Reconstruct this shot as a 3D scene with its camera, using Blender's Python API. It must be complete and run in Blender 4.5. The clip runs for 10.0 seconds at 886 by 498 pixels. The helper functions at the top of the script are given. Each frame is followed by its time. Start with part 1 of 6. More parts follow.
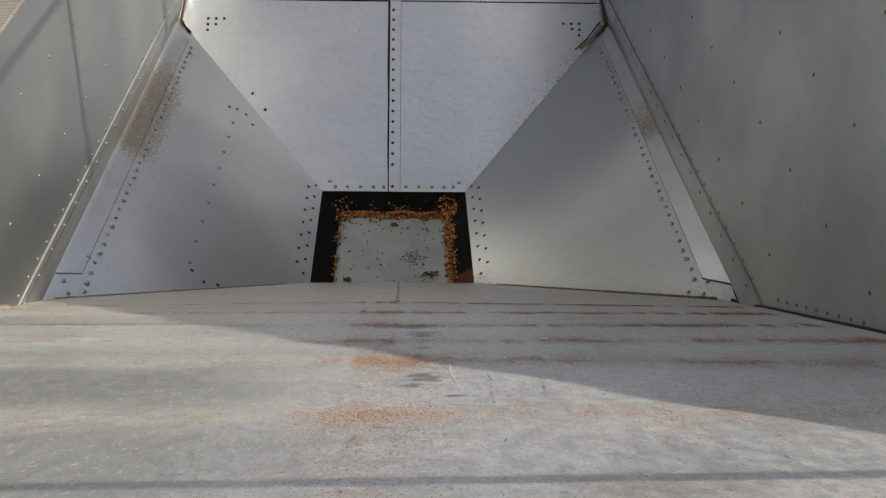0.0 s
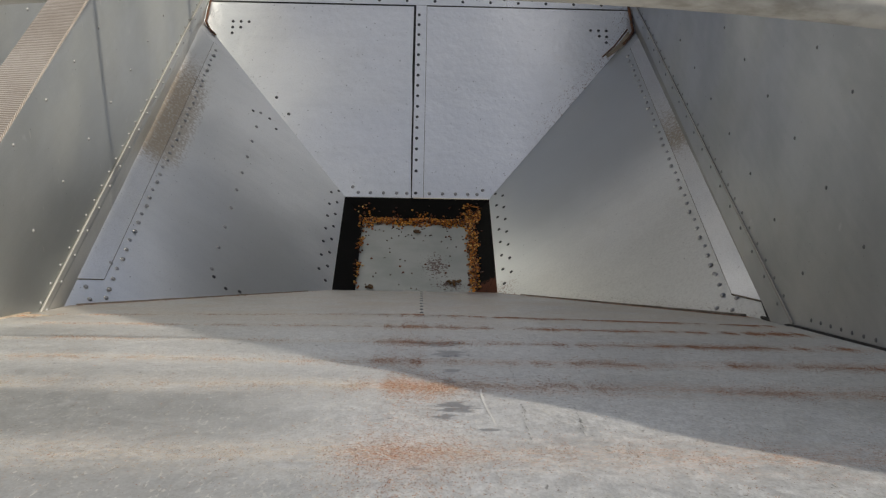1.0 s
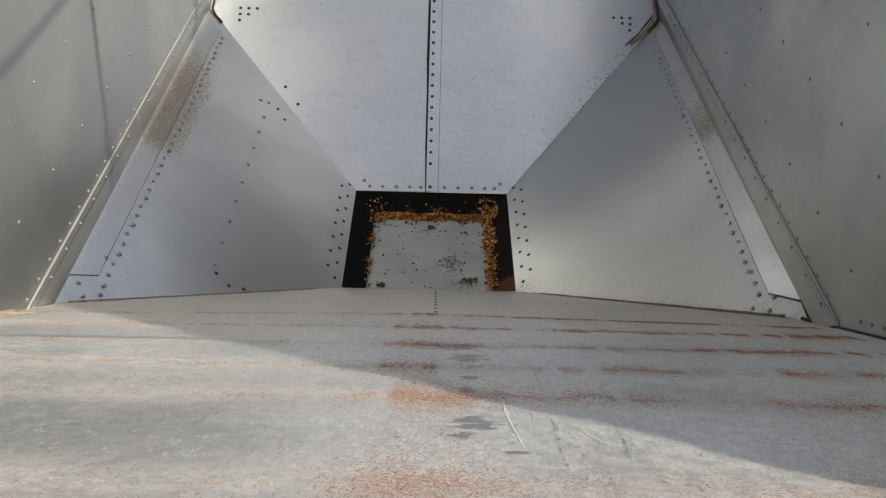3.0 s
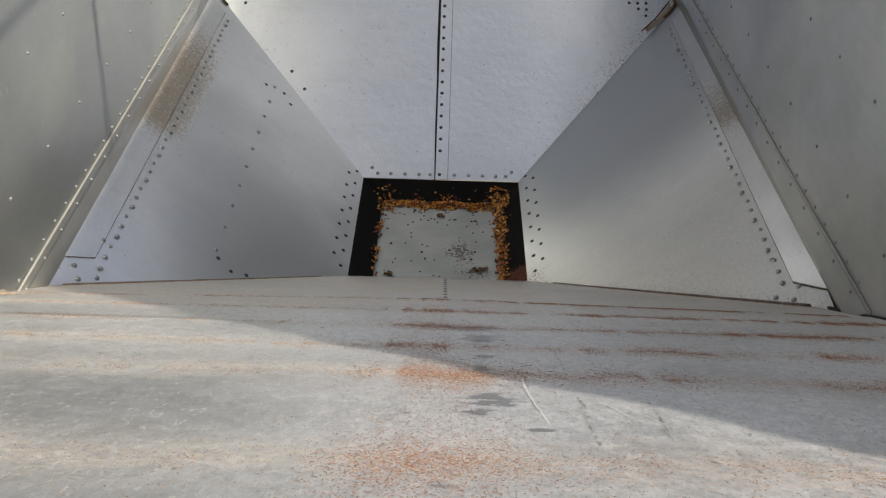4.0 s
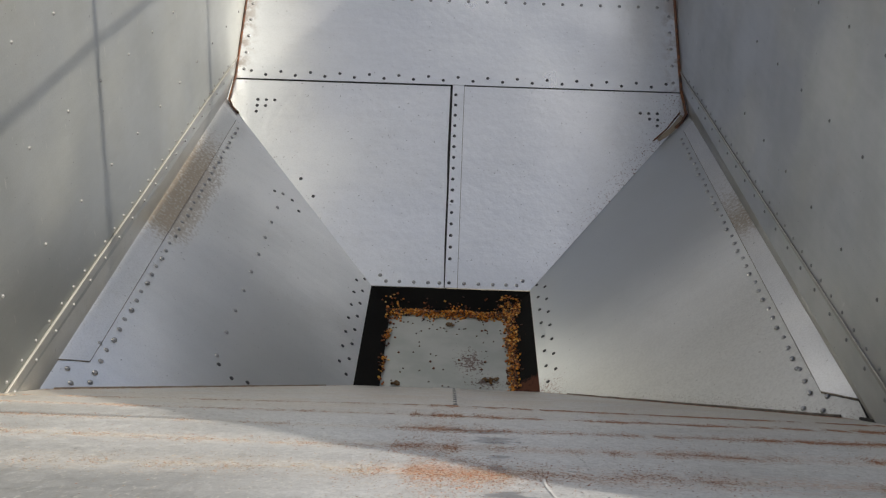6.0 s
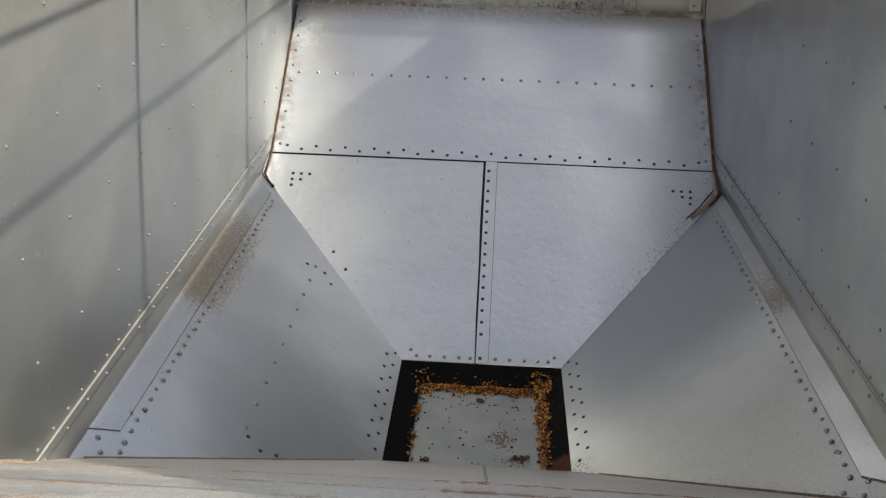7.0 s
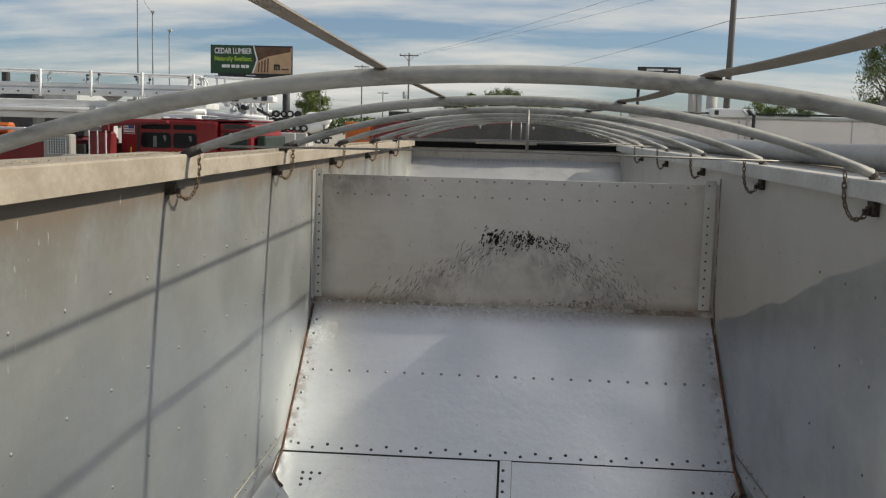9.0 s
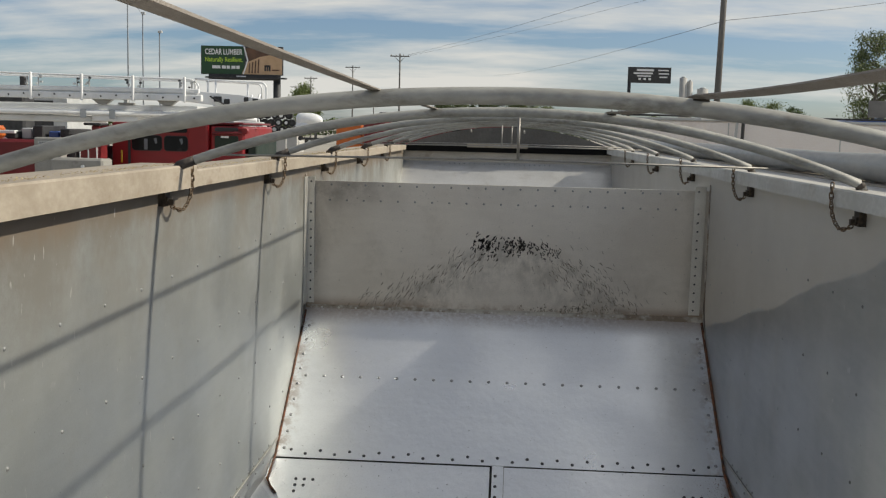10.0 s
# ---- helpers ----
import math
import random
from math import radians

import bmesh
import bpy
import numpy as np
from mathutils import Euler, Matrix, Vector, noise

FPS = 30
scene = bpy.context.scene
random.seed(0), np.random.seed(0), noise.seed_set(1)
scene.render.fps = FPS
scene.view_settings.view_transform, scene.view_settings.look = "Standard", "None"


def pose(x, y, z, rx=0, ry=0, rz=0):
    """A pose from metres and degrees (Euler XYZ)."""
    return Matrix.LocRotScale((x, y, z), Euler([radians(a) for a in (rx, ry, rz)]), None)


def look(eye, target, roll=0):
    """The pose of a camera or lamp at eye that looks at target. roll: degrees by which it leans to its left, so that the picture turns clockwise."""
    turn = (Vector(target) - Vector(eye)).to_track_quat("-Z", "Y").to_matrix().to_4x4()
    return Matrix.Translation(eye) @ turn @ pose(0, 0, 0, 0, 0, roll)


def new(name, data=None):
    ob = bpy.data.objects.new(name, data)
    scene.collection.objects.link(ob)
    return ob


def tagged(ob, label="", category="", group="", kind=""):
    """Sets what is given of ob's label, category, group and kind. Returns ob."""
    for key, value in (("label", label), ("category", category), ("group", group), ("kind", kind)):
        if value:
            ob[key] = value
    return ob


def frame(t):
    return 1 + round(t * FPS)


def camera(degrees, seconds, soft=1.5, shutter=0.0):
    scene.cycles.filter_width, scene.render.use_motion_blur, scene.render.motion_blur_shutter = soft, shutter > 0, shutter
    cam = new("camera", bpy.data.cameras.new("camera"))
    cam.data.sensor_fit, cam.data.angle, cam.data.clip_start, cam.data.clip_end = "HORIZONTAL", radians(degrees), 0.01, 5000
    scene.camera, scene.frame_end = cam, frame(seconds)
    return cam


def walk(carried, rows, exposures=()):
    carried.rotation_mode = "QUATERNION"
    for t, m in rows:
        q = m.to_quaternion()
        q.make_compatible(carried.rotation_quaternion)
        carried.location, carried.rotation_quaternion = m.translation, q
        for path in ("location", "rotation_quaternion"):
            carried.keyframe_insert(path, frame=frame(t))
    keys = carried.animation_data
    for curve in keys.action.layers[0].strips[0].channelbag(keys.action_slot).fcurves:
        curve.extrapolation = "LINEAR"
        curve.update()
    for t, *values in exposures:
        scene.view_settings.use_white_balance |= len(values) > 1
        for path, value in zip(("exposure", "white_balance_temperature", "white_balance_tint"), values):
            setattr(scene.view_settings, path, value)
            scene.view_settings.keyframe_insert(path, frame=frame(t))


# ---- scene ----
cam = camera(47.1, 10.0, soft=1.25)
PATH = [
    (0, (0.046, 0.019, 3.284), (0.126, 1.68, 2.173), 1.7),
    (0.5, (0.029, 0.048, 3.287), (0.099, 1.709, 2.175), 1.8),
    (1, (0.021, 0.082, 3.291), (0.066, 1.744, 2.179), 1.9),
    (1.5, (0.023, 0.126, 3.276), (0.045, 1.789, 2.164), 1.6),
    (2, (0.023, 0.192, 3.237), (0.041, 1.854, 2.125), 1.5),
    (3.5, (0.021, 0.311, 3.085), (0.034, 1.972, 1.971), 1.6),
    (4, (0.015, 0.36, 3.023), (0.017, 2.021, 1.909), 1.7),
    (4.5, (0.024, 0.392, 2.995), (0.012, 2.052, 1.881), 1.5),
    (5, (0.022, 0.421, 2.952), (0.012, 2.082, 1.837), 1.6),
    (5.5, (0.012, 0.433, 2.929), (0.005, 2.093, 1.814), 1.6),
    (5.7, (0.014, 0.441, 2.918), (0.003, 2.155, 1.887), 1.6),
    (6.8, (-0.002, 0.437, 2.908), (-0.071, 2.261, 2.091), 1.8),
    (7, (-0.002, 0.439, 2.906), (-0.087, 2.28, 2.128), 1.7),
    (7.5, (-0.002, 0.452, 2.898), (-0.116, 2.339, 2.243), 1.4),
    (8, (0.001, 0.464, 2.923), (-0.13, 2.41, 2.48), 1.5),
    (8.5, (-0.001, 0.475, 2.936), (-0.139, 2.452, 2.671), 1.4),
    (9, (0.001, 0.47, 2.945), (-0.135, 2.451, 2.711), 1.5),
    (9.5, (-0.009, 0.448, 2.97), (-0.138, 2.43, 2.739), 1.4),
    (10, (-0.001, 0.445, 2.983), (-0.12, 2.428, 2.75), 1.4),
]
walk(cam, [(t, look(eye, target, roll)) for t, eye, target, roll in PATH],
     exposures=[(0, 0.21, 7000, 10), (1.0, 0.27, 7000, 10), (2.0, 0.38, 7000, 10), (3.5, 0.49, 7000, 10), (5.7, 0.49, 7000, 10), (7.0, 0.41, 6900, 10), (7.5, 0.27, 6750, 10), (8.0, 0.11, 6800, 9), (10, 0.15, 6900, 7)])

# ---- world and sun ----
SUN = Vector((1.412, 0.205, 1.0)).normalized()          # towards the sun
world = bpy.data.worlds.new("World")
scene.world = world
world.use_nodes = True
wn, wl = world.node_tree.nodes, world.node_tree.links
bg = wn["Background"]
sky = wn.new("ShaderNodeTexSky")
sky.sky_type = "NISHITA"
sky.sun_disc = False
sky.sun_elevation = math.asin(SUN.z)
sky.sun_rotation = math.atan2(SUN.x, SUN.y)
sky.air_density, sky.dust_density, sky.ozone_density = 0.7, 1.0, 3.6
# thin bands of white cloud, spread over the whole sky
tc = wn.new("ShaderNodeTexCoord")
sep = wn.new("ShaderNodeSeparateXYZ")
wl.new(tc.outputs["Generated"], sep.inputs[0])


def wmath(op, a, b):
    m = wn.new("ShaderNodeMath")
    m.operation = op
    for socket, v in zip(m.inputs, (a, b)):
        if isinstance(v, bpy.types.NodeSocket):
            wl.new(v, socket)
        else:
            socket.default_value = v
    return m.outputs[0]


high = wmath("ADD", wmath("MAXIMUM", sep.outputs["Z"], 0.0), 0.16)
flat_dir = wn.new("ShaderNodeCombineXYZ")
wl.new(wmath("DIVIDE", sep.outputs["X"], high), flat_dir.inputs["X"])
wl.new(wmath("DIVIDE", sep.outputs["Y"], high), flat_dir.inputs["Y"])
mp = wn.new("ShaderNodeMapping")
mp.inputs["Scale"].default_value = (0.5, 1.1, 1.0)
mp.inputs["Location"].default_value = (2.1, 1.7, 0.0)
mp.inputs["Rotation"].default_value = (0, 0, 0.12)
cl = wn.new("ShaderNodeTexNoise")
cl.inputs["Scale"].default_value = 0.8
cl.inputs["Detail"].default_value = 7.0
cl.inputs["Roughness"].default_value = 0.58
cr = wn.new("ShaderNodeValToRGB")
cr.color_ramp.elements[0].position, cr.color_ramp.elements[1].position = 0.44, 0.60
mixc = wn.new("ShaderNodeMixRGB")
mixc.inputs["Color2"].default_value = (6.75, 6.78, 6.8, 1)
wl.new(flat_dir.outputs[0], mp.inputs["Vector"])
wl.new(mp.outputs["Vector"], cl.inputs["Vector"])
wl.new(cl.outputs["Fac"], cr.inputs["Fac"])
wl.new(cr.outputs["Color"], mixc.inputs["Fac"])
wl.new(sky.outputs["Color"], mixc.inputs["Color1"])
wl.new(mixc.outputs["Color"], bg.inputs["Color"])
bg.inputs["Strength"].default_value = 0.092
sun = new("sun", bpy.data.lights.new("sun", "SUN"))
sun.data.energy, sun.data.angle, sun.data.color = 3.35, radians(1.2), (1.0, 0.95, 0.86)
sun.matrix_world = look(SUN * 50, (0, 0, 0))


# ---- materials ----
class Nodes:
    """A small builder for a Principled node tree."""

    def __init__(self, name):
        self.m = bpy.data.materials.new(name)
        self.m.use_nodes = True
        self.t = self.m.node_tree
        self.bsdf = self.t.nodes["Principled BSDF"]
        co = self.t.nodes.new("ShaderNodeTexCoord")
        self.co = co.outputs["Object"]
        self.xyz = self.node("ShaderNodeSeparateXYZ", Vector=self.co).outputs

    def node(self, kind, **inputs):
        n = self.t.nodes.new(kind)
        for k, v in inputs.items():
            self.put(n.inputs[k], v)
        return n

    def put(self, socket, v):
        if isinstance(v, bpy.types.NodeSocket):
            self.t.links.new(v, socket)
        else:
            socket.default_value = v

    def math(self, op, a, b=0.0, c=0.0):
        n = self.t.nodes.new("ShaderNodeMath")
        n.operation = op
        for s, v in zip(n.inputs, (a, b, c)):
            self.put(s, v)
        return n.outputs[0]

    def noise(self, scale, detail=4.0, stretch=(1, 1, 1), rough=0.55, shift=(0, 0, 0)):
        mp = self.node("ShaderNodeMapping", Vector=self.co, Scale=stretch, Location=shift)
        return self.node("ShaderNodeTexNoise", Vector=mp.outputs[0], Scale=scale, Detail=detail, Roughness=rough).outputs["Fac"]

    def ramp(self, fac, lo, hi, a=0.0, b=1.0):
        n = self.node("ShaderNodeMapRange")
        n.interpolation_type = "SMOOTHSTEP"
        for k, v in (("Value", fac), ("From Min", lo), ("From Max", hi), ("To Min", a), ("To Max", b)):
            self.put(n.inputs[k], v)
        return n.outputs[0]

    def mix(self, fac, a, b):
        n = self.t.nodes.new("ShaderNodeMixRGB")
        for s, v in zip(n.inputs, (fac, a, b)):
            self.put(s, (*v, 1) if isinstance(v, tuple) and len(v) == 3 else v)
        return n.outputs[0]

    def bump(self, height, strength=0.2, distance=0.01, wave=0.0):
        n = self.node("ShaderNodeBump", Height=height, Strength=strength, Distance=distance)
        if wave:
            big = self.node("ShaderNodeBump", Height=self.noise(1.3, 1, (1, 1, 1), 0.3, (4, 4, 1)), Strength=1.0, Distance=wave)
            self.put(n.inputs["Normal"], big.outputs[0])
        self.put(self.bsdf.inputs["Normal"], n.outputs[0])

    def near(self, v, at, width):
        """1 at v = at, falling to 0 at width from it."""
        return self.ramp(self.math("ABSOLUTE", self.math("SUBTRACT", v, at)), 0.0, width, 1.0, 0.0)

    def done(self, color, rough, metal=0.0):
        self.put(self.bsdf.inputs["Base Color"], (*color, 1) if isinstance(color, tuple) else color)
        self.put(self.bsdf.inputs["Roughness"], rough)
        self.put(self.bsdf.inputs["Metallic"], metal)
        return self.m


def plain(name, a, b, scale=6.0, rough=0.6, metal=0.0, bump=0.1, stretch=(1, 1, 1), fine=60.0, dirt=None):
    """Paint, wood, rubber and the like: two colours, mottled at two scales."""
    n = Nodes(name)
    big = n.noise(scale, 4, stretch)
    small = n.noise(fine, 3, stretch)
    f = n.math("ADD", n.math("MULTIPLY", big, 0.65), n.math("MULTIPLY", small, 0.35))
    col = n.mix(n.ramp(f, 0.35, 0.65), a, b)
    if dirt:
        col = n.mix(n.ramp(n.noise(scale * 1.7, 6, stretch, 0.7, (3, 1, 7)), 0.52, 0.72, 0, 0.7), col, dirt)
    n.bump(small, bump, 0.004)
    return n.done(col, n.ramp(big, 0.3, 0.7, rough - 0.08, rough + 0.08), metal)


def aluminium(name, a, b, metal, rough, grain=(1, 1, 1), dust=0.25, extra=None, wave=0.012, tint=(0.42, 0.38, 0.31), even=1.0, fleck=(1, 1, 1), specks=0.715, dent=0.9, sand=0.22, dimple=0.0):
    """Weathered sheet aluminium: rolled grain, soft clouds of oxide, dust, small dents and dark specks."""
    n = Nodes(name)
    cloud = n.noise(1.6, 5, (1, 1, 1), 0.6)
    roll = n.noise(30, 3, grain, 0.5)
    spots = n.noise(70, 2, fleck, 0.5, (5, 2, 1))
    col = n.mix(n.ramp(n.math("ADD", n.math("MULTIPLY", cloud, 0.8), n.math("MULTIPLY", roll, 0.2)), 0.35, 0.65), a, b)
    col = n.mix(n.ramp(n.noise(4.0, 7, (1, 1, 1), 0.7, (9, 4, 2)), 0.5, 0.75, 0, dust), col, tint)
    col = n.mix(n.ramp(spots, specks, specks + 0.06, 0, 0.65), col, (0.08, 0.075, 0.07))
    col = n.mix(n.ramp(n.noise(170, 3, fleck, 0.65, (8, 3, 6)), 0.42, 0.66, 0, sand), col, (0.36, 0.36, 0.35))
    scratch = n.noise(240, 2, (1, 0.05, 0.05), 0.5, (1, 8, 3))
    col = n.mix(n.ramp(scratch, 0.70, 0.80, 0, 0.25), col, (0.85, 0.85, 0.85))
    r = n.ramp(n.noise(2.2, 3, (1, 1, 1), 0.5, (2, 2, 2)), 0.3, 0.7, rough - 0.07 * even, rough + 0.10 * even)
    m = metal
    if extra:
        col, r, m = extra(n, col, r, m)
    h = n.math("ADD", n.math("MULTIPLY", roll, 0.06), n.math("MULTIPLY", n.noise(9, 3, fleck), dent))
    if dimple:
        h = n.math("ADD", h, n.math("MULTIPLY", n.noise(24, 2, (1, 1, 1), 0.5, (7, 7, 7)), dimple))
    n.bump(h, 0.12, 0.006, wave)
    return n.done(col, r, m)


def rear_stains(n, col, r, m):
    """Dust caught in lines across the sheet, wet patches and a leathery mottling."""
    x, y, z = n.xyz
    wob = n.math("MULTIPLY", n.math("SUBTRACT", n.noise(2.5, 3), 0.5), 0.05)
    ax = n.math("ABSOLUTE", x)
    yw = n.math("ADD", y, wob)
    lines = 0.0
    for at, drop, w, k in ((2.775, 0.17, 0.06, 0.6), (2.425, 0.06, 0.07, 0.6), (2.085, 0.03, 0.085, 0.7), (1.765, 0.01, 0.095, 0.85), (1.485, 0.04, 0.10, 1.0), (1.005, 0.0, 0.14, 0.78), (0.60, 0.0, 0.10, 0.6)):
        lines = n.math("MAXIMUM", lines, n.math("MULTIPLY", n.near(n.math("ADD", yw, n.math("MULTIPLY", ax, drop)), at, w), k))
    side = n.ramp(n.math("ADD", x, n.math("MULTIPLY", n.noise(3, 3, (1, 1, 1), 0.5, (4, 4, 4)), 0.6)), 0.05, 0.8, 0.0, 1.0)
    side = n.math("MAXIMUM", n.math("MULTIPLY", side, 0.8), n.near(x, 0.0, 0.13))
    clump = n.noise(9, 5, (0.45, 1.9, 1), 0.65, (8, 1, 1))
    fine = n.noise(150, 4, (0.7, 1, 1), 0.7)
    # Darker to the left: barer metal with its dim reflection put into the colour.
    bare_dim = n.ramp(n.math("ADD", x, n.math("MULTIPLY", n.math("SUBTRACT", n.noise(2.2, 4, (1, 1.6, 1), 0.6, (3, 8, 1)), 0.5), 0.7)), 0.05, -0.32)
    bare_dim = n.math("MULTIPLY", bare_dim, n.ramp(y, 1.75, 1.35))
    bare_dim = n.math("MULTIPLY", bare_dim, n.math("SUBTRACT", 1.0, n.math("MULTIPLY", lines, 0.75)))
    col = n.mix(n.math("MULTIPLY", bare_dim, 0.7), col, (0.46, 0.47, 0.475))
    film = n.math("MULTIPLY", n.math("MULTIPLY", lines, n.ramp(clump, 0.33, 0.62, 0.12, 0.85)), n.ramp(fine, 0.42, 0.60, 0.08, 1.0))
    col = n.mix(n.ramp(n.noise(52, 4, (1, 0.4, 1), 0.65, (2, 1, 4)), 0.34, 0.66, 0.0, 0.28), col, (0.44, 0.44, 0.43))
    col = n.mix(n.ramp(n.noise(210, 3, (1, 0.4, 1), 0.7, (2, 1, 4)), 0.40, 0.66, 0.0, 0.30), col, (0.34, 0.33, 0.32))
    col = n.mix(film, col, n.mix(side, (0.58, 0.50, 0.40), (0.55, 0.29, 0.17)))
    low = n.math("MULTIPLY", n.ramp(y, 2.0, 2.85), n.ramp(n.noise(5, 5, (1, 1, 1), 0.65, (5, 5, 1)), 0.3, 0.7, 0.3, 0.75))
    col = n.mix(low, col, (0.66, 0.58, 0.48))
    fleck = n.ramp(n.noise(85, 3, (1.8, 0.22, 1), 0.65, (5, 1, 4)), 0.575, 0.68, 0.0, 0.85)
    col = n.mix(fleck, col, (0.82, 0.81, 0.78))
    dark = n.ramp(n.noise(130, 2, (1, 1, 1), 0.6, (3, 7, 9)), 0.72, 0.76)
    col = n.mix(n.math("MULTIPLY", dark, 0.8), col, (0.06, 0.045, 0.035))
    wet = 0.0
    for px, py, wx, wy in ((0.075, 1.30, 0.055, 0.05), (0.085, 1.262, 0.06, 0.035), (0.06, 1.214, 0.035, 0.03), (0.128, 1.145, 0.035, 0.016), (0.09, 1.625, 0.03, 0.06), (0.08, 1.52, 0.022, 0.05), (0.095, 1.87, 0.07, 0.09), (0.075, 2.045, 0.12, 0.13)):
        wet = n.math("MAXIMUM", wet, n.math("MULTIPLY", n.near(x, px, wx), n.near(y, py, wy)))
    wet = n.ramp(n.math("ADD", n.math("MULTIPLY", wet, 0.42), n.noise(44, 4, (0.6, 1.0, 1), 0.6, (0, 3, 0))), 0.66, 0.78)
    col = n.mix(n.math("MULTIPLY", wet, 0.62), col, (0.20, 0.21, 0.23))
    r = n.math("SUBTRACT", r, n.math("MULTIPLY", wet, 0.12))
    r = n.math("ADD", r, n.ramp(n.noise(40, 4, (1, 0.4, 1), 0.6, (1, 9, 2)), 0.35, 0.65, -0.05, 0.06))
    m = n.math("MULTIPLY", n.math("SUBTRACT", 1.0, film), m)
    return col, r, m


def divider_stains(n, col, r, m):
    """A grey haze where an old heap lay, dirt in the upper corners and brown dust along the foot."""
    x, y, z = n.xyz
    ax = n.math("ABSOLUTE", n.math("SUBTRACT", x, 0.02))
    heap = n.math("SUBTRACT", 2.36, n.math("MULTIPLY", n.math("POWER", ax, 1.25), 0.60))
    d = n.math("SUBTRACT", n.math("ADD", z, n.math("MULTIPLY", n.math("SUBTRACT", n.noise(5, 4), 0.5), 0.08)), heap)
    haze = n.math("MULTIPLY", n.math("MULTIPLY", n.ramp(d, -0.06, 0.03, 0.42, 0.0), n.ramp(d, -0.40, -0.10, 0.25, 1.0)), n.ramp(n.noise(14, 5, (1, 1, 0.6), 0.7), 0.35, 0.65))
    col = n.mix(haze, col, (0.20, 0.19, 0.175))
    top = n.math("MULTIPLY", n.ramp(z, 2.40, 2.62), n.math("MULTIPLY", n.ramp(x, -0.45, -1.05), n.ramp(n.noise(7, 5, (1, 1, 1), 0.7, (3, 1, 1)), 0.35, 0.65, 0.35, 1.0)))
    edge = n.math("MULTIPLY", n.ramp(n.math("ABSOLUTE", x), 1.04, 1.14), n.ramp(n.noise(4, 5, (1, 1, 0.4), 0.7, (6, 1, 1)), 0.35, 0.65, 0.3, 1.0))
    dirt = n.math("MAXIMUM", n.math("MULTIPLY", top, 0.7), n.math("MULTIPLY", edge, 0.6))
    col = n.mix(dirt, col, (0.17, 0.145, 0.115))
    ends = n.ramp(n.math("ABSOLUTE", n.math("SUBTRACT", x, 0.1)), 0.35, 0.95, 0.0, 0.22)
    foot = n.math("MULTIPLY", n.ramp(z, 1.885, 1.97, 1, 0), n.ramp(n.math("ADD", ends, n.noise(13, 6, (1, 1, 1), 0.7)), 0.42, 0.68))
    col = n.mix(n.math("MULTIPLY", foot, 0.8), col, (0.27, 0.17, 0.105))
    m = n.math("MULTIPLY", n.math("SUBTRACT", 1.0, n.math("MAXIMUM", dirt, foot)), m)
    return col, r, m


def film_right(n, col, r, m):
    """A pale film of dust above a slanting tide line; dull uncovered metal under it."""
    x, y, z = n.xyz
    tide = n.math("ADD", n.math("MULTIPLY", n.math("SUBTRACT", 6.14, y), 0.27), 1.93)
    tide = n.math("ADD", tide, n.math("MULTIPLY", n.math("SUBTRACT", n.noise(1.7, 3), 0.5), 0.16))
    k = n.ramp(n.math("SUBTRACT", z, tide), -0.006, 0.010)
    col = n.mix(n.math("MULTIPLY", k, 0.6), col, (0.53, 0.475, 0.40))
    r = n.math("ADD", r, n.math("MULTIPLY", k, 0.18))
    m = n.math("MULTIPLY", m, n.math("SUBTRACT", 1.0, n.math("MULTIPLY", k, 0.6)))
    return col, r, m


def top_dust(n, col, r, m):
    """Brown dust washed down from the rail in streaks, with a few pale runs."""
    x, y, z = n.xyz
    # Darker towards the foot: wear and dim reflections together, put into the colour.
    worn = n.math("ADD", z, n.math("ADD", n.math("MULTIPLY", n.math("SUBTRACT", y, 3.0), 0.22), n.math("MULTIPLY", n.math("SUBTRACT", n.noise(1.8, 5, (1, 1, 1), 0.6, (7, 2, 3)), 0.5), 0.5)))
    worn = n.ramp(worn, 1.85, 1.25)
    col = n.mix(n.math("MULTIPLY", worn, 0.5), col, (0.335, 0.352, 0.346))
    m = n.math("ADD", m, n.math("MULTIPLY", worn, 0.15))
    runs = n.noise(2.2, 8, (1, 0.8, 0.7), 0.72)
    k = n.math("MULTIPLY", n.ramp(z, 2.0, 2.72), n.ramp(runs, 0.32, 0.66, 0.25, 1.0))
    col = n.mix(n.math("MULTIPLY", k, 0.85), col, (0.155, 0.132, 0.102))
    cake = n.math("MULTIPLY", n.ramp(n.math("ADD", z, n.math("MULTIPLY", n.noise(7, 5, (1, 1, 0.5), 0.7, (3, 3, 3)), 0.16)), 2.69, 2.80), 0.8)
    col = n.mix(cake, col, (0.20, 0.15, 0.105))
    k = n.math("MAXIMUM", k, cake)
    white = n.math("MULTIPLY", n.ramp(n.noise(55, 2, (1, 1.0, 0.3), 0.5, (1, 1, 6)), 0.69, 0.75), n.ramp(z, 1.0, 2.5, 0.6, 1.0))
    col = n.mix(n.math("MULTIPLY", white, 0.5), col, (0.72, 0.70, 0.66))
    return col, n.math("ADD", r, n.math("MULTIPLY", k, 0.2)), n.math("MULTIPLY", m, n.math("SUBTRACT", 1.0, n.math("MULTIPLY", k, 0.7)))


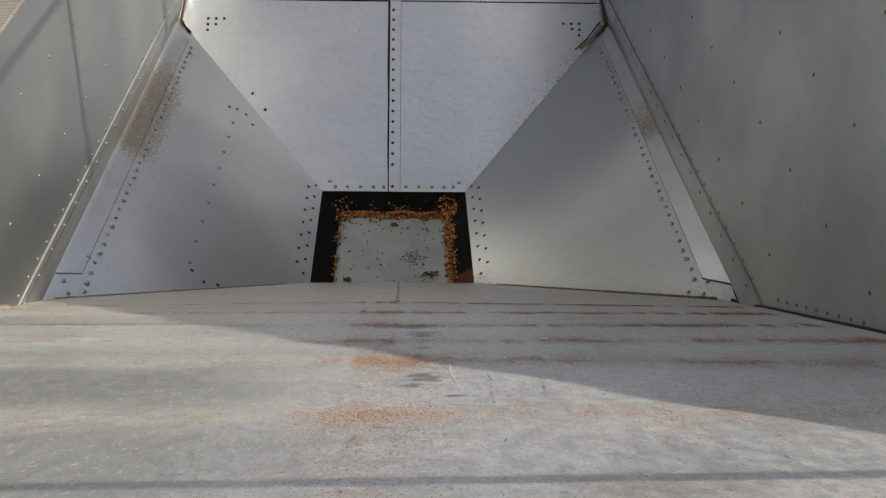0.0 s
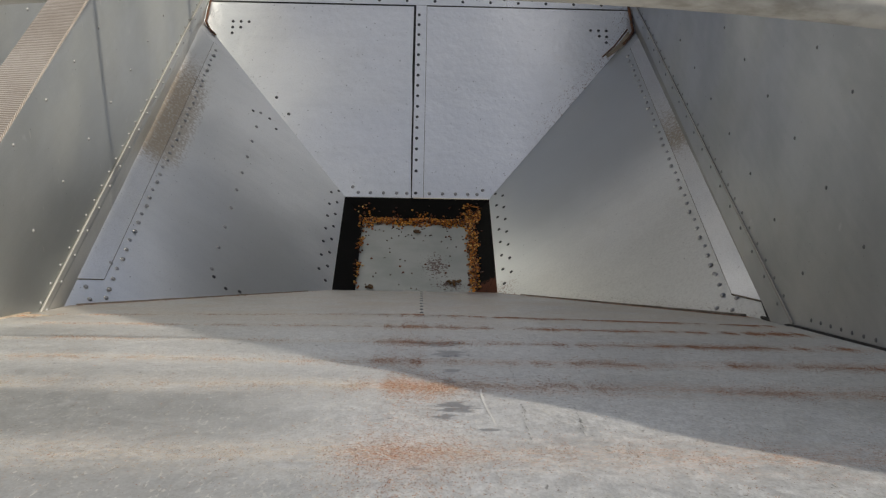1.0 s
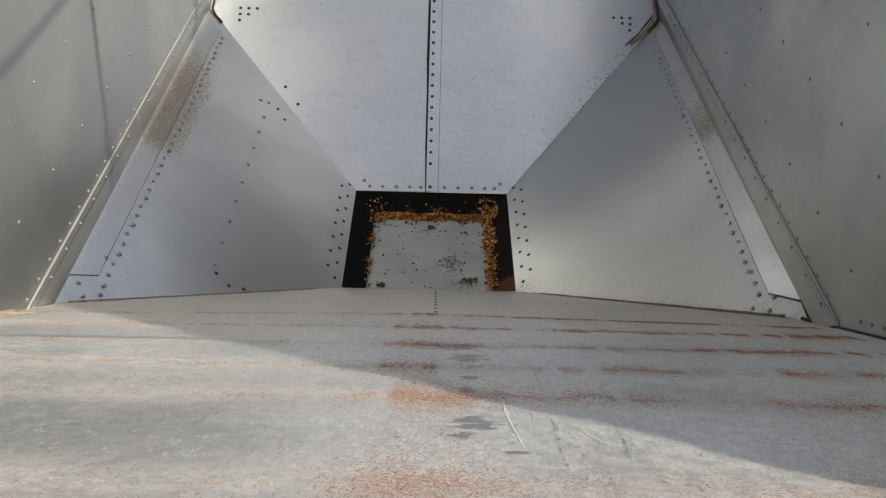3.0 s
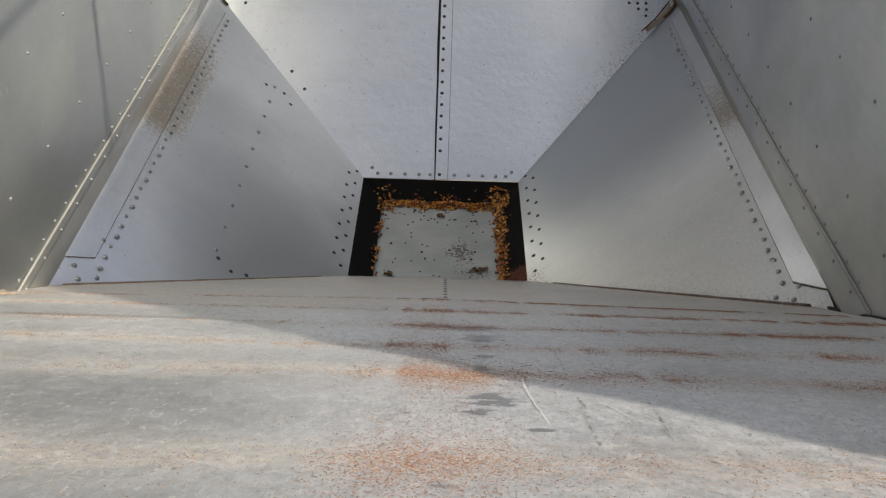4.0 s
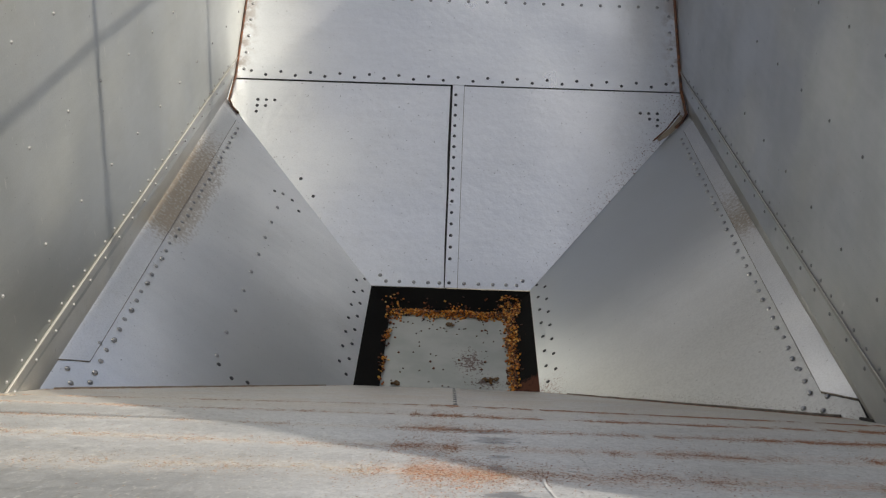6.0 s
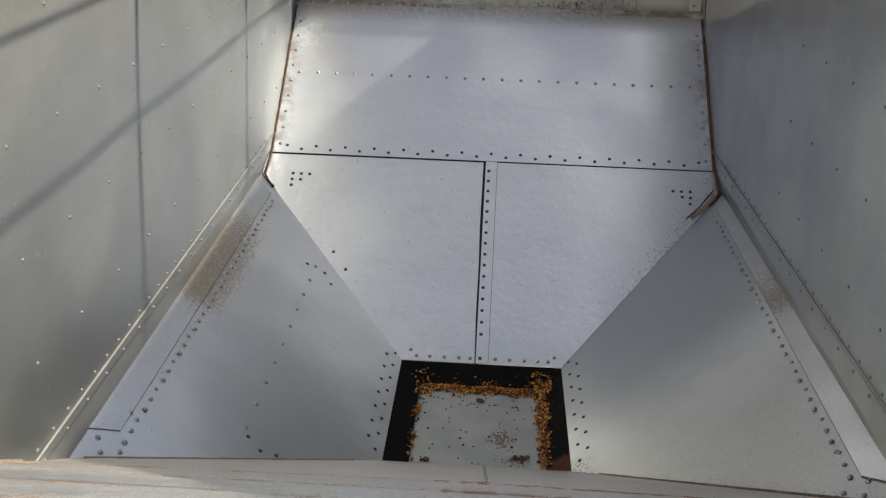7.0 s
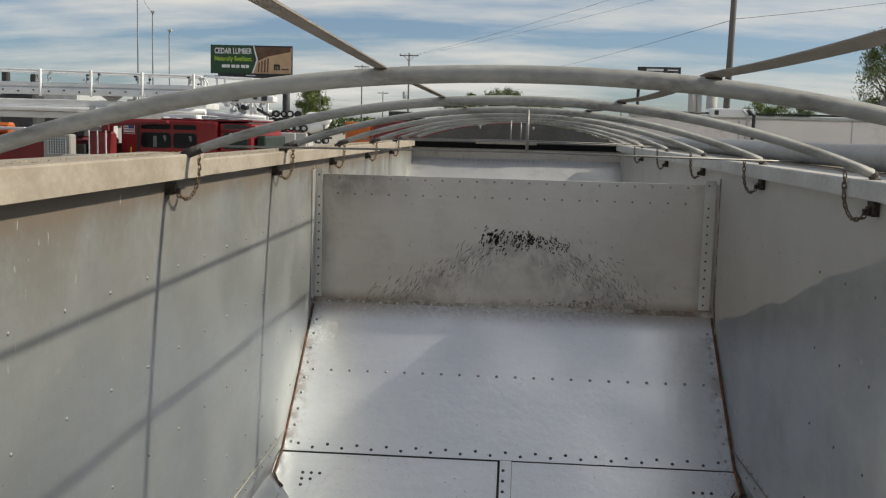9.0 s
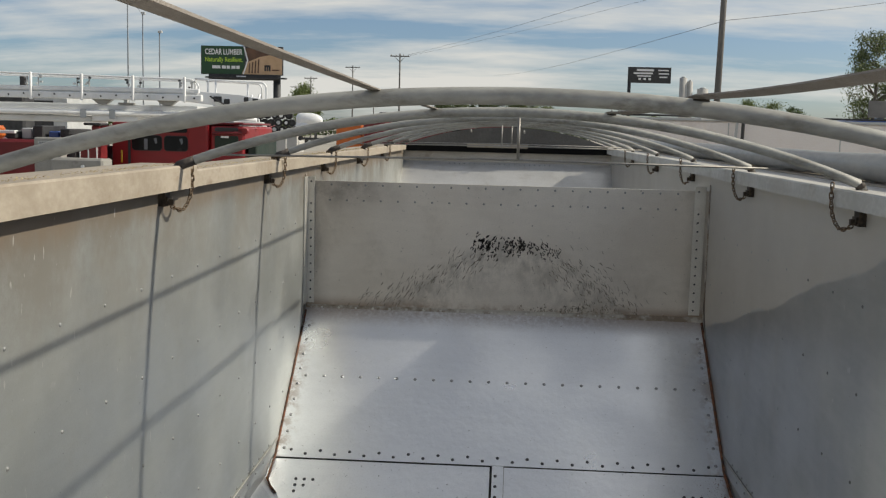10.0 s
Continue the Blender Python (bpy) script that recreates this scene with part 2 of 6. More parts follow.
def foot_dirt(n, col, r, m):
    """Brown dirt caked along the foot angle, thicker to its ends."""
    x, y, z = n.xyz
    ends = n.ramp(n.math("ABSOLUTE", x), 0.1, 0.9, 0.0, 0.16)
    k = n.ramp(n.math("ADD", ends, n.noise(11, 6, (1, 1, 1), 0.7, (3, 3, 1))), 0.50, 0.74)
    col = n.mix(n.math("MULTIPLY", k, 0.85), col, n.mix(n.noise(50, 3), (0.11, 0.078, 0.05), (0.26, 0.18, 0.115)))
    return col, n.math("ADD", r, n.math("MULTIPLY", k, 0.2)), n.math("MULTIPLY", m, n.math("SUBTRACT", 1.0, k))


def lap_rust(lo, hi):
    def extra(n, col, r, m):
        x, y, z = n.xyz
        k = n.math("MULTIPLY", n.ramp(y, lo - 0.12, lo + 0.12), n.ramp(y, hi - 0.35, hi + 0.35, 1, 0))
        k = n.ramp(n.math("ADD", n.math("MULTIPLY", k, 0.36), n.noise(75, 4, (1, 1, 1), 0.6)), 0.52, 0.88)
        k = n.math("MULTIPLY", k, n.math("MULTIPLY", n.ramp(y, lo - 0.2, lo + 0.1), n.ramp(y, hi - 0.2, hi + 0.5, 1, 0)))
        col = n.mix(n.math("MULTIPLY", k, 0.9), col, (0.31, 0.255, 0.19))
        return col, n.math("ADD", r, n.math("MULTIPLY", k, 0.2)), n.math("MULTIPLY", m, n.math("SUBTRACT", 1.0, k))
    return extra


def side_stains(n, col, r, m):
    """Rusty dust spread past the lapped strip, a spatter of rust by the opening, and painted reflection tones."""
    x, y, z = n.xyz
    a = n.math("MULTIPLY", n.ramp(x, -1.03, -1.13), n.math("MULTIPLY", n.ramp(y, 3.95, 4.2), n.ramp(y, 5.3, 4.6)))
    b = n.math("MULTIPLY", n.ramp(x, 0.56, 0.40), n.math("MULTIPLY", n.ramp(y, 4.05, 3.88), n.ramp(x, 0.0, 0.1)))
    ka = n.ramp(n.math("ADD", n.math("MULTIPLY", a, 0.36), n.noise(75, 4, (1, 1, 1), 0.6, (2, 2, 2))), 0.54, 0.90)
    kb = n.ramp(n.math("ADD", n.math("MULTIPLY", b, 0.20), n.noise(110, 4, (1, 1, 1), 0.7, (6, 2, 2))), 0.68, 0.78)
    ka = n.math("MULTIPLY", ka, n.ramp(a, 0.0, 0.5))
    col = n.mix(n.math("MULTIPLY", ka, 0.7), col, (0.25, 0.195, 0.14))
    col = n.mix(n.math("MULTIPLY", kb, 0.8), col, (0.24, 0.09, 0.05))
    # Broad dim tones reflected in the sheet are put into the colour.
    cloudy = n.math("SUBTRACT", n.noise(1.7, 4, (1, 1, 1), 0.55, (9, 1, 3)), 0.5)
    right = n.ramp(x, 0.2, 0.4)
    swept = n.math("ADD", n.math("SUBTRACT", y, n.math("MULTIPLY", x, 0.12)), n.math("MULTIPLY", cloudy, 0.5))
    bare_dim = n.math("MULTIPLY", n.ramp(swept, 3.72, 4.35), n.math("MULTIPLY", right, 0.86))
    ex = n.math("DIVIDE", n.math("ADD", x, 0.74), 0.40)
    ey = n.math("DIVIDE", n.math("SUBTRACT", n.math("ADD", y, n.math("MULTIPLY", x, 0.25)), 3.52), 0.62)
    dim_oval = n.math("ADD", n.math("ADD", n.math("MULTIPLY", ex, ex), n.math("MULTIPLY", ey, ey)), n.math("MULTIPLY", cloudy, 1.2))
    bare_dim = n.math("MAXIMUM", bare_dim, n.math("MULTIPLY", n.math("SUBTRACT", 1.0, right), n.ramp(dim_oval, 0.15, 1.25, 0.62, 0.0)))
    col = n.mix(bare_dim, col, (0.51, 0.53, 0.54))
    # Warm pale tone near the lower end: dust and reflection painted as one.
    film = n.math("MULTIPLY", n.ramp(swept, 4.15, 3.45), n.math("MULTIPLY", right, 0.52))
    col = n.mix(film, col, n.mix(n.ramp(n.noise(90, 4, (1, 1, 1), 0.7, (3, 6, 3)), 0.4, 0.65), (0.52, 0.505, 0.455), (0.40, 0.38, 0.335)))
    seam = n.math("SUBTRACT", n.math("ADD", y, n.math("MULTIPLY", x, 1.19)), 4.358)
    foot = n.math("MULTIPLY", n.ramp(seam, 0.20, 0.0), n.ramp(x, 0.3, 0.9, 0.4, 1.0))
    kf = n.ramp(n.math("ADD", n.math("MULTIPLY", foot, 0.15), n.noise(190, 3, (1, 1, 1), 0.7, (2, 9, 4))), 0.70, 0.78)
    kb = n.math("MAXIMUM", kb, n.math("MULTIPLY", kf, foot))
    col = n.mix(n.math("MULTIPLY", n.math("MULTIPLY", kf, foot), 0.8), col, (0.14, 0.085, 0.06))
    k = n.math("MAXIMUM", n.math("MAXIMUM", ka, kb), n.math("MULTIPLY", film, 0.6))
    return col, n.math("ADD", r, n.math("MULTIPLY", k, 0.3)), n.math("MULTIPLY", m, n.math("SUBTRACT", 1.0, k))


def sheet_specks(n, col, r, m):
    """Rust specks along the mitred edge of the front sheets and in the rusty corner."""
    x, y, z = n.xyz
    d = n.math("SUBTRACT", n.math("SUBTRACT", x, 0.385), n.math("MULTIPLY", n.math("SUBTRACT", y, 4.745), 0.955))
    edge = n.math("MULTIPLY", n.ramp(n.math("ABSOLUTE", d), 0.0, 0.22, 1.0, 0.0), n.ramp(x, 0.3, 0.9, 0.3, 1.0))
    corner = n.math("MULTIPLY", n.ramp(x, 0.95, 1.18), n.ramp(y, 5.30, 5.55))
    top = n.math("MULTIPLY", n.ramp(y, 5.66, 5.70), n.ramp(x, -0.2, 0.8, 0.2, 0.9))
    mask = n.math("MAXIMUM", n.math("MAXIMUM", edge, corner), top)
    k = n.ramp(n.math("ADD", n.math("MULTIPLY", mask, 0.125), n.noise(120, 3, (1, 1, 1), 0.65, (4, 1, 2))), 0.715, 0.76)
    col = n.mix(n.math("MULTIPLY", k, 0.85), col, n.mix(n.noise(40, 2), (0.06, 0.03, 0.025), (0.28, 0.09, 0.045)))
    return col, n.math("ADD", r, n.math("MULTIPLY", k, 0.3)), n.math("MULTIPLY", m, n.math("SUBTRACT", 1.0, k))


def edge_rust(n, col, r, m):
    """Brown dust at the head of the front slope, along the foot of the divider."""
    x, y, z = n.xyz
    out = n.ramp(n.math("ABSOLUTE", n.math("ADD", x, 0.15)), 0.2, 1.1, 0.0, 0.20)
    k = n.math("MULTIPLY", n.ramp(y, 6.40, 6.545, 0, 0.95), n.ramp(n.math("ADD", out, n.noise(36, 7, (1, 1, 1), 0.75, (1, 5, 5))), 0.25, 0.75, 0.25, 1.0))
    ends = n.ramp(n.math("ABSOLUTE", x), 1.08, 1.19)
    e = n.math("MULTIPLY", ends, n.ramp(n.noise(10, 5, (1, 1, 1), 0.7, (6, 5, 5)), 0.45, 0.62))
    k = n.math("MAXIMUM", k, n.math("MULTIPLY", e, 0.7))
    col = n.mix(n.math("MULTIPLY", k, 0.85), col, n.mix(n.noise(60, 3), (0.16, 0.11, 0.07), (0.33, 0.215, 0.135)))
    return col, n.math("ADD", r, n.math("MULTIPLY", k, 0.2)), n.math("MULTIPLY", m, n.math("SUBTRACT", 1.0, k))


ALU_FRONT = aluminium("bright_sheet", (0.82, 0.84, 0.875), (0.90, 0.915, 0.945), 0.90, 0.36, (0.15, 1, 1), 0.08, sheet_specks, 0.02, specks=0.70, dent=1.6, sand=0.12, dimple=2.6)
ALU_BAY = aluminium("dusty_bay_sheet", (0.66, 0.65, 0.63), (0.78, 0.77, 0.75), 0.6, 0.42, (0.15, 1, 1), 0.4)
ALU_UPPER = aluminium("bright_upper_sheet", (0.81, 0.83, 0.865), (0.88, 0.90, 0.93), 0.90, 0.34, (0.15, 1, 1), 0.06, edge_rust, 0.02, specks=0.72, dent=1.2, sand=0.11, dimple=1.8)
ALU_SIDE = aluminium("side_slope_sheet", (0.77, 0.785, 0.79), (0.87, 0.88, 0.88), 0.92, 0.36, (0.12, 1, 0.12), 0.10, side_stains, 0.05, even=0.5, dent=0.35, sand=0.10, dimple=0.12)
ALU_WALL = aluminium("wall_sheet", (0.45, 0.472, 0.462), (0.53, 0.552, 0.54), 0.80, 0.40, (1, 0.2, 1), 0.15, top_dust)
# Darker base than ALU_WALL: that wall's shade is put into the colour.
ALU_WALL_R = aluminium("wall_sheet_shaded_film", (0.355, 0.365, 0.37), (0.455, 0.465, 0.465), 0.78, 0.36, (1, 0.2, 1), 0.25, film_right)
ALU_REAR = aluminium("rear_slope_sheet", (0.84, 0.845, 0.85), (0.94, 0.945, 0.945), 0.84, 0.44, (1, 0.15, 0.15), 0.22, rear_stains, fleck=(1, 0.35, 0.35))
ALU_DIV = aluminium("divider_sheet", (0.66, 0.61, 0.545), (0.76, 0.71, 0.64), 0.5, 0.44, (0.2, 1, 1), 0.35, divider_stains)
ALU_LAP_L = aluminium("lap_strip_rusty", (0.68, 0.70, 0.71), (0.79, 0.80, 0.81), 0.80, 0.40, (1, 0.2, 1), 0.15, lap_rust(4.05, 5.0))
ALU_LAP_R = aluminium("lap_strip_worn", (0.62, 0.63, 0.64), (0.71, 0.72, 0.73), 0.90, 0.35, (1, 0.2, 1), 0.15, lap_rust(4.2, 4.5))
ALU_POST = aluminium("corner_angle_sheet", (0.62, 0.60, 0.555), (0.76, 0.74, 0.69), 0.6, 0.42, (1, 1, 0.2), 0.25)
# Copy of ALU_BAND for the sunlit side; its lit tone is in the colour.
ALU_BAND_L = aluminium("bottom_rail_sheet_lit", (0.50, 0.505, 0.485), (0.62, 0.62, 0.60), 0.9, 0.36, (1, 0.2, 1), 0.3)
ALU_LIP = aluminium("bright_edge_sheet", (0.31, 0.305, 0.28), (0.44, 0.435, 0.405), 0.35, 0.55, (1, 0.2, 1), 0.2)
ALU_FOOT = aluminium("foot_angle_sheet", (0.48, 0.45, 0.40), (0.60, 0.57, 0.51), 0.3, 0.55, (0.2, 1, 1), 0.3, foot_dirt)
# Half as bright as ALU_BAND_L: the shade on that side is painted in.
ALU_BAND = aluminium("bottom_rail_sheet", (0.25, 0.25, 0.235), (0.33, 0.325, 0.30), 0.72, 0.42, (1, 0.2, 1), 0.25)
RIVET = plain("rivet_metal", (0.30, 0.30, 0.31), (0.48, 0.48, 0.48), 30, 0.36, 0.9, 0.1)
RIVET_WALL = plain("wall_rivet_metal", (0.24, 0.245, 0.245), (0.38, 0.385, 0.38), 30, 0.55, 0.5, 0.1)
RIVET_MID = plain("smudged_rivet_metal", (0.15, 0.15, 0.15), (0.26, 0.26, 0.25), 30, 0.5, 0.5, 0.1)
RIVET_DARK = plain("dark_rivet_metal", (0.05, 0.05, 0.055), (0.14, 0.14, 0.15), 30, 0.45, 0.6, 0.1)
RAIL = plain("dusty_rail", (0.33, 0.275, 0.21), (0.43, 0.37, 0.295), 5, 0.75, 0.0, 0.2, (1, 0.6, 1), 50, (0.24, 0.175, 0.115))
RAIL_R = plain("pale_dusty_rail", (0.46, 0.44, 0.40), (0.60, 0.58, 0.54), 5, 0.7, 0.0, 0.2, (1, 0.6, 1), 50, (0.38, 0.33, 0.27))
TUBE = plain("dull_tube", (0.29, 0.285, 0.26), (0.44, 0.43, 0.395), 7, 0.62, 0.15, 0.2, (0.5, 1, 1), 60, (0.15, 0.135, 0.11))
GRIME = plain("grimy_tube_end", (0.03, 0.025, 0.022), (0.12, 0.10, 0.085), 18, 0.7, 0.2, 0.2)
ROD = plain("rod_steel", (0.26, 0.245, 0.22), (0.37, 0.35, 0.32), 8, 0.5, 0.4, 0.1, dirt=(0.25, 0.2, 0.15))
RUSTCHAIN = plain("rusty_chain", (0.08, 0.055, 0.038), (0.27, 0.19, 0.12), 60, 0.65, 0.4, 0.2)
CHAIN = plain("old_chain", (0.035, 0.03, 0.025), (0.12, 0.09, 0.065), 30, 0.6, 0.6, 0.2)
def gate_material():
    n = Nodes("black_gate_paint")
    x, y, z = n.xyz
    col = n.mix(n.noise(5, 4), (0.004, 0.004, 0.004), (0.012, 0.011, 0.010))
    k = n.math("MULTIPLY", n.ramp(x, 0.24, 0.34), n.ramp(y, 4.10, 3.98))
    k = n.ramp(n.math("ADD", n.math("MULTIPLY", k, 0.35), n.noise(40, 5, (1, 1, 1), 0.7)), 0.62, 0.80)
    col = n.mix(n.math("MULTIPLY", k, 0.8), col, (0.13, 0.05, 0.03))
    n.bsdf.inputs["Specular IOR Level"].default_value = 0.15
    n.bump(n.noise(60, 3), 0.15, 0.003)
    return n.done(col, 0.9)


def webbing_material():
    n = Nodes("woven_webbing")
    rib = n.node("ShaderNodeTexWave", Vector=n.co, Scale=130.0, Distortion=2.0, Detail=2.0)
    rib.bands_direction = "Y"
    f = n.math("ADD", n.math("MULTIPLY", rib.outputs["Fac"], 0.4), n.math("MULTIPLY", n.noise(22, 5, (1, 0.6, 1), 0.7), 0.6))
    n.bump(rib.outputs["Fac"], 0.3, 0.002)
    return n.done(n.mix(n.ramp(f, 0.3, 0.75), (0.20, 0.165, 0.135), (0.40, 0.37, 0.335)), 0.9)


BLACK = gate_material()
WEBBING = webbing_material()
FAINT = plain("faint_joint", (0.16, 0.155, 0.14), (0.30, 0.275, 0.235), 20, 0.8, 0.0, 0.2)
DIRTSEAM = plain("dirty_joint", (0.10, 0.08, 0.062), (0.24, 0.20, 0.16), 30, 0.85, 0.0, 0.3)
DUSTLINE = plain("dust_line", (0.22, 0.208, 0.18), (0.34, 0.325, 0.29), 20, 0.9, 0.0, 0.3)
DUSTY = plain("brown_dust", (0.24, 0.19, 0.14), (0.38, 0.32, 0.25), 14, 0.9, 0.0, 0.4)
GAP = plain("seam_shadow_sealant", (0.012, 0.011, 0.010), (0.03, 0.025, 0.022), 20, 0.8, 0.0, 0.2)
RUSTY = plain("rusty_sealant", (0.06, 0.04, 0.03), (0.22, 0.09, 0.045), 25, 0.85, 0.0, 0.3)
TARP = plain("grey_tarp", (0.21, 0.208, 0.20), (0.34, 0.335, 0.32), 3, 0.38, 0.0, 0.3, (1, 0.3, 1), 40, (0.42, 0.40, 0.36))
TYRE = plain("trailer_tyre", (0.018, 0.018, 0.018), (0.045, 0.044, 0.042), 6, 0.85, 0.0, 0.3)
CHAFF = plain("chaff", (0.34, 0.26, 0.14), (0.58, 0.47, 0.27), 40, 0.8)
END_TAN = plain("dusty_end_sheet", (0.40, 0.37, 0.32), (0.52, 0.48, 0.42), 3, 0.55, 0.2, 0.1, dirt=(0.26, 0.21, 0.16))
ENDCAP = plain("end_cap_sheet", (0.10, 0.092, 0.082), (0.16, 0.15, 0.135), 3, 0.6, 0.1, 0.1, dirt=(0.12, 0.10, 0.08))


def plate_material():
    n = Nodes("gate_plate")
    x, y, z = n.xyz
    col = n.mix(n.ramp(n.noise(5, 5), 0.35, 0.65), (0.40, 0.42, 0.40), (0.48, 0.495, 0.475))
    near = n.math("MULTIPLY", n.near(x, 0.10, 0.14), n.near(y, 4.22, 0.22))
    far = n.math("MULTIPLY", n.near(x, 0.17, 0.16), n.near(y, 4.07, 0.10))
    k = n.ramp(n.math("ADD", n.math("MULTIPLY", n.math("MAXIMUM", near, far), 0.28), n.noise(70, 3, (1, 1, 1), 0.7)), 0.72, 0.78)
    col = n.mix(n.math("MULTIPLY", k, 0.85), col, (0.12, 0.06, 0.045))
    n.bump(n.noise(60, 3), 0.1, 0.003)
    return n.done(col, 0.5, 0.25)


PLATE = plate_material()


def corn_material():
    n = Nodes("corn")
    info = n.t.nodes.new("ShaderNodeNewGeometry")
    col = n.node("ShaderNodeValToRGB", Fac=info.outputs["Random Per Island"])
    e = col.color_ramp.elements
    e[0].color, e[1].color = (0.02, 0.006, 0.002, 1), (0.90, 0.66, 0.26, 1)
    for at, c in ((0.30, (0.10, 0.024, 0.003, 1)), (0.52, (0.38, 0.10, 0.008, 1)), (0.76, (0.62, 0.22, 0.018, 1)), (0.92, (0.76, 0.37, 0.05, 1))):
        e.new(at).color = c
    return n.done(col.outputs[0], 0.3)


CORN = corn_material()


def crumbs_material(name, *cols):
    """Loose crumbs, each with its own shade."""
    n = Nodes(name)
    info = n.t.nodes.new("ShaderNodeNewGeometry")
    ramp = n.node("ShaderNodeValToRGB", Fac=info.outputs["Random Per Island"])
    e = ramp.color_ramp.elements
    e[0].color, e[1].color = (*cols[0], 1), (*cols[-1], 1)
    for k, c in enumerate(cols[1:-1]):
        e.new((k + 1) / (len(cols) - 1)).color = (*c, 1)
    return n.done(n.mix(n.ramp(n.noise(300, 2), 0.35, 0.65, 0.0, 0.25), ramp.outputs[0], (0.10, 0.06, 0.04)), 0.85)


RUST_GRIT = crumbs_material("rust_grit", (0.15, 0.06, 0.04), (0.42, 0.17, 0.085), (0.56, 0.28, 0.15), (0.62, 0.42, 0.29))
CREAM_GRIT = crumbs_material("cream_grit", (0.30, 0.21, 0.135), (0.45, 0.36, 0.26), (0.55, 0.47, 0.37), (0.62, 0.56, 0.47))
SCUFF = crumbs_material("black_scuff", (0.015, 0.015, 0.018), (0.03, 0.03, 0.032), (0.05, 0.048, 0.046), (0.13, 0.12, 0.11))
SMEAR = crumbs_material("faint_smear", (0.17, 0.15, 0.125), (0.28, 0.255, 0.215), (0.37, 0.34, 0.295), (0.45, 0.415, 0.365))
CORN_DARK = plain("dark_kernel", (0.05, 0.03, 0.015), (0.20, 0.10, 0.03), 90, 0.6)
GROUND = plain("gravel_yard", (0.34, 0.31, 0.26), (0.46, 0.43, 0.37), 0.2, 0.9, 0.0, 0.4, (1, 1, 1), 9.0, (0.25, 0.24, 0.2))


# ---- mesh helpers ----
def bm_new():
    return bmesh.new()


def quad_prism(bm, pts, down):
    """A flat polygon with the thickness given by the vector down."""
    down = Vector(down)
    a = [bm.verts.new(p) for p in pts]
    b = [bm.verts.new(Vector(p) + down) for p in pts]
    bm.faces.new(a)
    bm.faces.new(b[::-1])
    for i in range(len(a)):
        j = (i + 1) % len(a)
        bm.faces.new((a[j], a[i], b[i], b[j]))
    return bm


def box(bm, x0, x1, y0, y1, z0, z1):
    return quad_prism(bm, [(x0, y0, z1), (x1, y0, z1), (x1, y1, z1), (x0, y1, z1)], (0, 0, z0 - z1))


def bevel(bm, w, seg=1):
    bmesh.ops.bevel(bm, geom=bm.edges[:], offset=w, segments=seg, affect="EDGES", profile=0.6, clamp_overlap=True)
    return bm


def tube(bm, pts, r, n=10, r_end=None, flat=1.0):
    """A tube along a path. flat squeezes it in height."""
    pts = [Vector(p) for p in pts]
    rings = []
    for i, p in enumerate(pts):
        d = (pts[min(i + 1, len(pts) - 1)] - pts[max(i - 1, 0)]).normalized()
        up = Vector((0, 0, 1)) if abs(d.z) < 0.95 else Vector((0, 1, 0))
        s = d.cross(up).normalized()
        u = s.cross(d).normalized()
        rr = r if r_end is None else r + (r_end - r) * i / (len(pts) - 1)
        rings.append([bm.verts.new(p + s * math.cos(a) * rr + u * math.sin(a) * rr * flat) for a in (2 * math.pi * k / n for k in range(n))])
    for a, b in zip(rings, rings[1:]):
        for k in range(n):
            f = bm.faces.new((a[k], a[(k + 1) % n], b[(k + 1) % n], b[k]))
            f.smooth = True
    bm.faces.new(rings[0][::-1])
    bm.faces.new(rings[-1])
    return bm


def mesh_of(name, bm, material):
    bmesh.ops.recalc_face_normals(bm, faces=bm.faces[:])
    me = bpy.data.meshes.new(name)
    bm.to_mesh(me)
    bm.free()
    for m in material if isinstance(material, (list, tuple)) else (material,):
        me.materials.append(m)
    return me


def part(name, bm, material, parent, label=""):
    ob = new(name, mesh_of(name, bm, material) if isinstance(bm, bmesh.types.BMesh) else bm)
    ob.parent = parent
    if label:
        tagged(ob, label)
    return ob


def thing(name, label, category, at=(0, 0, 0), group="", kind=""):
    ob = new(name)
    ob.location = at
    ob.empty_display_size = 0.2
    return tagged(ob, label, category, group, kind)


def dome(r, h, n=8):
    """A rivet head on the plane z = 0."""
    bm = bm_new()
    rings = []
    for k, (q, z) in enumerate(((1.0, 0.0), (0.85, 0.55), (0.5, 0.9))):
        rings.append([bm.verts.new((r * q * math.cos(a), r * q * math.sin(a), h * z)) for a in (2 * math.pi * i / n for i in range(n))])
    top = bm.verts.new((0, 0, h))
    for a, b in zip(rings, rings[1:]):
        for i in range(n):
            bm.faces.new((a[i], a[(i + 1) % n], b[(i + 1) % n], b[i])).smooth = True
    for i in range(n):
        bm.faces.new((rings[-1][i], rings[-1][(i + 1) % n], top)).smooth = True
    return bm


RIVET_BIG = mesh_of("rivet", dome(0.0098, 0.0065), RIVET)
RIVET_BLACK = mesh_of("rivet", dome(0.0092, 0.005), RIVET_DARK)
RIVET_TINY = mesh_of("rivet", dome(0.0062, 0.003), RIVET_DARK)
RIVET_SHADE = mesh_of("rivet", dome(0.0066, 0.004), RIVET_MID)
RIVET_WORN = mesh_of("rivet", dome(0.0075, 0.004), ALU_POST)
RIVET_FILM = mesh_of("rivet", dome(0.006, 0.003), ALU_WALL_R)
RIVET_SMALL = mesh_of("rivet", dome(0.0068, 0.0045), RIVET_WALL)


def rivets(parent, mesh, places, normal):
    turn = Vector(normal).to_track_quat("Z", "Y").to_matrix().to_4x4()
    for p in places:
        ob = new("rivet", mesh)
        ob.parent = parent
        ob.matrix_local = Matrix.Translation(p) @ turn


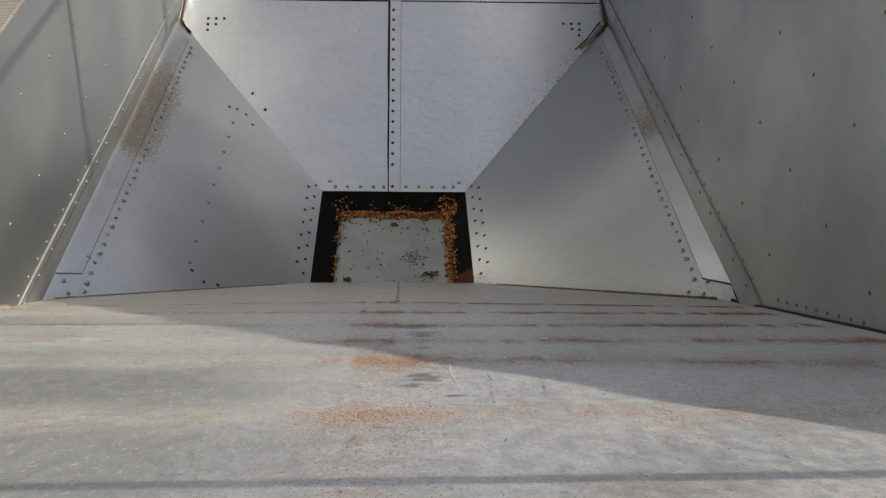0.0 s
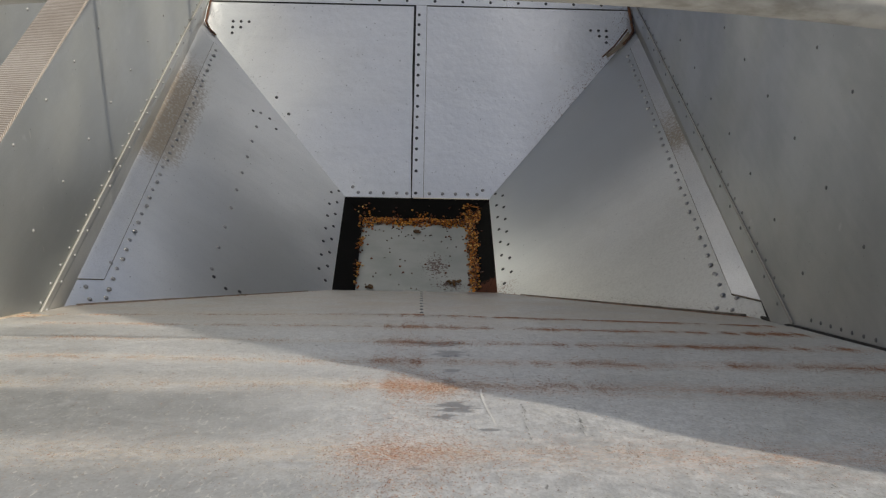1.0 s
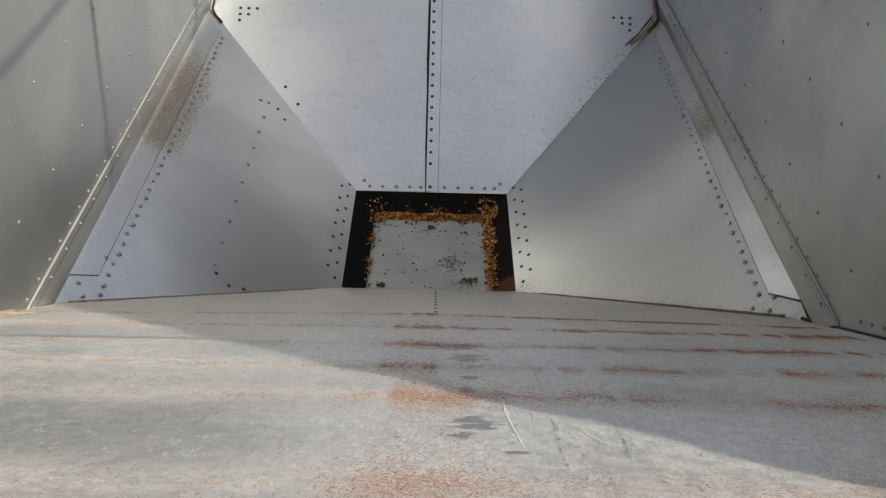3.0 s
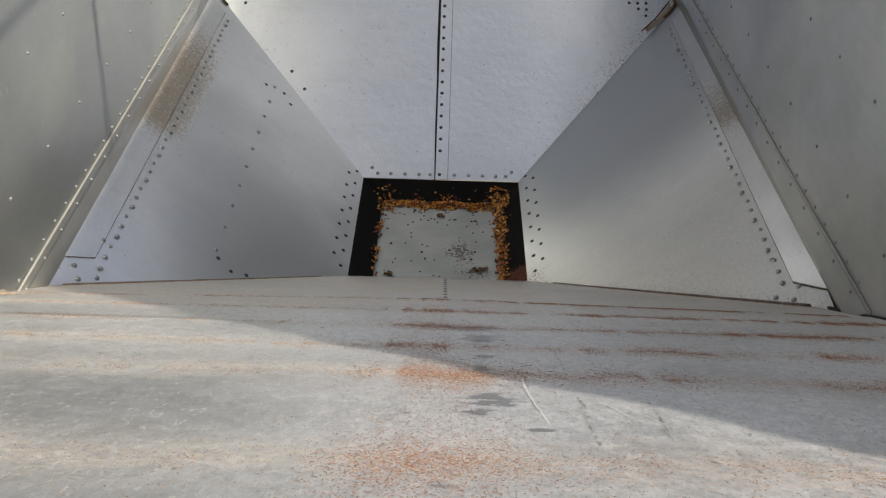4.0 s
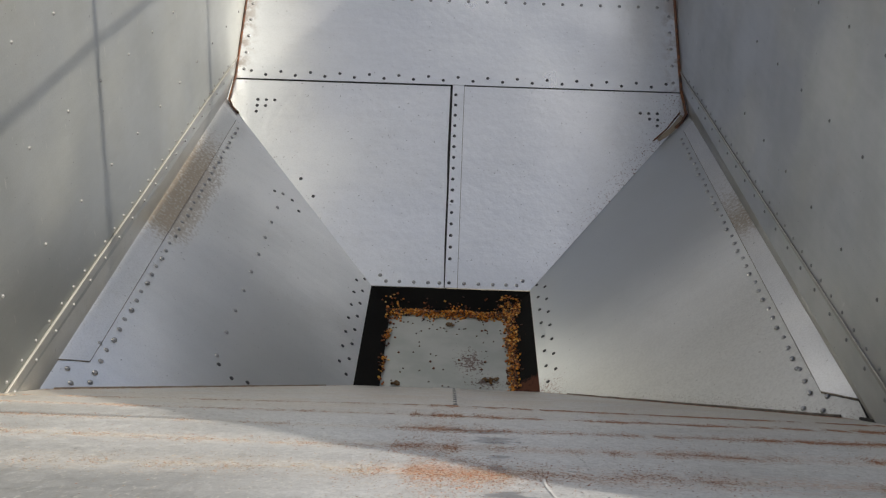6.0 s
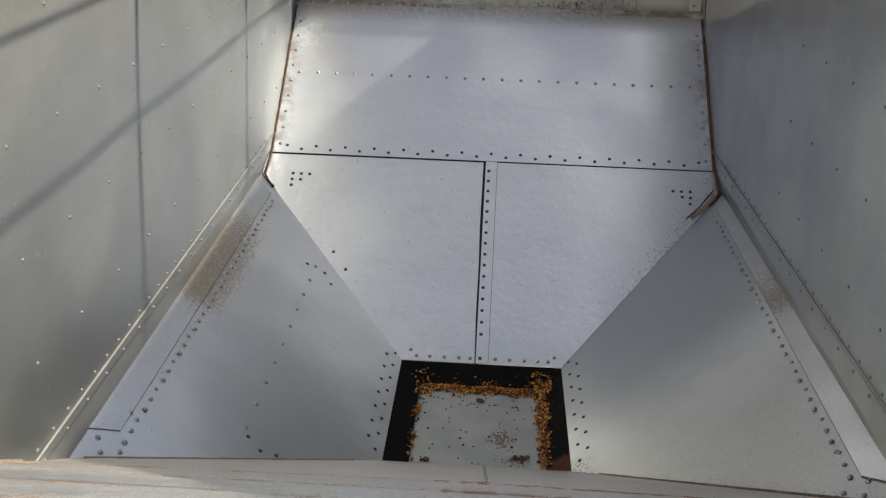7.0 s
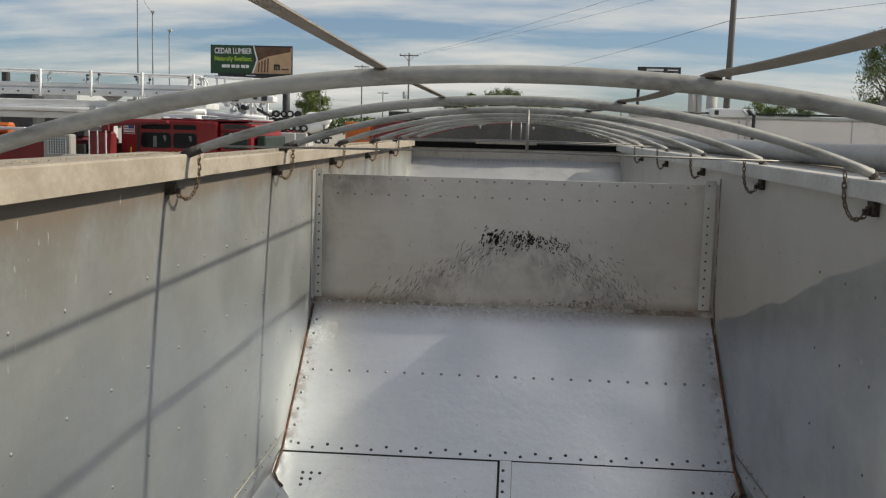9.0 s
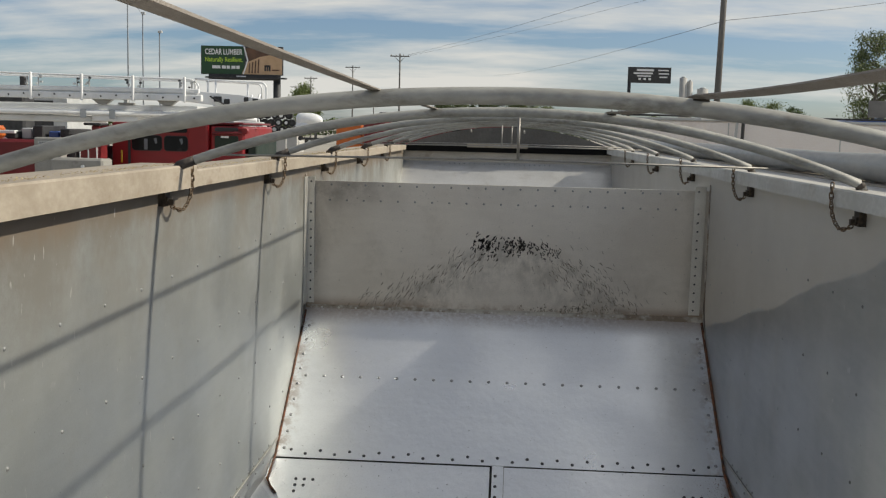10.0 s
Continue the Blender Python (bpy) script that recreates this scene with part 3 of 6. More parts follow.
# ---- the grain trailer ----
W = 1.20                       # half the inner width
OPX, OPY0, OPY1, OPZ = 0.385, 3.90, 4.745, 0.497      # hopper opening
FOOT = 1.11                    # foot of the side walls
YN, ZN = 2.93, 1.12            # seam of the rear slope
YF, ZF = 5.704, 1.216          # seam of the front slope
YD, ZD = 6.535, 1.88           # foot of the divider
REAR = (ZN - OPZ) / (OPY0 - YN)
FRONT_LOW = (ZF - OPZ) / (YF - OPY1)
FRONT_UP = (ZD - ZF) / (YD - YF)
SIDE = (FOOT - OPZ) / (W - OPX)
END = 12.30


def rear_z(y):
    return ZN + (YN - y) * REAR


trailer = thing("grain_trailer", "open aluminium hopper grain trailer, riveted, dusty and rust-stained, standing empty", "trailer")

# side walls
for s, mat_, lab in ((-1, ALU_WALL, "sunlit riveted aluminium side wall"), (1, ALU_WALL_R, "aluminium side wall darkened for its shade, with a pale dust film")):
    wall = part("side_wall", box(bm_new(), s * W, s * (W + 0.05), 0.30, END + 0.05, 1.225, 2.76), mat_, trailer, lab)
    part("lower_skirt", box(bm_new(), s * (W + 0.052), s * (W + 0.066), 0.30, END + 0.05, 0.95, 1.30), ALU_WALL, trailer, "grey outer skirt sheet under the side wall")
    y_first = 2.79 if s < 0 else 2.94
    spots = [(s * W, y_first + 0.31 * k, z) for z in (2.43, 2.13, 1.825, 1.52) for k in range(-4, 12) if not 0.3 > y_first + 0.31 * k and z > rear_z(y_first + 0.31 * k) + 0.04 and y_first + 0.31 * k < 6.45]
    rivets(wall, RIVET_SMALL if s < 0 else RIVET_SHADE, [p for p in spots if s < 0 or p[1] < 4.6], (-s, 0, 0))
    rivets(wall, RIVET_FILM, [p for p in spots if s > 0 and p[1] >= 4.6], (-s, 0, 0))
    if s > 0:                                                  # a row close over the end slope
        rivets(wall, RIVET_SHADE, [(W, 2.49 - 0.062 * k, rear_z(2.49 - 0.062 * k) + 0.043 - 0.0024 * k) for k in range(9)], (-1, 0, 0))
    e0, e1 = (1.270, 1.300) if s < 0 else (1.352, 1.300)       # the strip's upper edge runs slightly out of level
    f0, f1 = (0.013, 0.028) if s < 0 else (0.046, 0.022)       # its foot is turned outwards
    ez = lambda y: e0 + (e1 - e0) * (y - 2.6) / 3.0
    sx = lambda x: OPZ + (x - OPX) * SIDE
    xi = W - 0.005
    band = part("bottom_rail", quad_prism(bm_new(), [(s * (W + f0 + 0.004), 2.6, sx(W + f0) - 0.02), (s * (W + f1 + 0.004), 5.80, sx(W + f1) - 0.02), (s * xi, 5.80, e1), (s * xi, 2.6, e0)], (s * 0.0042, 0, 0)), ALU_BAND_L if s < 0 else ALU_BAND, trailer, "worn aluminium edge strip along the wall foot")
    rivets(band, RIVET_SMALL, [(s * (xi + 0.004), 2.75 + 0.158 * k, ez(2.75 + 0.158 * k) - 0.036) for k in range(18)], (-s, 0, 0))
    rivets(wall, RIVET_SMALL, [(s * W, 2.72 + 0.105 * k, ez(2.72 + 0.105 * k) + 0.017) for k in range(28)], (-s, 0, 0))
    lip = [(s * (xi + 0.001), 2.60 + 0.3 * k, ez(2.60 + 0.3 * k) - 0.001 + 0.0008 * noise.noise((k, s, 0))) for k in range(11)]
    part("rolled_lip", tube(bm_new(), lip, 0.0046 if s < 0 else 0.0022, 8), ALU_LIP if s < 0 else RAIL_R, band, "bright rolled edge" if s < 0 else "dusty thin edge")
    # side slope, with a lapped strip along its head
    n_in = Vector((-s * SIDE, 0, 1)).normalized()
    slope = part("side_slope", quad_prism(bm_new(), [(s * (W + 0.05), 2.55, sx(W + 0.05)), (s * (W + 0.05), 5.67, sx(W + 0.05)), (s * OPX, OPY1, OPZ), (s * OPX, OPY0, OPZ)], -n_in * 0.005), ALU_SIDE, trailer, "sloping aluminium hopper side with rivet rows")
    lift = n_in * 0.004
    x_in = 1.148 if s < 0 else 1.177
    W_out = W + 0.046
    y_in, y_out = (3.155, 3.055) if s < 0 else (3.10, 2.99)
    strip_pts = [(s * W_out, y_out, sx(W_out)), (s * x_in, y_in, sx(x_in)), (s * x_in, 5.42, sx(x_in)), (s * W_out, 5.50, sx(W_out))]
    part("lap_strip", quad_prism(bm_new(), [Vector(p) + lift for p in strip_pts], -n_in * 0.0035), ALU_LAP_L if s < 0 else ALU_LAP_R, slope, "lapped aluminium strip, brown with rust in the middle")
    seam = [Vector((s * (x_in - 0.0012), 5.42 - 0.116 * k, sx(x_in))) + n_in * (0.0015 + 0.0006 * noise.noise((k * 0.7, s, 2))) for k in range(20)]
    part("seam", tube(bm_new(), seam + [Vector((s * x_in, y_in, sx(x_in))) + n_in * 0.0018], 0.0020, 6), FAINT, slope, "dull joint line")
    cross = [Vector((s * (x_in + (W_out - x_in) * k / 5), y_in + (y_out - y_in) * k / 5 + 0.004 * noise.noise((k * 1.3, s, 4)), sx(x_in + (W_out - x_in) * k / 5))) + n_in * 0.0018 for k in range(6)]
    part("seam", tube(bm_new(), cross, 0.0020 if s < 0 else 0.0036, 6), FAINT if s < 0 else DIRTSEAM, slope, "dull joint line")
    if s > 0:
        trail = [(W + 0.046 - 0.012 * k / 6, 2.99 - 0.05 * k, sx(W + 0.046 - 0.012 * k / 6) + 0.004) for k in range(7)]
        part("sealant_bead", tube(bm_new(), trail, 0.0050, 6), GAP, slope, "dark dirty sealant at the corner")
    xr = 1.124 if s < 0 else 1.153
    row = [(s * (xr + 0.0035 * (k % 3 - 1)), 3.12 + 0.0655 * k, sx(xr)) for k in range(35)]
    row += [(s * x, y, sx(x)) for x, y in ((1.15, 3.26), (1.16, 3.02), (1.12, 3.07), (1.185, 3.07))]
    rivets(slope, RIVET_BIG, [Vector(p) + n_in * 0.001 for p in row], n_in)
    edge = [(s * (0.418 + 0.034 * (k % 2)), 3.94 + 0.0585 * k, sx(0.418 + 0.034 * (k % 2))) for k in range(15)]
    rivets(slope, RIVET_BLACK, edge, n_in)
    if s < 0:
        diag = [(-0.845, 3.56 + 0.162 * k) for k in range(10)] + [(-0.83, 3.52), (-0.78, 3.49), (-0.73, 3.52), (-0.80, 5.02), (-0.76, 4.96), (-0.88, 4.99)]
        rivets(slope, RIVET_BIG, [(x, y, sx(-x)) for x, y in diag[:10]], n_in)
        rivets(slope, RIVET_BLACK, [(x, y, sx(-x)) for x, y in diag[10:]], n_in)


def sheet_end(x):
    return 2.79 - 0.17 * abs(x)


def slope_z(x, y):
    """The buckled upper sheet of the rear slope; it lies flat towards its lower edge."""
    k = (1 - (x / W) ** 2) * min(1.0, max(0.0, (sheet_end(x) - y) / 0.35))
    return rear_z(y) + 0.006 + 0.0028 * k * math.sin(2 * math.pi * (y - 0.86) / 0.33) + 0.004 * k * noise.noise((x * 0.9, y * 1.1, 3.0))


# rear slope: a wide sheet, slightly buckled between the dust lines, and the lower panel with its centre strip
def rear_sheet():
    bm = bm_new()
    nx, ny = 40, 110
    grid = []
    for j in range(ny + 1):
        row = []
        for i in range(nx + 1):
            x = -W + 2 * W * i / nx
            y = 0.34 + (sheet_end(x) - 0.34) * j / ny
            z = slope_z(x, y)
            row.append(bm.verts.new((x, y, z)))
        grid.append(row)
    for a, b in zip(grid, grid[1:]):
        for i in range(nx):
            bm.faces.new((a[i], a[i + 1], b[i + 1], b[i])).smooth = True
    rim = grid[-1]
    low = [bm.verts.new(v.co + Vector((0, 0, -0.007))) for v in rim]
    for i in range(nx):
        bm.faces.new((rim[i], rim[i + 1], low[i + 1], low[i]))
    return bm


n_rear = Vector((0, REAR, 1)).normalized()
for s in (-1, 1):
    bead = [(s * (W - 0.004), y, rear_z(y) + 0.006) for y in (0.4, 0.9, 1.4, 1.9, 2.3, 2.56)] + [(s * (W + 0.012), 2.72, rear_z(2.72) + 0.002), (s * (W + 0.034), 2.95, rear_z(2.95))]
    part("sealant_bead", tube(bm_new(), bead, 0.0065 if s > 0 else 0.005, 6), GAP if s > 0 else DUSTY, trailer, "dark sealant between end slope and wall")
for s in (-1, 1):                      # dirt packed into the joint with the hopper sides
    joint = []
    for k in range(25):
        q = 0.12 + 0.86 * k / 24
        joint.append((s * (OPX + (W - OPX) * q - 0.002 + 0.003 * noise.noise((k * 0.9, s, 7))), OPY0 - (OPY0 - YN) * q, OPZ + (ZN - OPZ) * q + 0.0015 + 0.002 * noise.noise((k * 1.1, s, 9))))
    part("packed_dirt", tube(bm_new(), joint, 0.0025 if s < 0 else 0.0035, 6, 0.004 if s < 0 else 0.0075), DUSTY if s < 0 else DIRTSEAM, trailer, "brown dirt packed into the joint")
part("rear_slope", rear_sheet(), ALU_REAR, trailer, "dusty aluminium end slope with rust-coloured grit lines")
low = part("rear_lower_panel", quad_prism(bm_new(), [(-W, 2.50, rear_z(2.50)), (W, 2.50, rear_z(2.50)), (W, YN, ZN), (OPX, OPY0, OPZ), (-OPX, OPY0, OPZ), (-W, YN, ZN)], -n_rear * 0.005), ALU_REAR, trailer, "trapezoid lower panel of the end slope")
part("centre_strip", quad_prism(bm_new(), [(-0.055, 2.77, rear_z(2.77) + 0.004), (0.055, 2.77, rear_z(2.77) + 0.004), (0.055, OPY0, OPZ + 0.004), (-0.055, OPY0, OPZ + 0.004)], -n_rear * 0.003), ALU_REAR, low)
rivets(low, RIVET_SMALL, [(0.03, 2.84 + 0.12 * k, rear_z(2.84 + 0.12 * k) + 0.004) for k in range(9)], n_rear)
# closing sheet at the rear end
part("rear_end_plate", box(bm_new(), -W - 0.04, W + 0.04, 0.30, 0.338, 0.95, 2.80), ALU_WALL, trailer)

# front slope of the hopper: two lower sheets, a centre strip, the upper sheet
n_low = Vector((0, -FRONT_LOW, 1)).normalized()
n_up = Vector((0, -FRONT_UP, 1)).normalized()


def fl(x, y, lift=0.0):
    return Vector((x, y, OPZ + (y - OPY1) * FRONT_LOW)) + n_low * lift


def fu(x, y, lift=0.0):
    return Vector((x, y, ZF + (y - YF) * FRONT_UP)) + n_up * lift


YC = OPY1 + (FOOT - OPZ) / FRONT_LOW
half_l = part("front_lower_sheet", quad_prism(bm_new(), [fl(-W, YF), fl(-0.0385, YF), fl(-0.041, 5.35), fl(-0.037, 5.2), fl(-0.038, 4.95), fl(-0.0335, OPY1), fl(-OPX, OPY1), fl(-W - 0.04, YC + 0.04), fl(-W - 0.04, YF)], -n_low * 0.005), ALU_FRONT, trailer, "bright aluminium sheet with bolt clusters")
half_r = part("front_lower_sheet", quad_prism(bm_new(), [fl(-0.026, YF, 0.002), fl(W, YF, 0.002), fl(W + 0.04, YF, 0.002), fl(W + 0.04, YC + 0.04, 0.002), fl(OPX, OPY1, 0.002), fl(-0.028, OPY1, 0.002)], -n_low * 0.005), ALU_FRONT, trailer, "bright aluminium sheet with bolt clusters")
part("seam", quad_prism(bm_new(), [fl(-0.046, YF, -0.005), fl(-0.02, YF, -0.005), fl(-0.02, OPY1, -0.005), fl(-0.044, OPY1, -0.005)], -n_low * 0.003), GAP, half_l, "black joint line")
part("centre_strip", quad_prism(bm_new(), [fl(-0.026, YF - 0.01, 0.005), fl(0.035, YF - 0.01, 0.005), fl(0.032, OPY1, 0.005), fl(-0.028, OPY1, 0.005)], -n_low * 0.0028), ALU_FRONT, half_r)
part("strip_edge", quad_prism(bm_new(), [fl(0.0345, YF - 0.012, 0.0052), fl(0.037, YF - 0.012, 0.0052), fl(0.034, OPY1, 0.0052), fl(0.0315, OPY1, 0.0052)], -n_low * 0.003), FAINT, half_r, "thin dark edge of the strip")
rivets(half_r, RIVET_BLACK, [fl(-0.008, 4.765 + 0.0517 * k, 0.0052) for k in range(18) if k != 1], n_low)
rivets(half_l, RIVET_BLACK, [fl(x, y) for x, y in ((-1.06, 5.59), (-1.015, 5.59), (-0.97, 5.59), (-1.06, 5.56), (-1.015, 5.56), (-1.06, 5.53), (-0.785, 5.21), (-0.712, 5.13))], n_low)
rivets(half_r, RIVET_BLACK, [fl(x, y, 0.002) for x, y in ((0.97, 5.583), (1.015, 5.583), (1.06, 5.583), (1.018, 5.555), (1.06, 5.552), (1.056, 5.522))], n_low)
rivets(half_l, RIVET_BIG, [fl(x, 4.765) for x in (-0.315, -0.25, -0.18, -0.11, -0.055)] + [fl(-0.345, 4.79)], n_low)
rivets(half_r, RIVET_BIG, [fl(x, 4.765, 0.002) for x in (0.065, 0.135, 0.205, 0.27, 0.32)] + [fl(0.35, 4.785, 0.002)], n_low)

upper = part("front_upper_sheet", quad_prism(bm_new(), [fu(-W, YF - 0.008, 0.006), fu(W, YF - 0.008, 0.006), fu(W, YD + 0.02, 0.006), fu(-W, YD + 0.02, 0.006)], -n_up * 0.006), ALU_UPPER, trailer, "bright aluminium sheet, brown with dust along its head")
part("seam", quad_prism(bm_new(), [fu(-W, YF - 0.013, 0.003), fu(W, YF - 0.013, 0.003), fu(W, YF - 0.008, 0.003), fu(-W, YF - 0.008, 0.003)], -n_up * 0.006), GAP, upper, "black joint line")
rivets(upper, RIVET_BLACK, [fu(-1.115 + 0.0797 * k, YF + (0.012 if k % 2 else 0.029), 0.006) for k in range(29)], n_up)
rivets(upper, RIVET_BIG, [fu(-1.115 + 0.1052 * k, 6.127, 0.006) for k in range(22)], n_up)
for s in (-1, 1):
    rivets(upper, RIVET_BIG, [fu(s * 1.155, 5.74 + 0.085 * k, 0.006) for k in range(9)], n_up)
    # dark sealed joint between slope and wall, bent at the corner
    bm = bm_new()
    path = [fu(s * (W - 0.006), YD - 0.02, 0.008), fu(s * (W - 0.006), 6.1, 0.008), fu(s * (W - 0.005), YF, 0.008), fl(s * (W + 0.003), 5.65, 0.008), fl(s * (W + 0.009), 5.60, 0.008), fl(s * (W + 0.012), YC + 0.02, 0.010), fl(s * (W - 0.015), YC - 0.02, 0.010), fl(s * (W - 0.05), YC - 0.05, 0.010)]
    part("sealant_bead", tube(bm, path, 0.0085 if s > 0 else 0.006, 6), RUSTY, trailer, "cracked rusty sealant in the corner joint" if s > 0 else "dark sealant in the corner joint")
patch = part("corner_patch", quad_prism(bm_new(), [fl(1.185, YC + 0.02, 0.005), fl(1.12, YC - 0.05, 0.005), fl(1.05, YC - 0.105, 0.005), fl(1.06, YC - 0.118, 0.005), fl(1.13, YC - 0.075, 0.005), fl(1.20, YC - 0.005, 0.005)], -n_low * 0.004), DUSTY, trailer, "worn repair strip in the corner, rusty at its edges")
part("crack", tube(bm_new(), [fl(1.18, YC + 0.03, 0.005), fl(1.10, YC - 0.058, 0.004), fl(1.03, YC - 0.115, 0.004)], 0.004, 5), RUSTY, patch, "rust-red crack")

# undercarriage
def trailer_wheel(x, y):
    ty = part("wheel", tube(bm_new(), [(x - 0.14, y, 0.5), (x, y, 0.5), (x + 0.14, y, 0.5)], 0.5, 24), TYRE, trailer, "black trailer tyre")
    s_ = 1 if x > 0 else -1
    part("rim", tube(bm_new(), [(x + s_ * 0.13, y, 0.5), (x + s_ * 0.145, y, 0.5), (x + s_ * 0.15, y, 0.5)], 0.28, 16), RIVET_WALL, ty)


for y in (0.90, 2.10):
    part("axle", box(bm_new(), -0.92, 0.92, y - 0.06, y + 0.06, 0.44, 0.56), CHAIN, trailer)
    for x in (-1.0, 1.0):
        trailer_wheel(x, y)
    for x in (-0.7, 0.7):
        part("hanger", box(bm_new(), x - 0.04, x + 0.04, y - 0.05, y + 0.05, 0.56, rear_z(y + 0.05) - 0.03), CHAIN, trailer)
for x in (-0.95, 0.95):
    part("landing_leg", box(bm_new(), x - 0.06, x + 0.06, 9.2, 9.32, 0.02, 0.46), CHAIN, trailer)
    part("leg_foot", box(bm_new(), x - 0.14, x + 0.14, 9.12, 9.40, 0.0, 0.02), CHAIN, trailer)

# divider
div = part("divider", box(bm_new(), -W, W, YD, YD + 0.03, 1.75, 2.66), ALU_DIV, trailer, "upright divider sheet with black strokes of an old heap")
rivets(div, RIVET_SMALL, [(-1.05 + 0.1035 * k, YD, 2.638) for k in range(21)], (0, -1, 0))
rivets(div, RIVET_SMALL, [(-1.06 + 0.1035 * k, YD, 2.545) for k in range(21)], (0, -1, 0))
rivets(div, RIVET_WORN, [(-1.10 + 0.104 * k, YD - 0.006, 1.888) for k in range(22)], (0, -1, 0))
part("foot_angle", quad_prism(bm_new(), [(-W, YD - 0.022, 1.868), (W, YD - 0.022, 1.862), (W, YD - 0.006, 1.872), (W, YD - 0.006, 1.905), (-W, YD - 0.006, 1.905), (-W, YD - 0.006, 1.878)], (0, 0.0045, -0.003)), ALU_FOOT, div, "foot angle brown with caked dirt at its ends")
for s in (-1, 1):
    bm = bm_new()
    px0, px1 = (1.150, W - 0.001) if s < 0 else (1.114, 1.180)
    quad_prism(bm, [(s * px0, YD - 0.009, 1.915), (s * px1, YD - 0.009, 1.915), (s * (px1 + (0.004 if s > 0 else 0)), YD - 0.009, 2.685), (s * (px0 + (0.004 if s > 0 else 0)), YD - 0.009, 2.685)], (0, 0.008, 0))
    if s < 0:
        box(bm, s * (W - 0.009), s * (W - 0.001), YD - 0.10, YD - 0.009, 1.915, 2.685)
    post = part("corner_angle", bevel(bm, 0.0015), ALU_POST, div, "pale riveted aluminium corner angle")
    xm = s * (px0 + 0.026 if s > 0 else px0 + 0.022)
    rivets(post, RIVET_TINY, [(xm + 0.003 * (k / 12 if s > 0 else 0), YD - 0.009, 1.945 + 0.0525 * k) for k in range(12)] + [(xm, YD - 0.009, 2.655)], (0, -1, 0))
    # a turned edge and old caulk between the angle and the wall
    part("caulk_line", tube(bm_new(), [(s * (W - 0.003), YD - 0.05, 2.70), (s * (W - 0.003), YD - 0.05, 2.3), (s * (W - 0.003), YD - 0.05, 1.96), (s * (W - 0.004), YD - 0.13, 1.79)], 0.0045, 6), ALU_FOOT, div, "pale stained caulk beside the corner angle")


def heap_marks(black):
    """Short slanting scuffs that run down along the slopes of an old heap, thickest at its top."""
    r = random.Random(31 if black else 57)
    verts, faces = [], []

    def stroke(x, z, length, width, lean):
        d, side = Vector((math.sin(lean), 0, math.cos(lean))), Vector((math.cos(lean), 0, -math.sin(lean)))
        i = len(verts)
        mid = width * r.uniform(0.7, 1.2)
        bend = side * r.gauss(0, width * 0.5)
        for u, w in ((-0.5, 0.25), (-0.15, 1.0), (0.2, 0.85), (0.5, 0.2)):
            c = Vector((x, YD - 0.0012, z)) + d * u * length + bend * (1 - 4 * u * u)
            verts.append(c - side * mid * w * 0.5)
            verts.append(c + side * mid * w * 0.5)
        faces.extend([(i + 2 * k, i + 2 * k + 1, i + 2 * k + 3, i + 2 * k + 2) for k in range(3)])

    if black:
        for k in range(74):        # thick clusters at the top
            stroke(r.gauss(-0.105, 0.042), r.gauss(2.305, 0.032), r.uniform(0.012, 0.034), r.uniform(0.006, 0.013), r.gauss(0.55, 0.3))
        for k in range(75):
            stroke(r.gauss(0.055, 0.042), r.gauss(2.295, 0.024), r.uniform(0.010, 0.028), r.uniform(0.006, 0.012), r.gauss(0.35, 0.4))
        for k in range(95):
            x = r.uniform(0.08, 0.34)
            stroke(x, 2.315 - 0.28 * (x - 0.1) + r.gauss(0, 0.022), r.uniform(0.008, 0.026), r.uniform(0.004, 0.010), r.gauss(-0.3, 0.5))
    share = 0.08 if black else 2.0
    for k in range(int(150 * share)):           # thin trail down one flank
        u = r.random() ** 1.2
        x, z = -0.18 - 0.74 * u, 2.275 - 0.36 * u
        if noise.noise((u * 9, 4, 1)) + r.uniform(-0.3, 0.3) > -0.25:
            stroke(x + r.gauss(0.06, 0.05), z + r.gauss(-0.035, 0.045), r.uniform(0.012, 0.050), r.uniform(0.002, 0.006), r.gauss(0.55, 0.22))
    for k in range(int(170 * share)):           # broken trail down the other
        u = r.random()
        x, z = 0.33 + 0.50 * u, 2.21 - 0.30 * u ** 1.5
        if noise.noise((u * 7, 9, r.random())) > -0.25:
            stroke(x + r.gauss(-0.05, 0.07), z + r.gauss(-0.03, 0.07), r.uniform(0.010, 0.045), r.uniform(0.002, 0.006), r.gauss(-0.55, 0.3))
    for k in range(int(60 * share)):            # and along the foot
        stroke(r.gauss(0.44, 0.13), 1.905 + abs(r.gauss(0, 0.022)), r.uniform(0.006, 0.020), r.uniform(0.003, 0.009), r.gauss(0, 0.8))
    me = bpy.data.meshes.new("heap_marks")
    me.from_pydata(verts, [], faces)
    me.materials.append(SCUFF if black else SMEAR)
    return me


tagged(part("scuff_mark", heap_marks(True), SCUFF, div, "black slanting scuffs along the line of an old heap"), kind="stuff")
tagged(part("smear", heap_marks(False), SMEAR, div, "faint grey-brown smears down its flanks"), kind="stuff")

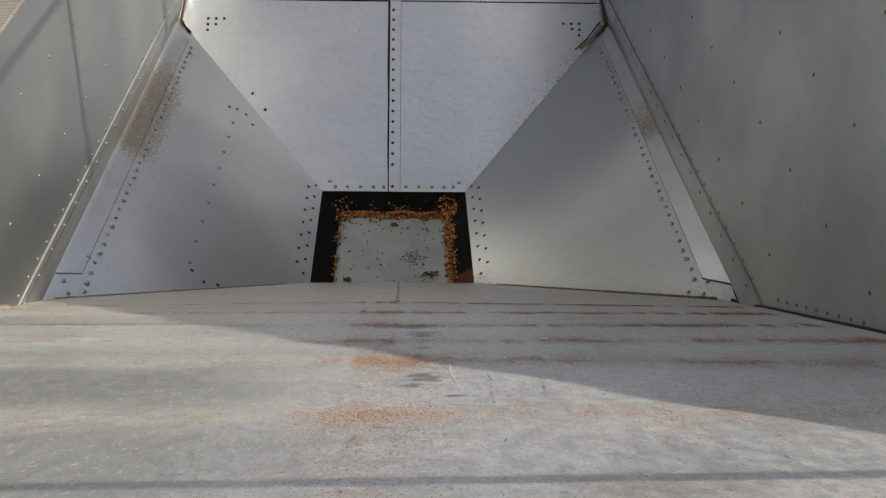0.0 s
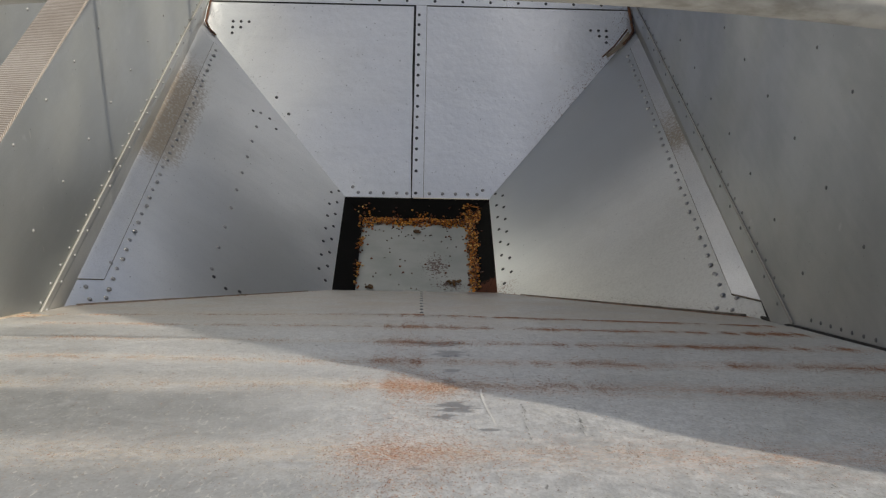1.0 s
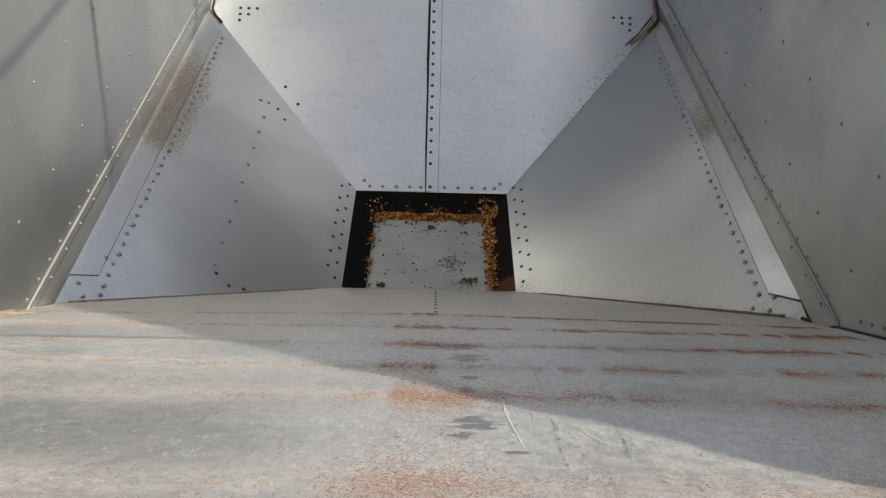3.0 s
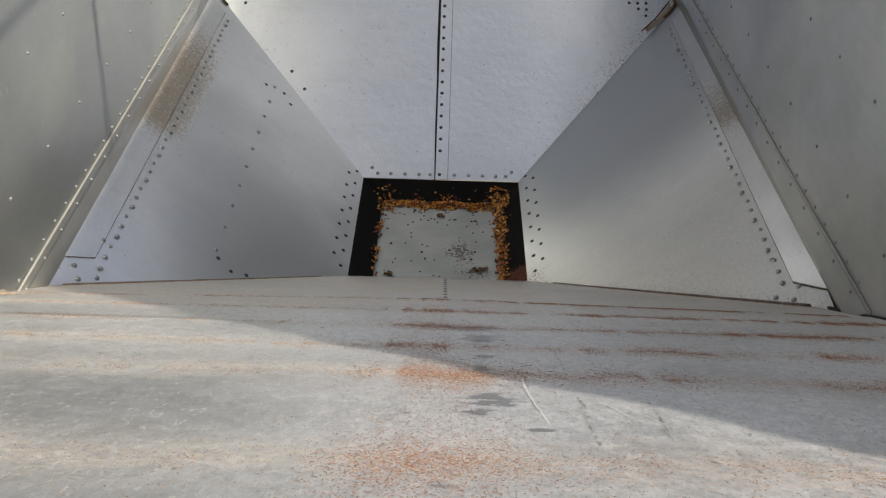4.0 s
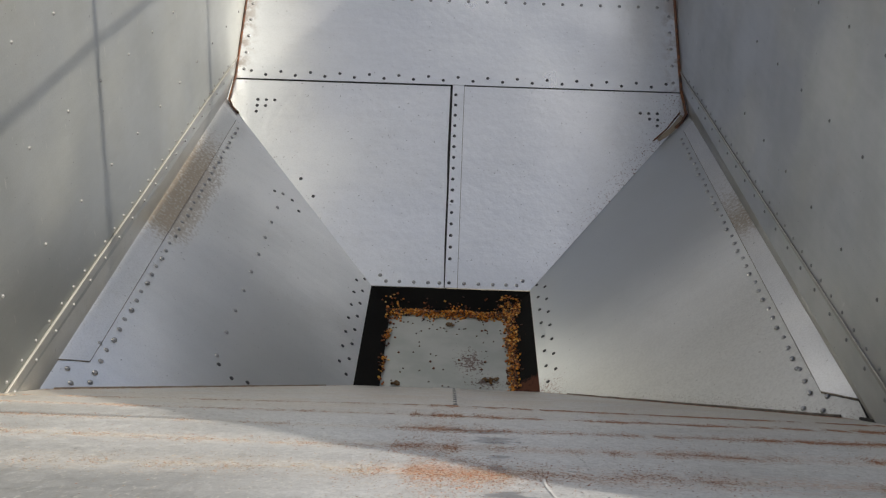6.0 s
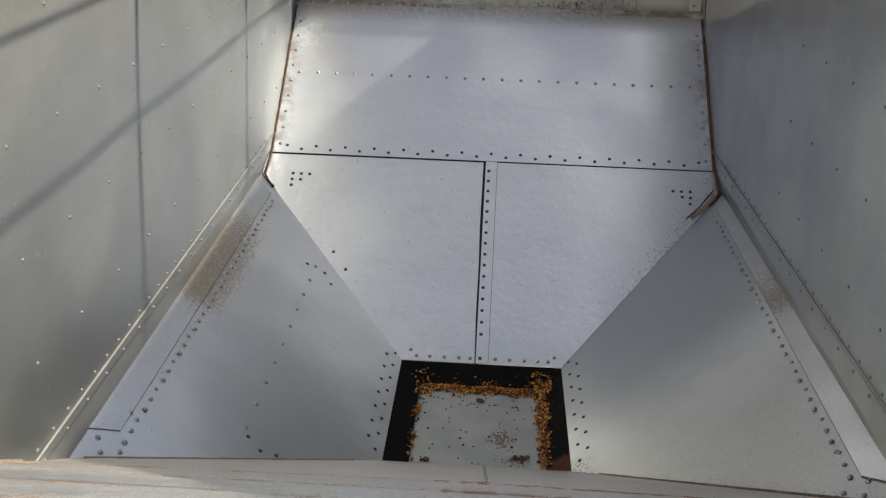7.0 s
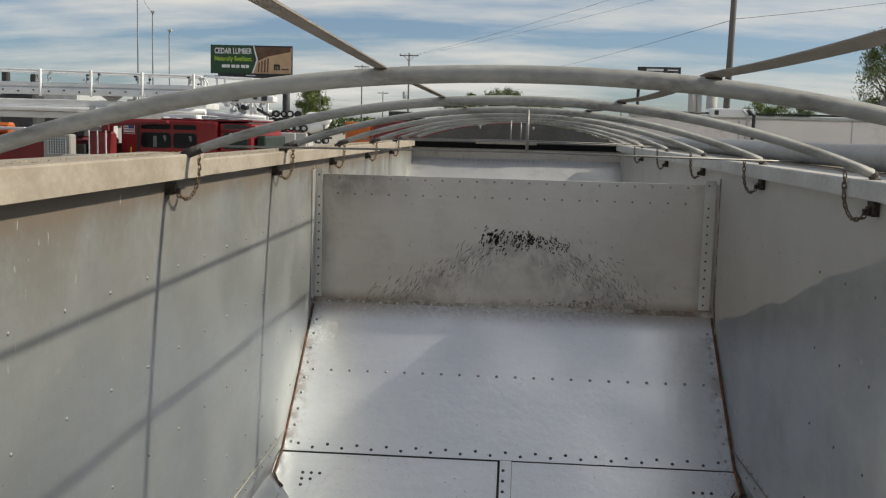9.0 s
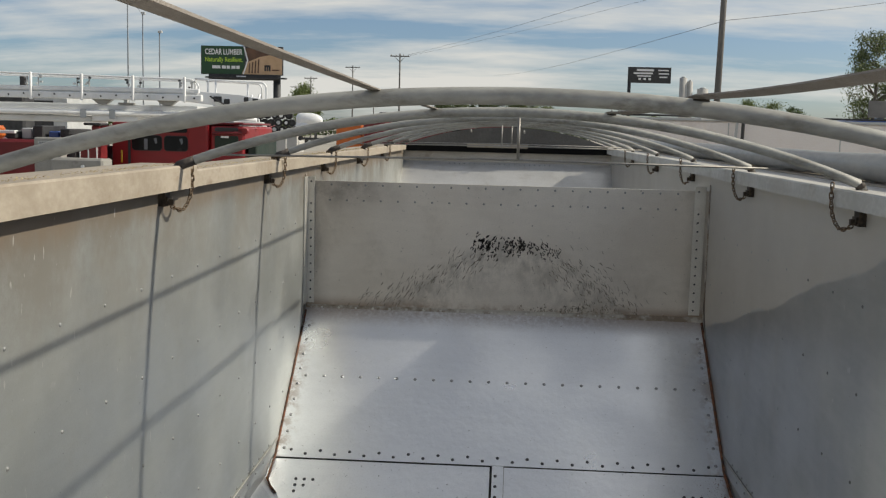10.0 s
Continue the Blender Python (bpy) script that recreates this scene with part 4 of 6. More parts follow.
# the hopper behind the divider
part("front_bay_slope", quad_prism(bm_new(), [(-W, YD + 0.03, 2.0), (W, YD + 0.03, 2.0), (W, 8.9, 0.5), (-W, 8.9, 0.5)], (0, 0, -0.01)), ALU_FRONT, trailer)
part("front_bay_floor", box(bm_new(), -W, W, 8.9, 9.6, 0.46, 0.5), ALU_FRONT, trailer)
bay = part("front_bay_slope", quad_prism(bm_new(), [(-W, 9.6, 0.5), (W, 9.6, 0.5), (W, END, 2.62), (-W, END, 2.62)], (0, 0, -0.01)), ALU_BAY, trailer, "dusty sloping sheet at the front end")
rivets(bay, RIVET_SMALL, [(-0.66 + 0.058 * k, END - 0.03, 2.62 - 0.03 * 0.785 + 0.002) for k in range(21)], (0, -0.6, 0.8))
part("front_end_plate", box(bm_new(), -W, W, END, END + 0.04, 0.95, 2.74), END_TAN, trailer)


# top rails
def rail_profile(s, y0, y1, x_in, top):
    bm = bm_new()
    pts = [(x_in, 2.752), (x_in, top - 0.006), (x_in + 0.006, top), (1.34, top), (1.34, 2.70), (1.26, 2.70), (1.26, 2.745), (1.205, 2.752)]
    quad_prism(bm, [(s * x, y0, z) for x, z in pts], (0, y1 - y0, 0))
    return bm


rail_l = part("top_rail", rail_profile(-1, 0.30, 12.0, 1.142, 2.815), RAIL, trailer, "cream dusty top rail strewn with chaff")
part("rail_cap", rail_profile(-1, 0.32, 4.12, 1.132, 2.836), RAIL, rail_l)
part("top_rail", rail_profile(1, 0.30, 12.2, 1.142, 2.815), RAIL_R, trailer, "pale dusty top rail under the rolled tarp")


# tarp bows: bent tubes across the top
def bow_z(x):
    return 3.048 - 0.203 * (abs(x - 0.02) / 1.14) ** 2.1


BOWS = (0.80, 2.35, 3.95, 5.50, 7.06, 8.63, 10.20, 11.77)
bm = bm_new()
xs = [-1.165 + 2.33 * k / 40 for k in range(41)]
arc_pts = [(x + 0.02, 0, bow_z(x + 0.02)) for x in xs]
arc_pts = [(-1.158, 0, 2.79), (-1.155, 0, 2.822)] + arc_pts + [(1.195, 0, 2.822), (1.198, 0, 2.79)]
bow_mesh = mesh_of("tarp_bow", tube(bm, arc_pts, 0.0165, 12), TUBE)
FOOT_MESH = mesh_of("bow_foot", bevel(box(bm_new(), -0.019, 0.019, -0.019, 0.019, -0.02, 0.006), 0.004), CHAIN)
SLEEVES = [mesh_of("bow_sleeve", tube(bm_new(), pts_, 0.0172, 12), GRIME) for pts_ in (arc_pts[1:4], arc_pts[-3:-1])]
for y in BOWS:
    ob = part("tarp_bow", bow_mesh, TUBE, trailer, "bent grey tarp bow")
    ob.location.y = y
    for sleeve in SLEEVES:
        part("bow_sleeve", sleeve, GRIME, ob, "grimy dark tube end")
    for x, z in ((-1.157, 2.826), (1.197, 2.812)):
        f = part("bow_foot", FOOT_MESH, CHAIN, ob, "dark steel socket")
        f.location = (x, 0, z)
STRAPS = ((((0.34, -0.185), (0.80, -0.213), (2.35, -0.250), (3.95, -0.252), (5.50, -0.250), (7.06, -0.246), (8.63, -0.244)), 0.0, -0.02),
          (((0.80, 0.350), (2.35, 0.350), (3.95, 0.350), (5.50, 0.350), (7.06, 0.350), (8.63, 0.350)), 0.010, -0.30))
HALF = 0.0118                  # half the strap's width
for stops, sag, lean in STRAPS:
    for (a, xa), (b, xb) in zip(stops, stops[1:]):
        bm = bm_new()
        rows_ = []
        for k in range(13):
            u = k / 12
            z = 3.054 - sag * math.sin(math.pi * u) * (b - a) / 1.5
            y = a + (b - a) * u
            x = xa + (xb - xa) * u
            c, d = math.cos(lean), math.sin(lean)
            rows_.append([bm.verts.new((x + px_ * c - pz_ * d, y, z + px_ * d + pz_ * c)) for px_, pz_ in ((-HALF, -0.0012), (HALF, -0.0012), (HALF, 0.0012), (-HALF, 0.0012))])
        for p, q in zip(rows_, rows_[1:]):
            for k in range(4):
                bm.faces.new((p[k], p[(k + 1) % 4], q[(k + 1) % 4], q[k]))
        bm.faces.new(rows_[0])
        bm.faces.new(rows_[-1])
        part("ridge_strap", bm, WEBBING, trailer, "frayed cream webbing strap running over the bows")
        if b < 8:
            part("strap_clip", box(bm_new(), xb - 0.015, xb + 0.015, b - 0.010, b + 0.010, bow_z(xb) + 0.012, 3.050), CHAIN, trailer)
# cross rods with risers
for y, x_riser in ((5.46, 0.055), (10.16, -0.05), (11.73, 0.05)):
    bm = bm_new()
    tube(bm, [(-1.46, y, 2.832), (0, y, 2.845), (1.5, y, 2.832)], 0.0052, 8)
    rod = part("cross_rod", bm, ROD, trailer, "thin steel rod across the rails")
    part("riser", tube(bm_new(), [(x_riser, y, 2.845), (x_riser, y, 3.05)], 0.0075, 8), ROD, rod)

def cyl_small(x, y, z0, z1):
    return tube(bm_new(), [(x, y, z0), (x, y, (z0 + z1) / 2), (x, y, z1)], 0.014, 8, 0.009)


# front end cap: a curved sheet under the last bow
bm = bm_new()
arc = [(-1.16 + 2.32 * k / 24, bow_z(-1.16 + 2.32 * k / 24) - 0.02) for k in range(25)]
quad_prism(bm, [(x, END - 0.02, z) for x, z in arc] + [(1.16, END - 0.02, 2.80), (-1.16, END - 0.02, 2.80)], (0, 0.03, 0))
part("end_cap", bm, ENDCAP, trailer, "grey curved end cap")
part("cap_sill", box(bm_new(), -1.2, 1.2, END - 0.05, END + 0.02, 2.735, 2.80), BLACK, trailer, "dark gap under the end cap")
for x in (-0.418, 0.193):
    part("marker_lamp", cyl_small(x, END - 0.06, 2.96, 3.0), DUSTLINE, trailer, "small white marker lamp under the end bow")
part("sill_plate", box(bm_new(), -0.46, 0.24, END - 0.07, END - 0.052, 2.79, 2.83), RAIL, trailer)

# hopper gate under the opening
GX, GY0, GY1, GZ = 0.285, 3.985, 4.65, 0.43
top = [(-OPX, OPY0), (OPX, OPY0), (OPX, OPY1), (-OPX, OPY1)]
bot = [(-GX, GY0), (GX, GY0), (GX, GY1), (-GX, GY1)]
gate = None
for i in range(4):
    j = (i + 1) % 4
    bm = quad_prism(bm_new(), [(*top[i], OPZ - 0.004), (*top[j], OPZ - 0.004), (*bot[j], GZ), (*bot[i], GZ)], (0, 0, -0.012))
    if gate is None:
        gate = part("hopper_gate", bm, BLACK, trailer, "black painted gate frame")
    else:
        part("gate_side", bm, BLACK, gate)
part("gate_plate", box(bm_new(), -GX - 0.05, GX + 0.05, GY0 - 0.05, GY1 + 0.05, GZ - 0.024, GZ - 0.013), PLATE, gate, "pale dusty steel gate plate")


# ---- loose things in and on the trailer ----
def kernel(bm, p, yaw, pitch, size):
    """One corn kernel: a rounded wedge."""
    m = Matrix.Translation(p) @ Euler((pitch, pitch * 0.6, yaw)).to_matrix().to_4x4()
    top = [bm.verts.new(m @ Vector((x * size, y * size, 0.22 * size))) for x, y in ((-0.5, 0.0), (-0.25, 0.42), (0.45, 0.3), (0.45, -0.3), (-0.25, -0.42))]
    bot = [bm.verts.new(m @ Vector((x * size, y * size, -0.22 * size))) for x, y in ((-0.62, 0.0), (-0.3, 0.55), (0.55, 0.42), (0.55, -0.42), (-0.3, -0.55))]
    bm.faces.new(top)
    bm.faces.new(bot[::-1])
    for i in range(5):
        j = (i + 1) % 5
        bm.faces.new((top[i], bot[i], bot[j], top[j]))


rnd = random.Random(11)
bm = bm_new()
floor_z = GZ - 0.013


def gate_z(x, y):
    """The height of the gate plate or of its sloping frame."""
    out = max(0.0, abs(x) - GX, y - GY1)
    return floor_z + 0.012 * min(1.0, out * 50) + out * 0.68


for k in range(2500):
    u = rnd.random()
    if u < 0.55:                       # ridge along the front edge
        x = rnd.uniform(-0.30, 0.335)
        c = GY1 - 0.026 + 0.012 * noise.noise((x * 9, 0, 0)) + (0.014 if x > 0.24 else 0.0)
        d = rnd.gauss(0, max(0.006, 0.019 + 0.016 * noise.noise((x * 14, 3, 0)) + (0.010 if x > 0.24 else 0)))
        y = c + d
    elif u < 0.92:                     # ridge along one side
        y = rnd.uniform(4.0, 4.68)
        d = rnd.gauss(0, max(0.005, 0.013 + 0.010 * noise.noise((y * 12, 2, 0))))
        x = 0.286 + d
    else:                              # thin line along the other side
        y = rnd.uniform(4.02, 4.64)
        d = rnd.gauss(0, 0.009)
        x = -0.283 + d
        if noise.noise((y * 9, 7, 1)) < -0.1:
            continue
    h = max(0.0, 0.020 - abs(d) * 0.5) * rnd.random()
    kernel(bm, (x, y, gate_z(x, y) + 0.003 + h), rnd.uniform(0, 6.3), rnd.uniform(-0.8, 0.8), rnd.uniform(0.0075, 0.0108))
for k in range(40):                    # a few on the black frame
    x = rnd.choice((rnd.gauss(-0.28, 0.03), rnd.gauss(0.31, 0.03), rnd.uniform(-0.3, 0.3)))
    y = GY1 + rnd.uniform(0.02, 0.06)
    kernel(bm, (x, y, gate_z(x, y) + 0.004), rnd.uniform(0, 6), rnd.uniform(-0.5, 0.5), 0.0085)
tagged(new("spilled_corn", mesh_of("spilled_corn", bm, CORN)), "ridges of leftover yellow corn kernels along the gate edges", "corn", kind="stuff")

bm = bm_new()
kernel(bm, (0, 0, 0.003), 0, 0.05, 0.0095)
loose_a = mesh_of("corn_kernel", bm, CORN)
bm = bm_new()
kernel(bm, (0, 0, 0.002), 0, 0.05, 0.0065)
loose_b = mesh_of("corn_kernel", bm, CORN_DARK)
for k in range(64):
    ob = new("corn_kernel", loose_a if k % 5 == 0 else loose_b)
    x = rnd.uniform(-0.27, 0.27)
    y = rnd.uniform(4.0, 4.58) if k % 3 else rnd.uniform(4.45, 4.58)
    ob.matrix_world = pose(x, y, floor_z + 0.0005, 0, 0, rnd.uniform(0, 360))
    tagged(ob, "loose corn kernel lying on the gate plate" if k % 5 == 0 else "dark husk of corn lying on the gate plate", "corn kernel", "kernels on the gate plate")
for x, y, s in ((0.18, 4.085, 1.0), (-0.215, 4.03, 0.6), (0.0, 4.53, 0.55)):
    bm = bm_new()
    for k in range(14):
        kernel(bm, (rnd.gauss(0, 0.014 * s), rnd.gauss(0, 0.010 * s), 0.004 + 0.006 * rnd.random()), rnd.uniform(0, 6), rnd.uniform(-0.6, 0.6), 0.012)
    ob = new("dirt_clump", mesh_of("dirt_clump", bm, CORN_DARK))
    ob.location = (x, y, floor_z + 0.001)
    tagged(ob, "small dark clump of dirt on the gate plate", "dirt clump", "dirt clumps")



# grit and crumbs caught in lines across the rear slope
def crumb(verts, faces, x, y, size, long, sheet=1.0):
    a = rnd.gauss(0.0, 0.55) if rnd.random() < 0.6 else rnd.gauss(1.57, 0.6)
    c, d = math.cos(a) * size, math.sin(a) * size
    i = len(verts)
    z = (slope_z(x, y) if sheet else rear_z(y)) + 0.0003
    for u, v in ((-long, -0.55), (long, -0.45), (long * 0.8, 0.5), (-long * 0.9, 0.55)):
        px_, py_ = x + c * u - d * v, y + d * u + c * v
        verts.append((px_, py_, z - (py_ - y) * REAR))
    verts.append((x + rnd.gauss(0, size * 0.2), y, z + size * rnd.uniform(0.2, 0.6)))
    faces += [(i, i + 1, i + 4), (i + 1, i + 2, i + 4), (i + 2, i + 3, i + 4), (i + 3, i, i + 4)]


# line: y at the middle, drop to the sides, spread, crumbs of rust, crumbs of cream, size
GRIT_LINES = ((2.775, 0.17, 0.018, 9500, 400, 0.0016), (2.425, 0.06, 0.024, 8600, 500, 0.0015), (2.085, 0.03, 0.030, 7800, 1000, 0.0014),
              (1.765, 0.01, 0.031, 8500, 2400, 0.0012), (1.485, 0.04, 0.034, 8500, 4600, 0.0011), (1.005, 0.00, 0.064, 11000, 9000, 0.0008), (0.60, 0.0, 0.07, 1500, 2400, 0.0009))
rust, cream = ([], []), ([], [])
for y0, drop, spread, n_rust, n_cream, size in GRIT_LINES:
    for store, count, red in ((rust, n_rust, True), (cream, n_cream, False)):
        k = 0
        while k < count:
            u = rnd.random()
            if red:
                x = rnd.gauss(0.015, 0.05 + 0.02 * (y0 - 1)) if u < (0.26 if y0 < 1.2 else 0.20 if y0 < 1.6 else 0.08) else rnd.uniform(0.62, 1.13) if u < 0.40 and y0 > 1.6 else rnd.uniform(-0.08, 1.12) if u < 0.88 else rnd.uniform(-1.1, 0.0)
            else:
                x = rnd.uniform(-1.12, 0.1) if u < 0.65 else rnd.uniform(-0.1, 1.1)
            if abs(x) > 1.15 or (0.45 * max(0.0, 1 - abs(x - 0.02) / 0.13) if y0 < 1.6 else 0.0) + 0.75 * noise.noise((x * 6, y0 * 5, 3)) + 0.7 * noise.noise((x * 26, y0 * 9, 5)) < rnd.uniform(-0.25 if red else -0.7, 0.5):
                continue
            wide = spread * (0.35 if rnd.random() < 0.34 else 1.25) * (1.0 + 1.2 * max(0.0, 1 - abs(x) / 0.15))
            y = y0 - drop * abs(x) + 0.02 * noise.noise((x * 2.5, y0 * 3, 0)) + 0.9 * spread * noise.noise((x * 11, y0 * 3, 1)) + rnd.gauss(0, wide)
            if 0.4 < y < sheet_end(x):
                crumb(*store, x, y, size * rnd.uniform(0.5, 1.35), rnd.uniform(0.7, 1.5))
            k += 1
for k in range(5000):
    crumb(*(cream if k % 3 else rust), rnd.uniform(-1.1, 1.1), rnd.uniform(0.5, 2.9), rnd.uniform(0.0006, 0.0014), rnd.uniform(0.7, 1.6))
for k in range(150):                   # bits of stalk in the lowest lines
    x = rnd.uniform(-0.6, 1.12)
    y0, drop = ((2.775, 0.17), (2.425, 0.06))[k % 2]
    crumb(*rust, x, min(y0 - drop * abs(x) + rnd.gauss(0, 0.012), sheet_end(x)), rnd.uniform(0.0010, 0.0020), rnd.uniform(4.0, 9.0))
for k in range(2600):                  # dirt caught where the lower panel meets the hopper sides
    q = rnd.random() ** 0.6
    x, y = OPX + (W - OPX) * q - abs(rnd.gauss(0, 0.012)), OPY0 - (OPY0 - YN) * q - abs(rnd.gauss(0, 0.016))
    crumb(*rust, x if k % 4 else -x, y, rnd.uniform(0.0010, 0.0026), rnd.uniform(0.7, 1.9), 0.0)
for k in range(700):                   # brown dirt swept into the corner by the wall foot
    x = -1.19 + abs(rnd.gauss(0, 0.035))
    y = 2.57 - abs(rnd.gauss(0, 0.035))
    crumb(*(cream if k % 4 else rust), x, y, rnd.uniform(0.0012, 0.0035), rnd.uniform(0.7, 1.8))
for store, mat_, name, label in ((rust, RUST_GRIT, "rust_grit", "rust-brown grit lying in lines across the sloping sheet"), (cream, CREAM_GRIT, "grain_crumbs", "cream crumbs of broken grain on the sloping sheet")):
    me = bpy.data.meshes.new(name)
    me.from_pydata(store[0], [], store[1])
    me.materials.append(mat_)
    tagged(new(name, me), label, "grit" if store is rust else "crumbs", kind="stuff")

# bright scratches and dark dried trickles on the rear slope
def strokes(marks):
    bm = bm_new()
    for x, y, length, ang, w, bend in marks:
        prev = None
        for k in range(6):
            a = ang + bend * (k / 5 - 0.5)
            side = Vector((-math.sin(a), math.cos(a), 0)) * w * (1 - abs(k / 5 - 0.4) * 0.9)
            pts_ = []
            for q in (side, -side):
                p = Vector((x, y, 0)) + q
                p.z = slope_z(p.x, p.y) + 0.0012
                pts_.append(bm.verts.new(p))
            if prev:
                bm.faces.new((prev[0], prev[1], pts_[1], pts_[0]))
            prev = pts_
            x, y = x + math.cos(a) * length / 5, y + math.sin(a) * length / 5
    return bm


marks = [(0.134, 1.45, 0.22, -1.57, 0.0020, 0.12), (0.133, 1.235, 0.08, -1.50, 0.0009, 0.1), (0.168, 1.36, 0.06, -1.7, 0.0011, -0.3), (0.215, 1.27, 0.10, -1.25, 0.0011, 0.2)]
for k in range(420):
    marks.append((rnd.uniform(-0.85, 0.85), rnd.uniform(1.05, 2.3), rnd.uniform(0.006, 0.028), rnd.gauss(-1.75, 0.35), rnd.uniform(0.0003, 0.0007), rnd.uniform(-0.3, 0.3)))
trickles = []
for x0, y0, x1, y1 in ((0.189, 1.308, 0.177, 1.104), (0.273, 1.304, 0.256, 1.125), (0.213, 1.741, 0.204, 1.536)):
    for k in range(11):
        q = k / 10 + rnd.uniform(-0.02, 0.02)
        trickles.append((x0 + (x1 - x0) * q + rnd.gauss(0, 0.0015), y0 + (y1 - y0) * q, rnd.uniform(0.008, 0.022), -1.6, rnd.uniform(0.0004, 0.0016), rnd.uniform(-0.5, 0.5)))
ob = part("scratch", strokes(marks), plain("bare_scratch", (0.66, 0.66, 0.65), (0.78, 0.78, 0.77), 40, 0.5, 0.3), trailer, "bright scratches in the dusty sheet")
tagged(ob, kind="stuff")
tagged(part("dried_trickle", strokes(trickles), plain("dried_trickle", (0.34, 0.34, 0.335), (0.44, 0.44, 0.43), 60, 0.55, 0.5), trailer, "dark dotted lines of dried drips"), kind="stuff")

# chaff and broken corn on the dusty rail top
verts, faces = [], []
for k in range(3200):
    y = rnd.uniform(1.2, 9.5)
    x = -1.15 - abs(rnd.gauss(0, 0.03))
    z = (2.8365 if y < 4.12 else 2.8155) + rnd.uniform(0, 0.004)
    L = rnd.uniform(0.0012, 0.0032)
    a = rnd.uniform(0, 6.28)
    e = Euler((rnd.uniform(-0.4, 0.4), rnd.uniform(-0.4, 0.4), a)).to_matrix()
    i = len(verts)
    verts += [Vector((x, y, z + 0.002)) + e @ Vector(w) for w in ((-L, -L * 0.4, 0), (L, -L * 0.4, 0), (L, L * 0.4, 0.001), (-L, L * 0.4, 0.001))]
    faces.append((i, i + 1, i + 2, i + 3))
me = bpy.data.meshes.new("chaff")
me.from_pydata(verts, [], faces)
me.materials.append(CHAFF)
tagged(new("chaff", me), "yellow chaff and broken corn on the rail top", "chaff", kind="stuff")

# rolled tarp on one rail
bm = bm_new()
pts, n = [], 14
rings = []
for k in range(90):
    y = 0.35 + 11.6 * k / 89
    r = 0.054 + 0.005 * noise.noise((0, y * 1.3, 0))
    ring = []
    for i in range(n):
        a = 2 * math.pi * i / n
        q = r * (1 + 0.07 * noise.noise((math.cos(a), y * 0.8, math.sin(a) * 2)))
        ring.append(bm.verts.new((1.415 + 0.012 * noise.noise((y * 0.5, 1, 1)) + q * math.cos(a), y, 2.878 + q * math.sin(a))))
    rings.append(ring)
for a, b in zip(rings, rings[1:]):
    for i in range(n):
        bm.faces.new((a[i], a[(i + 1) % n], b[(i + 1) % n], b[i])).smooth = True
bm.faces.new(rings[0])
bm.faces.new(rings[-1])
roll = thing("rolled_tarp", "grey tarpaulin rolled up along the trailer rail", "tarpaulin", (0, 0, 0))
part("roll", bm, TARP, roll)
for y in (1.5, 4.7, 7.9, 10.9):
    part("stop_bracket", box(bm_new(), 1.342, 1.40, y, y + 0.05, 2.72, 2.83), ROD, roll)
part("roll_support", box(bm_new(), 1.342, 1.47, 0.35, 11.95, 2.80, 2.822), RAIL, roll)

# chains that hold the bows
bm = bm_new()
ring = []
for k in range(12):
    a = 2 * math.pi * k / 12
    c = Vector((0.0064 * math.cos(a), 0, 0.0064 * math.sin(a) + (0.0062 if math.sin(a) > 0 else -0.0062)))
    out = Vector((math.cos(a), 0, math.sin(a)))
    ring.append([bm.verts.new(c + out * 0.0028 * math.cos(b) + Vector((0, 1, 0)) * 0.0028 * math.sin(b)) for b in (0, 1.57, 3.14, 4.71)])
for k in range(12):
    a, b = ring[k], ring[(k + 1) % 12]
    for i in range(4):
        bm.faces.new((a[i], a[(i + 1) % 4], b[(i + 1) % 4], b[i])).smooth = True
LINK = mesh_of("link", bm, RUSTCHAIN)
bm = bm_new()
box(bm, -0.022, 0.004, -0.026, 0.026, -0.020, 0.030)
box(bm, -0.044, -0.020, -0.008, 0.008, -0.016, 0.004)
box(bm, -0.030, -0.020, -0.020, 0.020, -0.010, 0.012)
HOOK = mesh_of("hook", bm, CHAIN)


def catmull(p0, p1, p2, p3, u):
    return 0.5 * (2 * p1 + (p2 - p0) * u + (2 * p0 - 5 * p1 + 4 * p2 - p3) * u * u + (3 * p1 - p0 - 3 * p2 + p3) * u ** 3)


for s in (-1, 1):
    for y in BOWS[1:-1]:
        ch = thing("tarp_chain", "short rusty chain hanging from the rail to a hook", "chain", (s * 1.138, y + 0.10, 2.80), "chains along the rails")
        knots = [Vector(v) for v in ((-s * 0.006, 0, 0.05), (-s * 0.008, 0, 0.030), (-s * 0.008, 0.002, -0.03), (-s * 0.004, -0.016, -0.085), (s * 0.008, -0.062, -0.122), (s * 0.03, -0.115, -0.105), (s * 0.05, -0.15, -0.07))]
        curve = []
        for k in range(15):
            f = 1 + k / 14 * 4
            i = min(4, int(f))
            curve.append(catmull(*knots[i - 1:i + 3], f - i))
        for k, (p, q) in enumerate(zip(curve, curve[1:])):
            ob = part("link", LINK, CHAIN, ch)
            ob.matrix_local = Matrix.Translation((p + q) / 2) @ (q - p).to_track_quat("Z", "Y").to_matrix().to_4x4() @ pose(0, 0, 0, 0, 0, 90 * (k % 2))
        h = part("hook", HOOK, CHAIN, ch)
        h.matrix_local = Matrix.Translation((s * 0.060, -0.13, -0.085)) @ pose(0, 0, 0, 0, 0, 0 if s > 0 else 180)

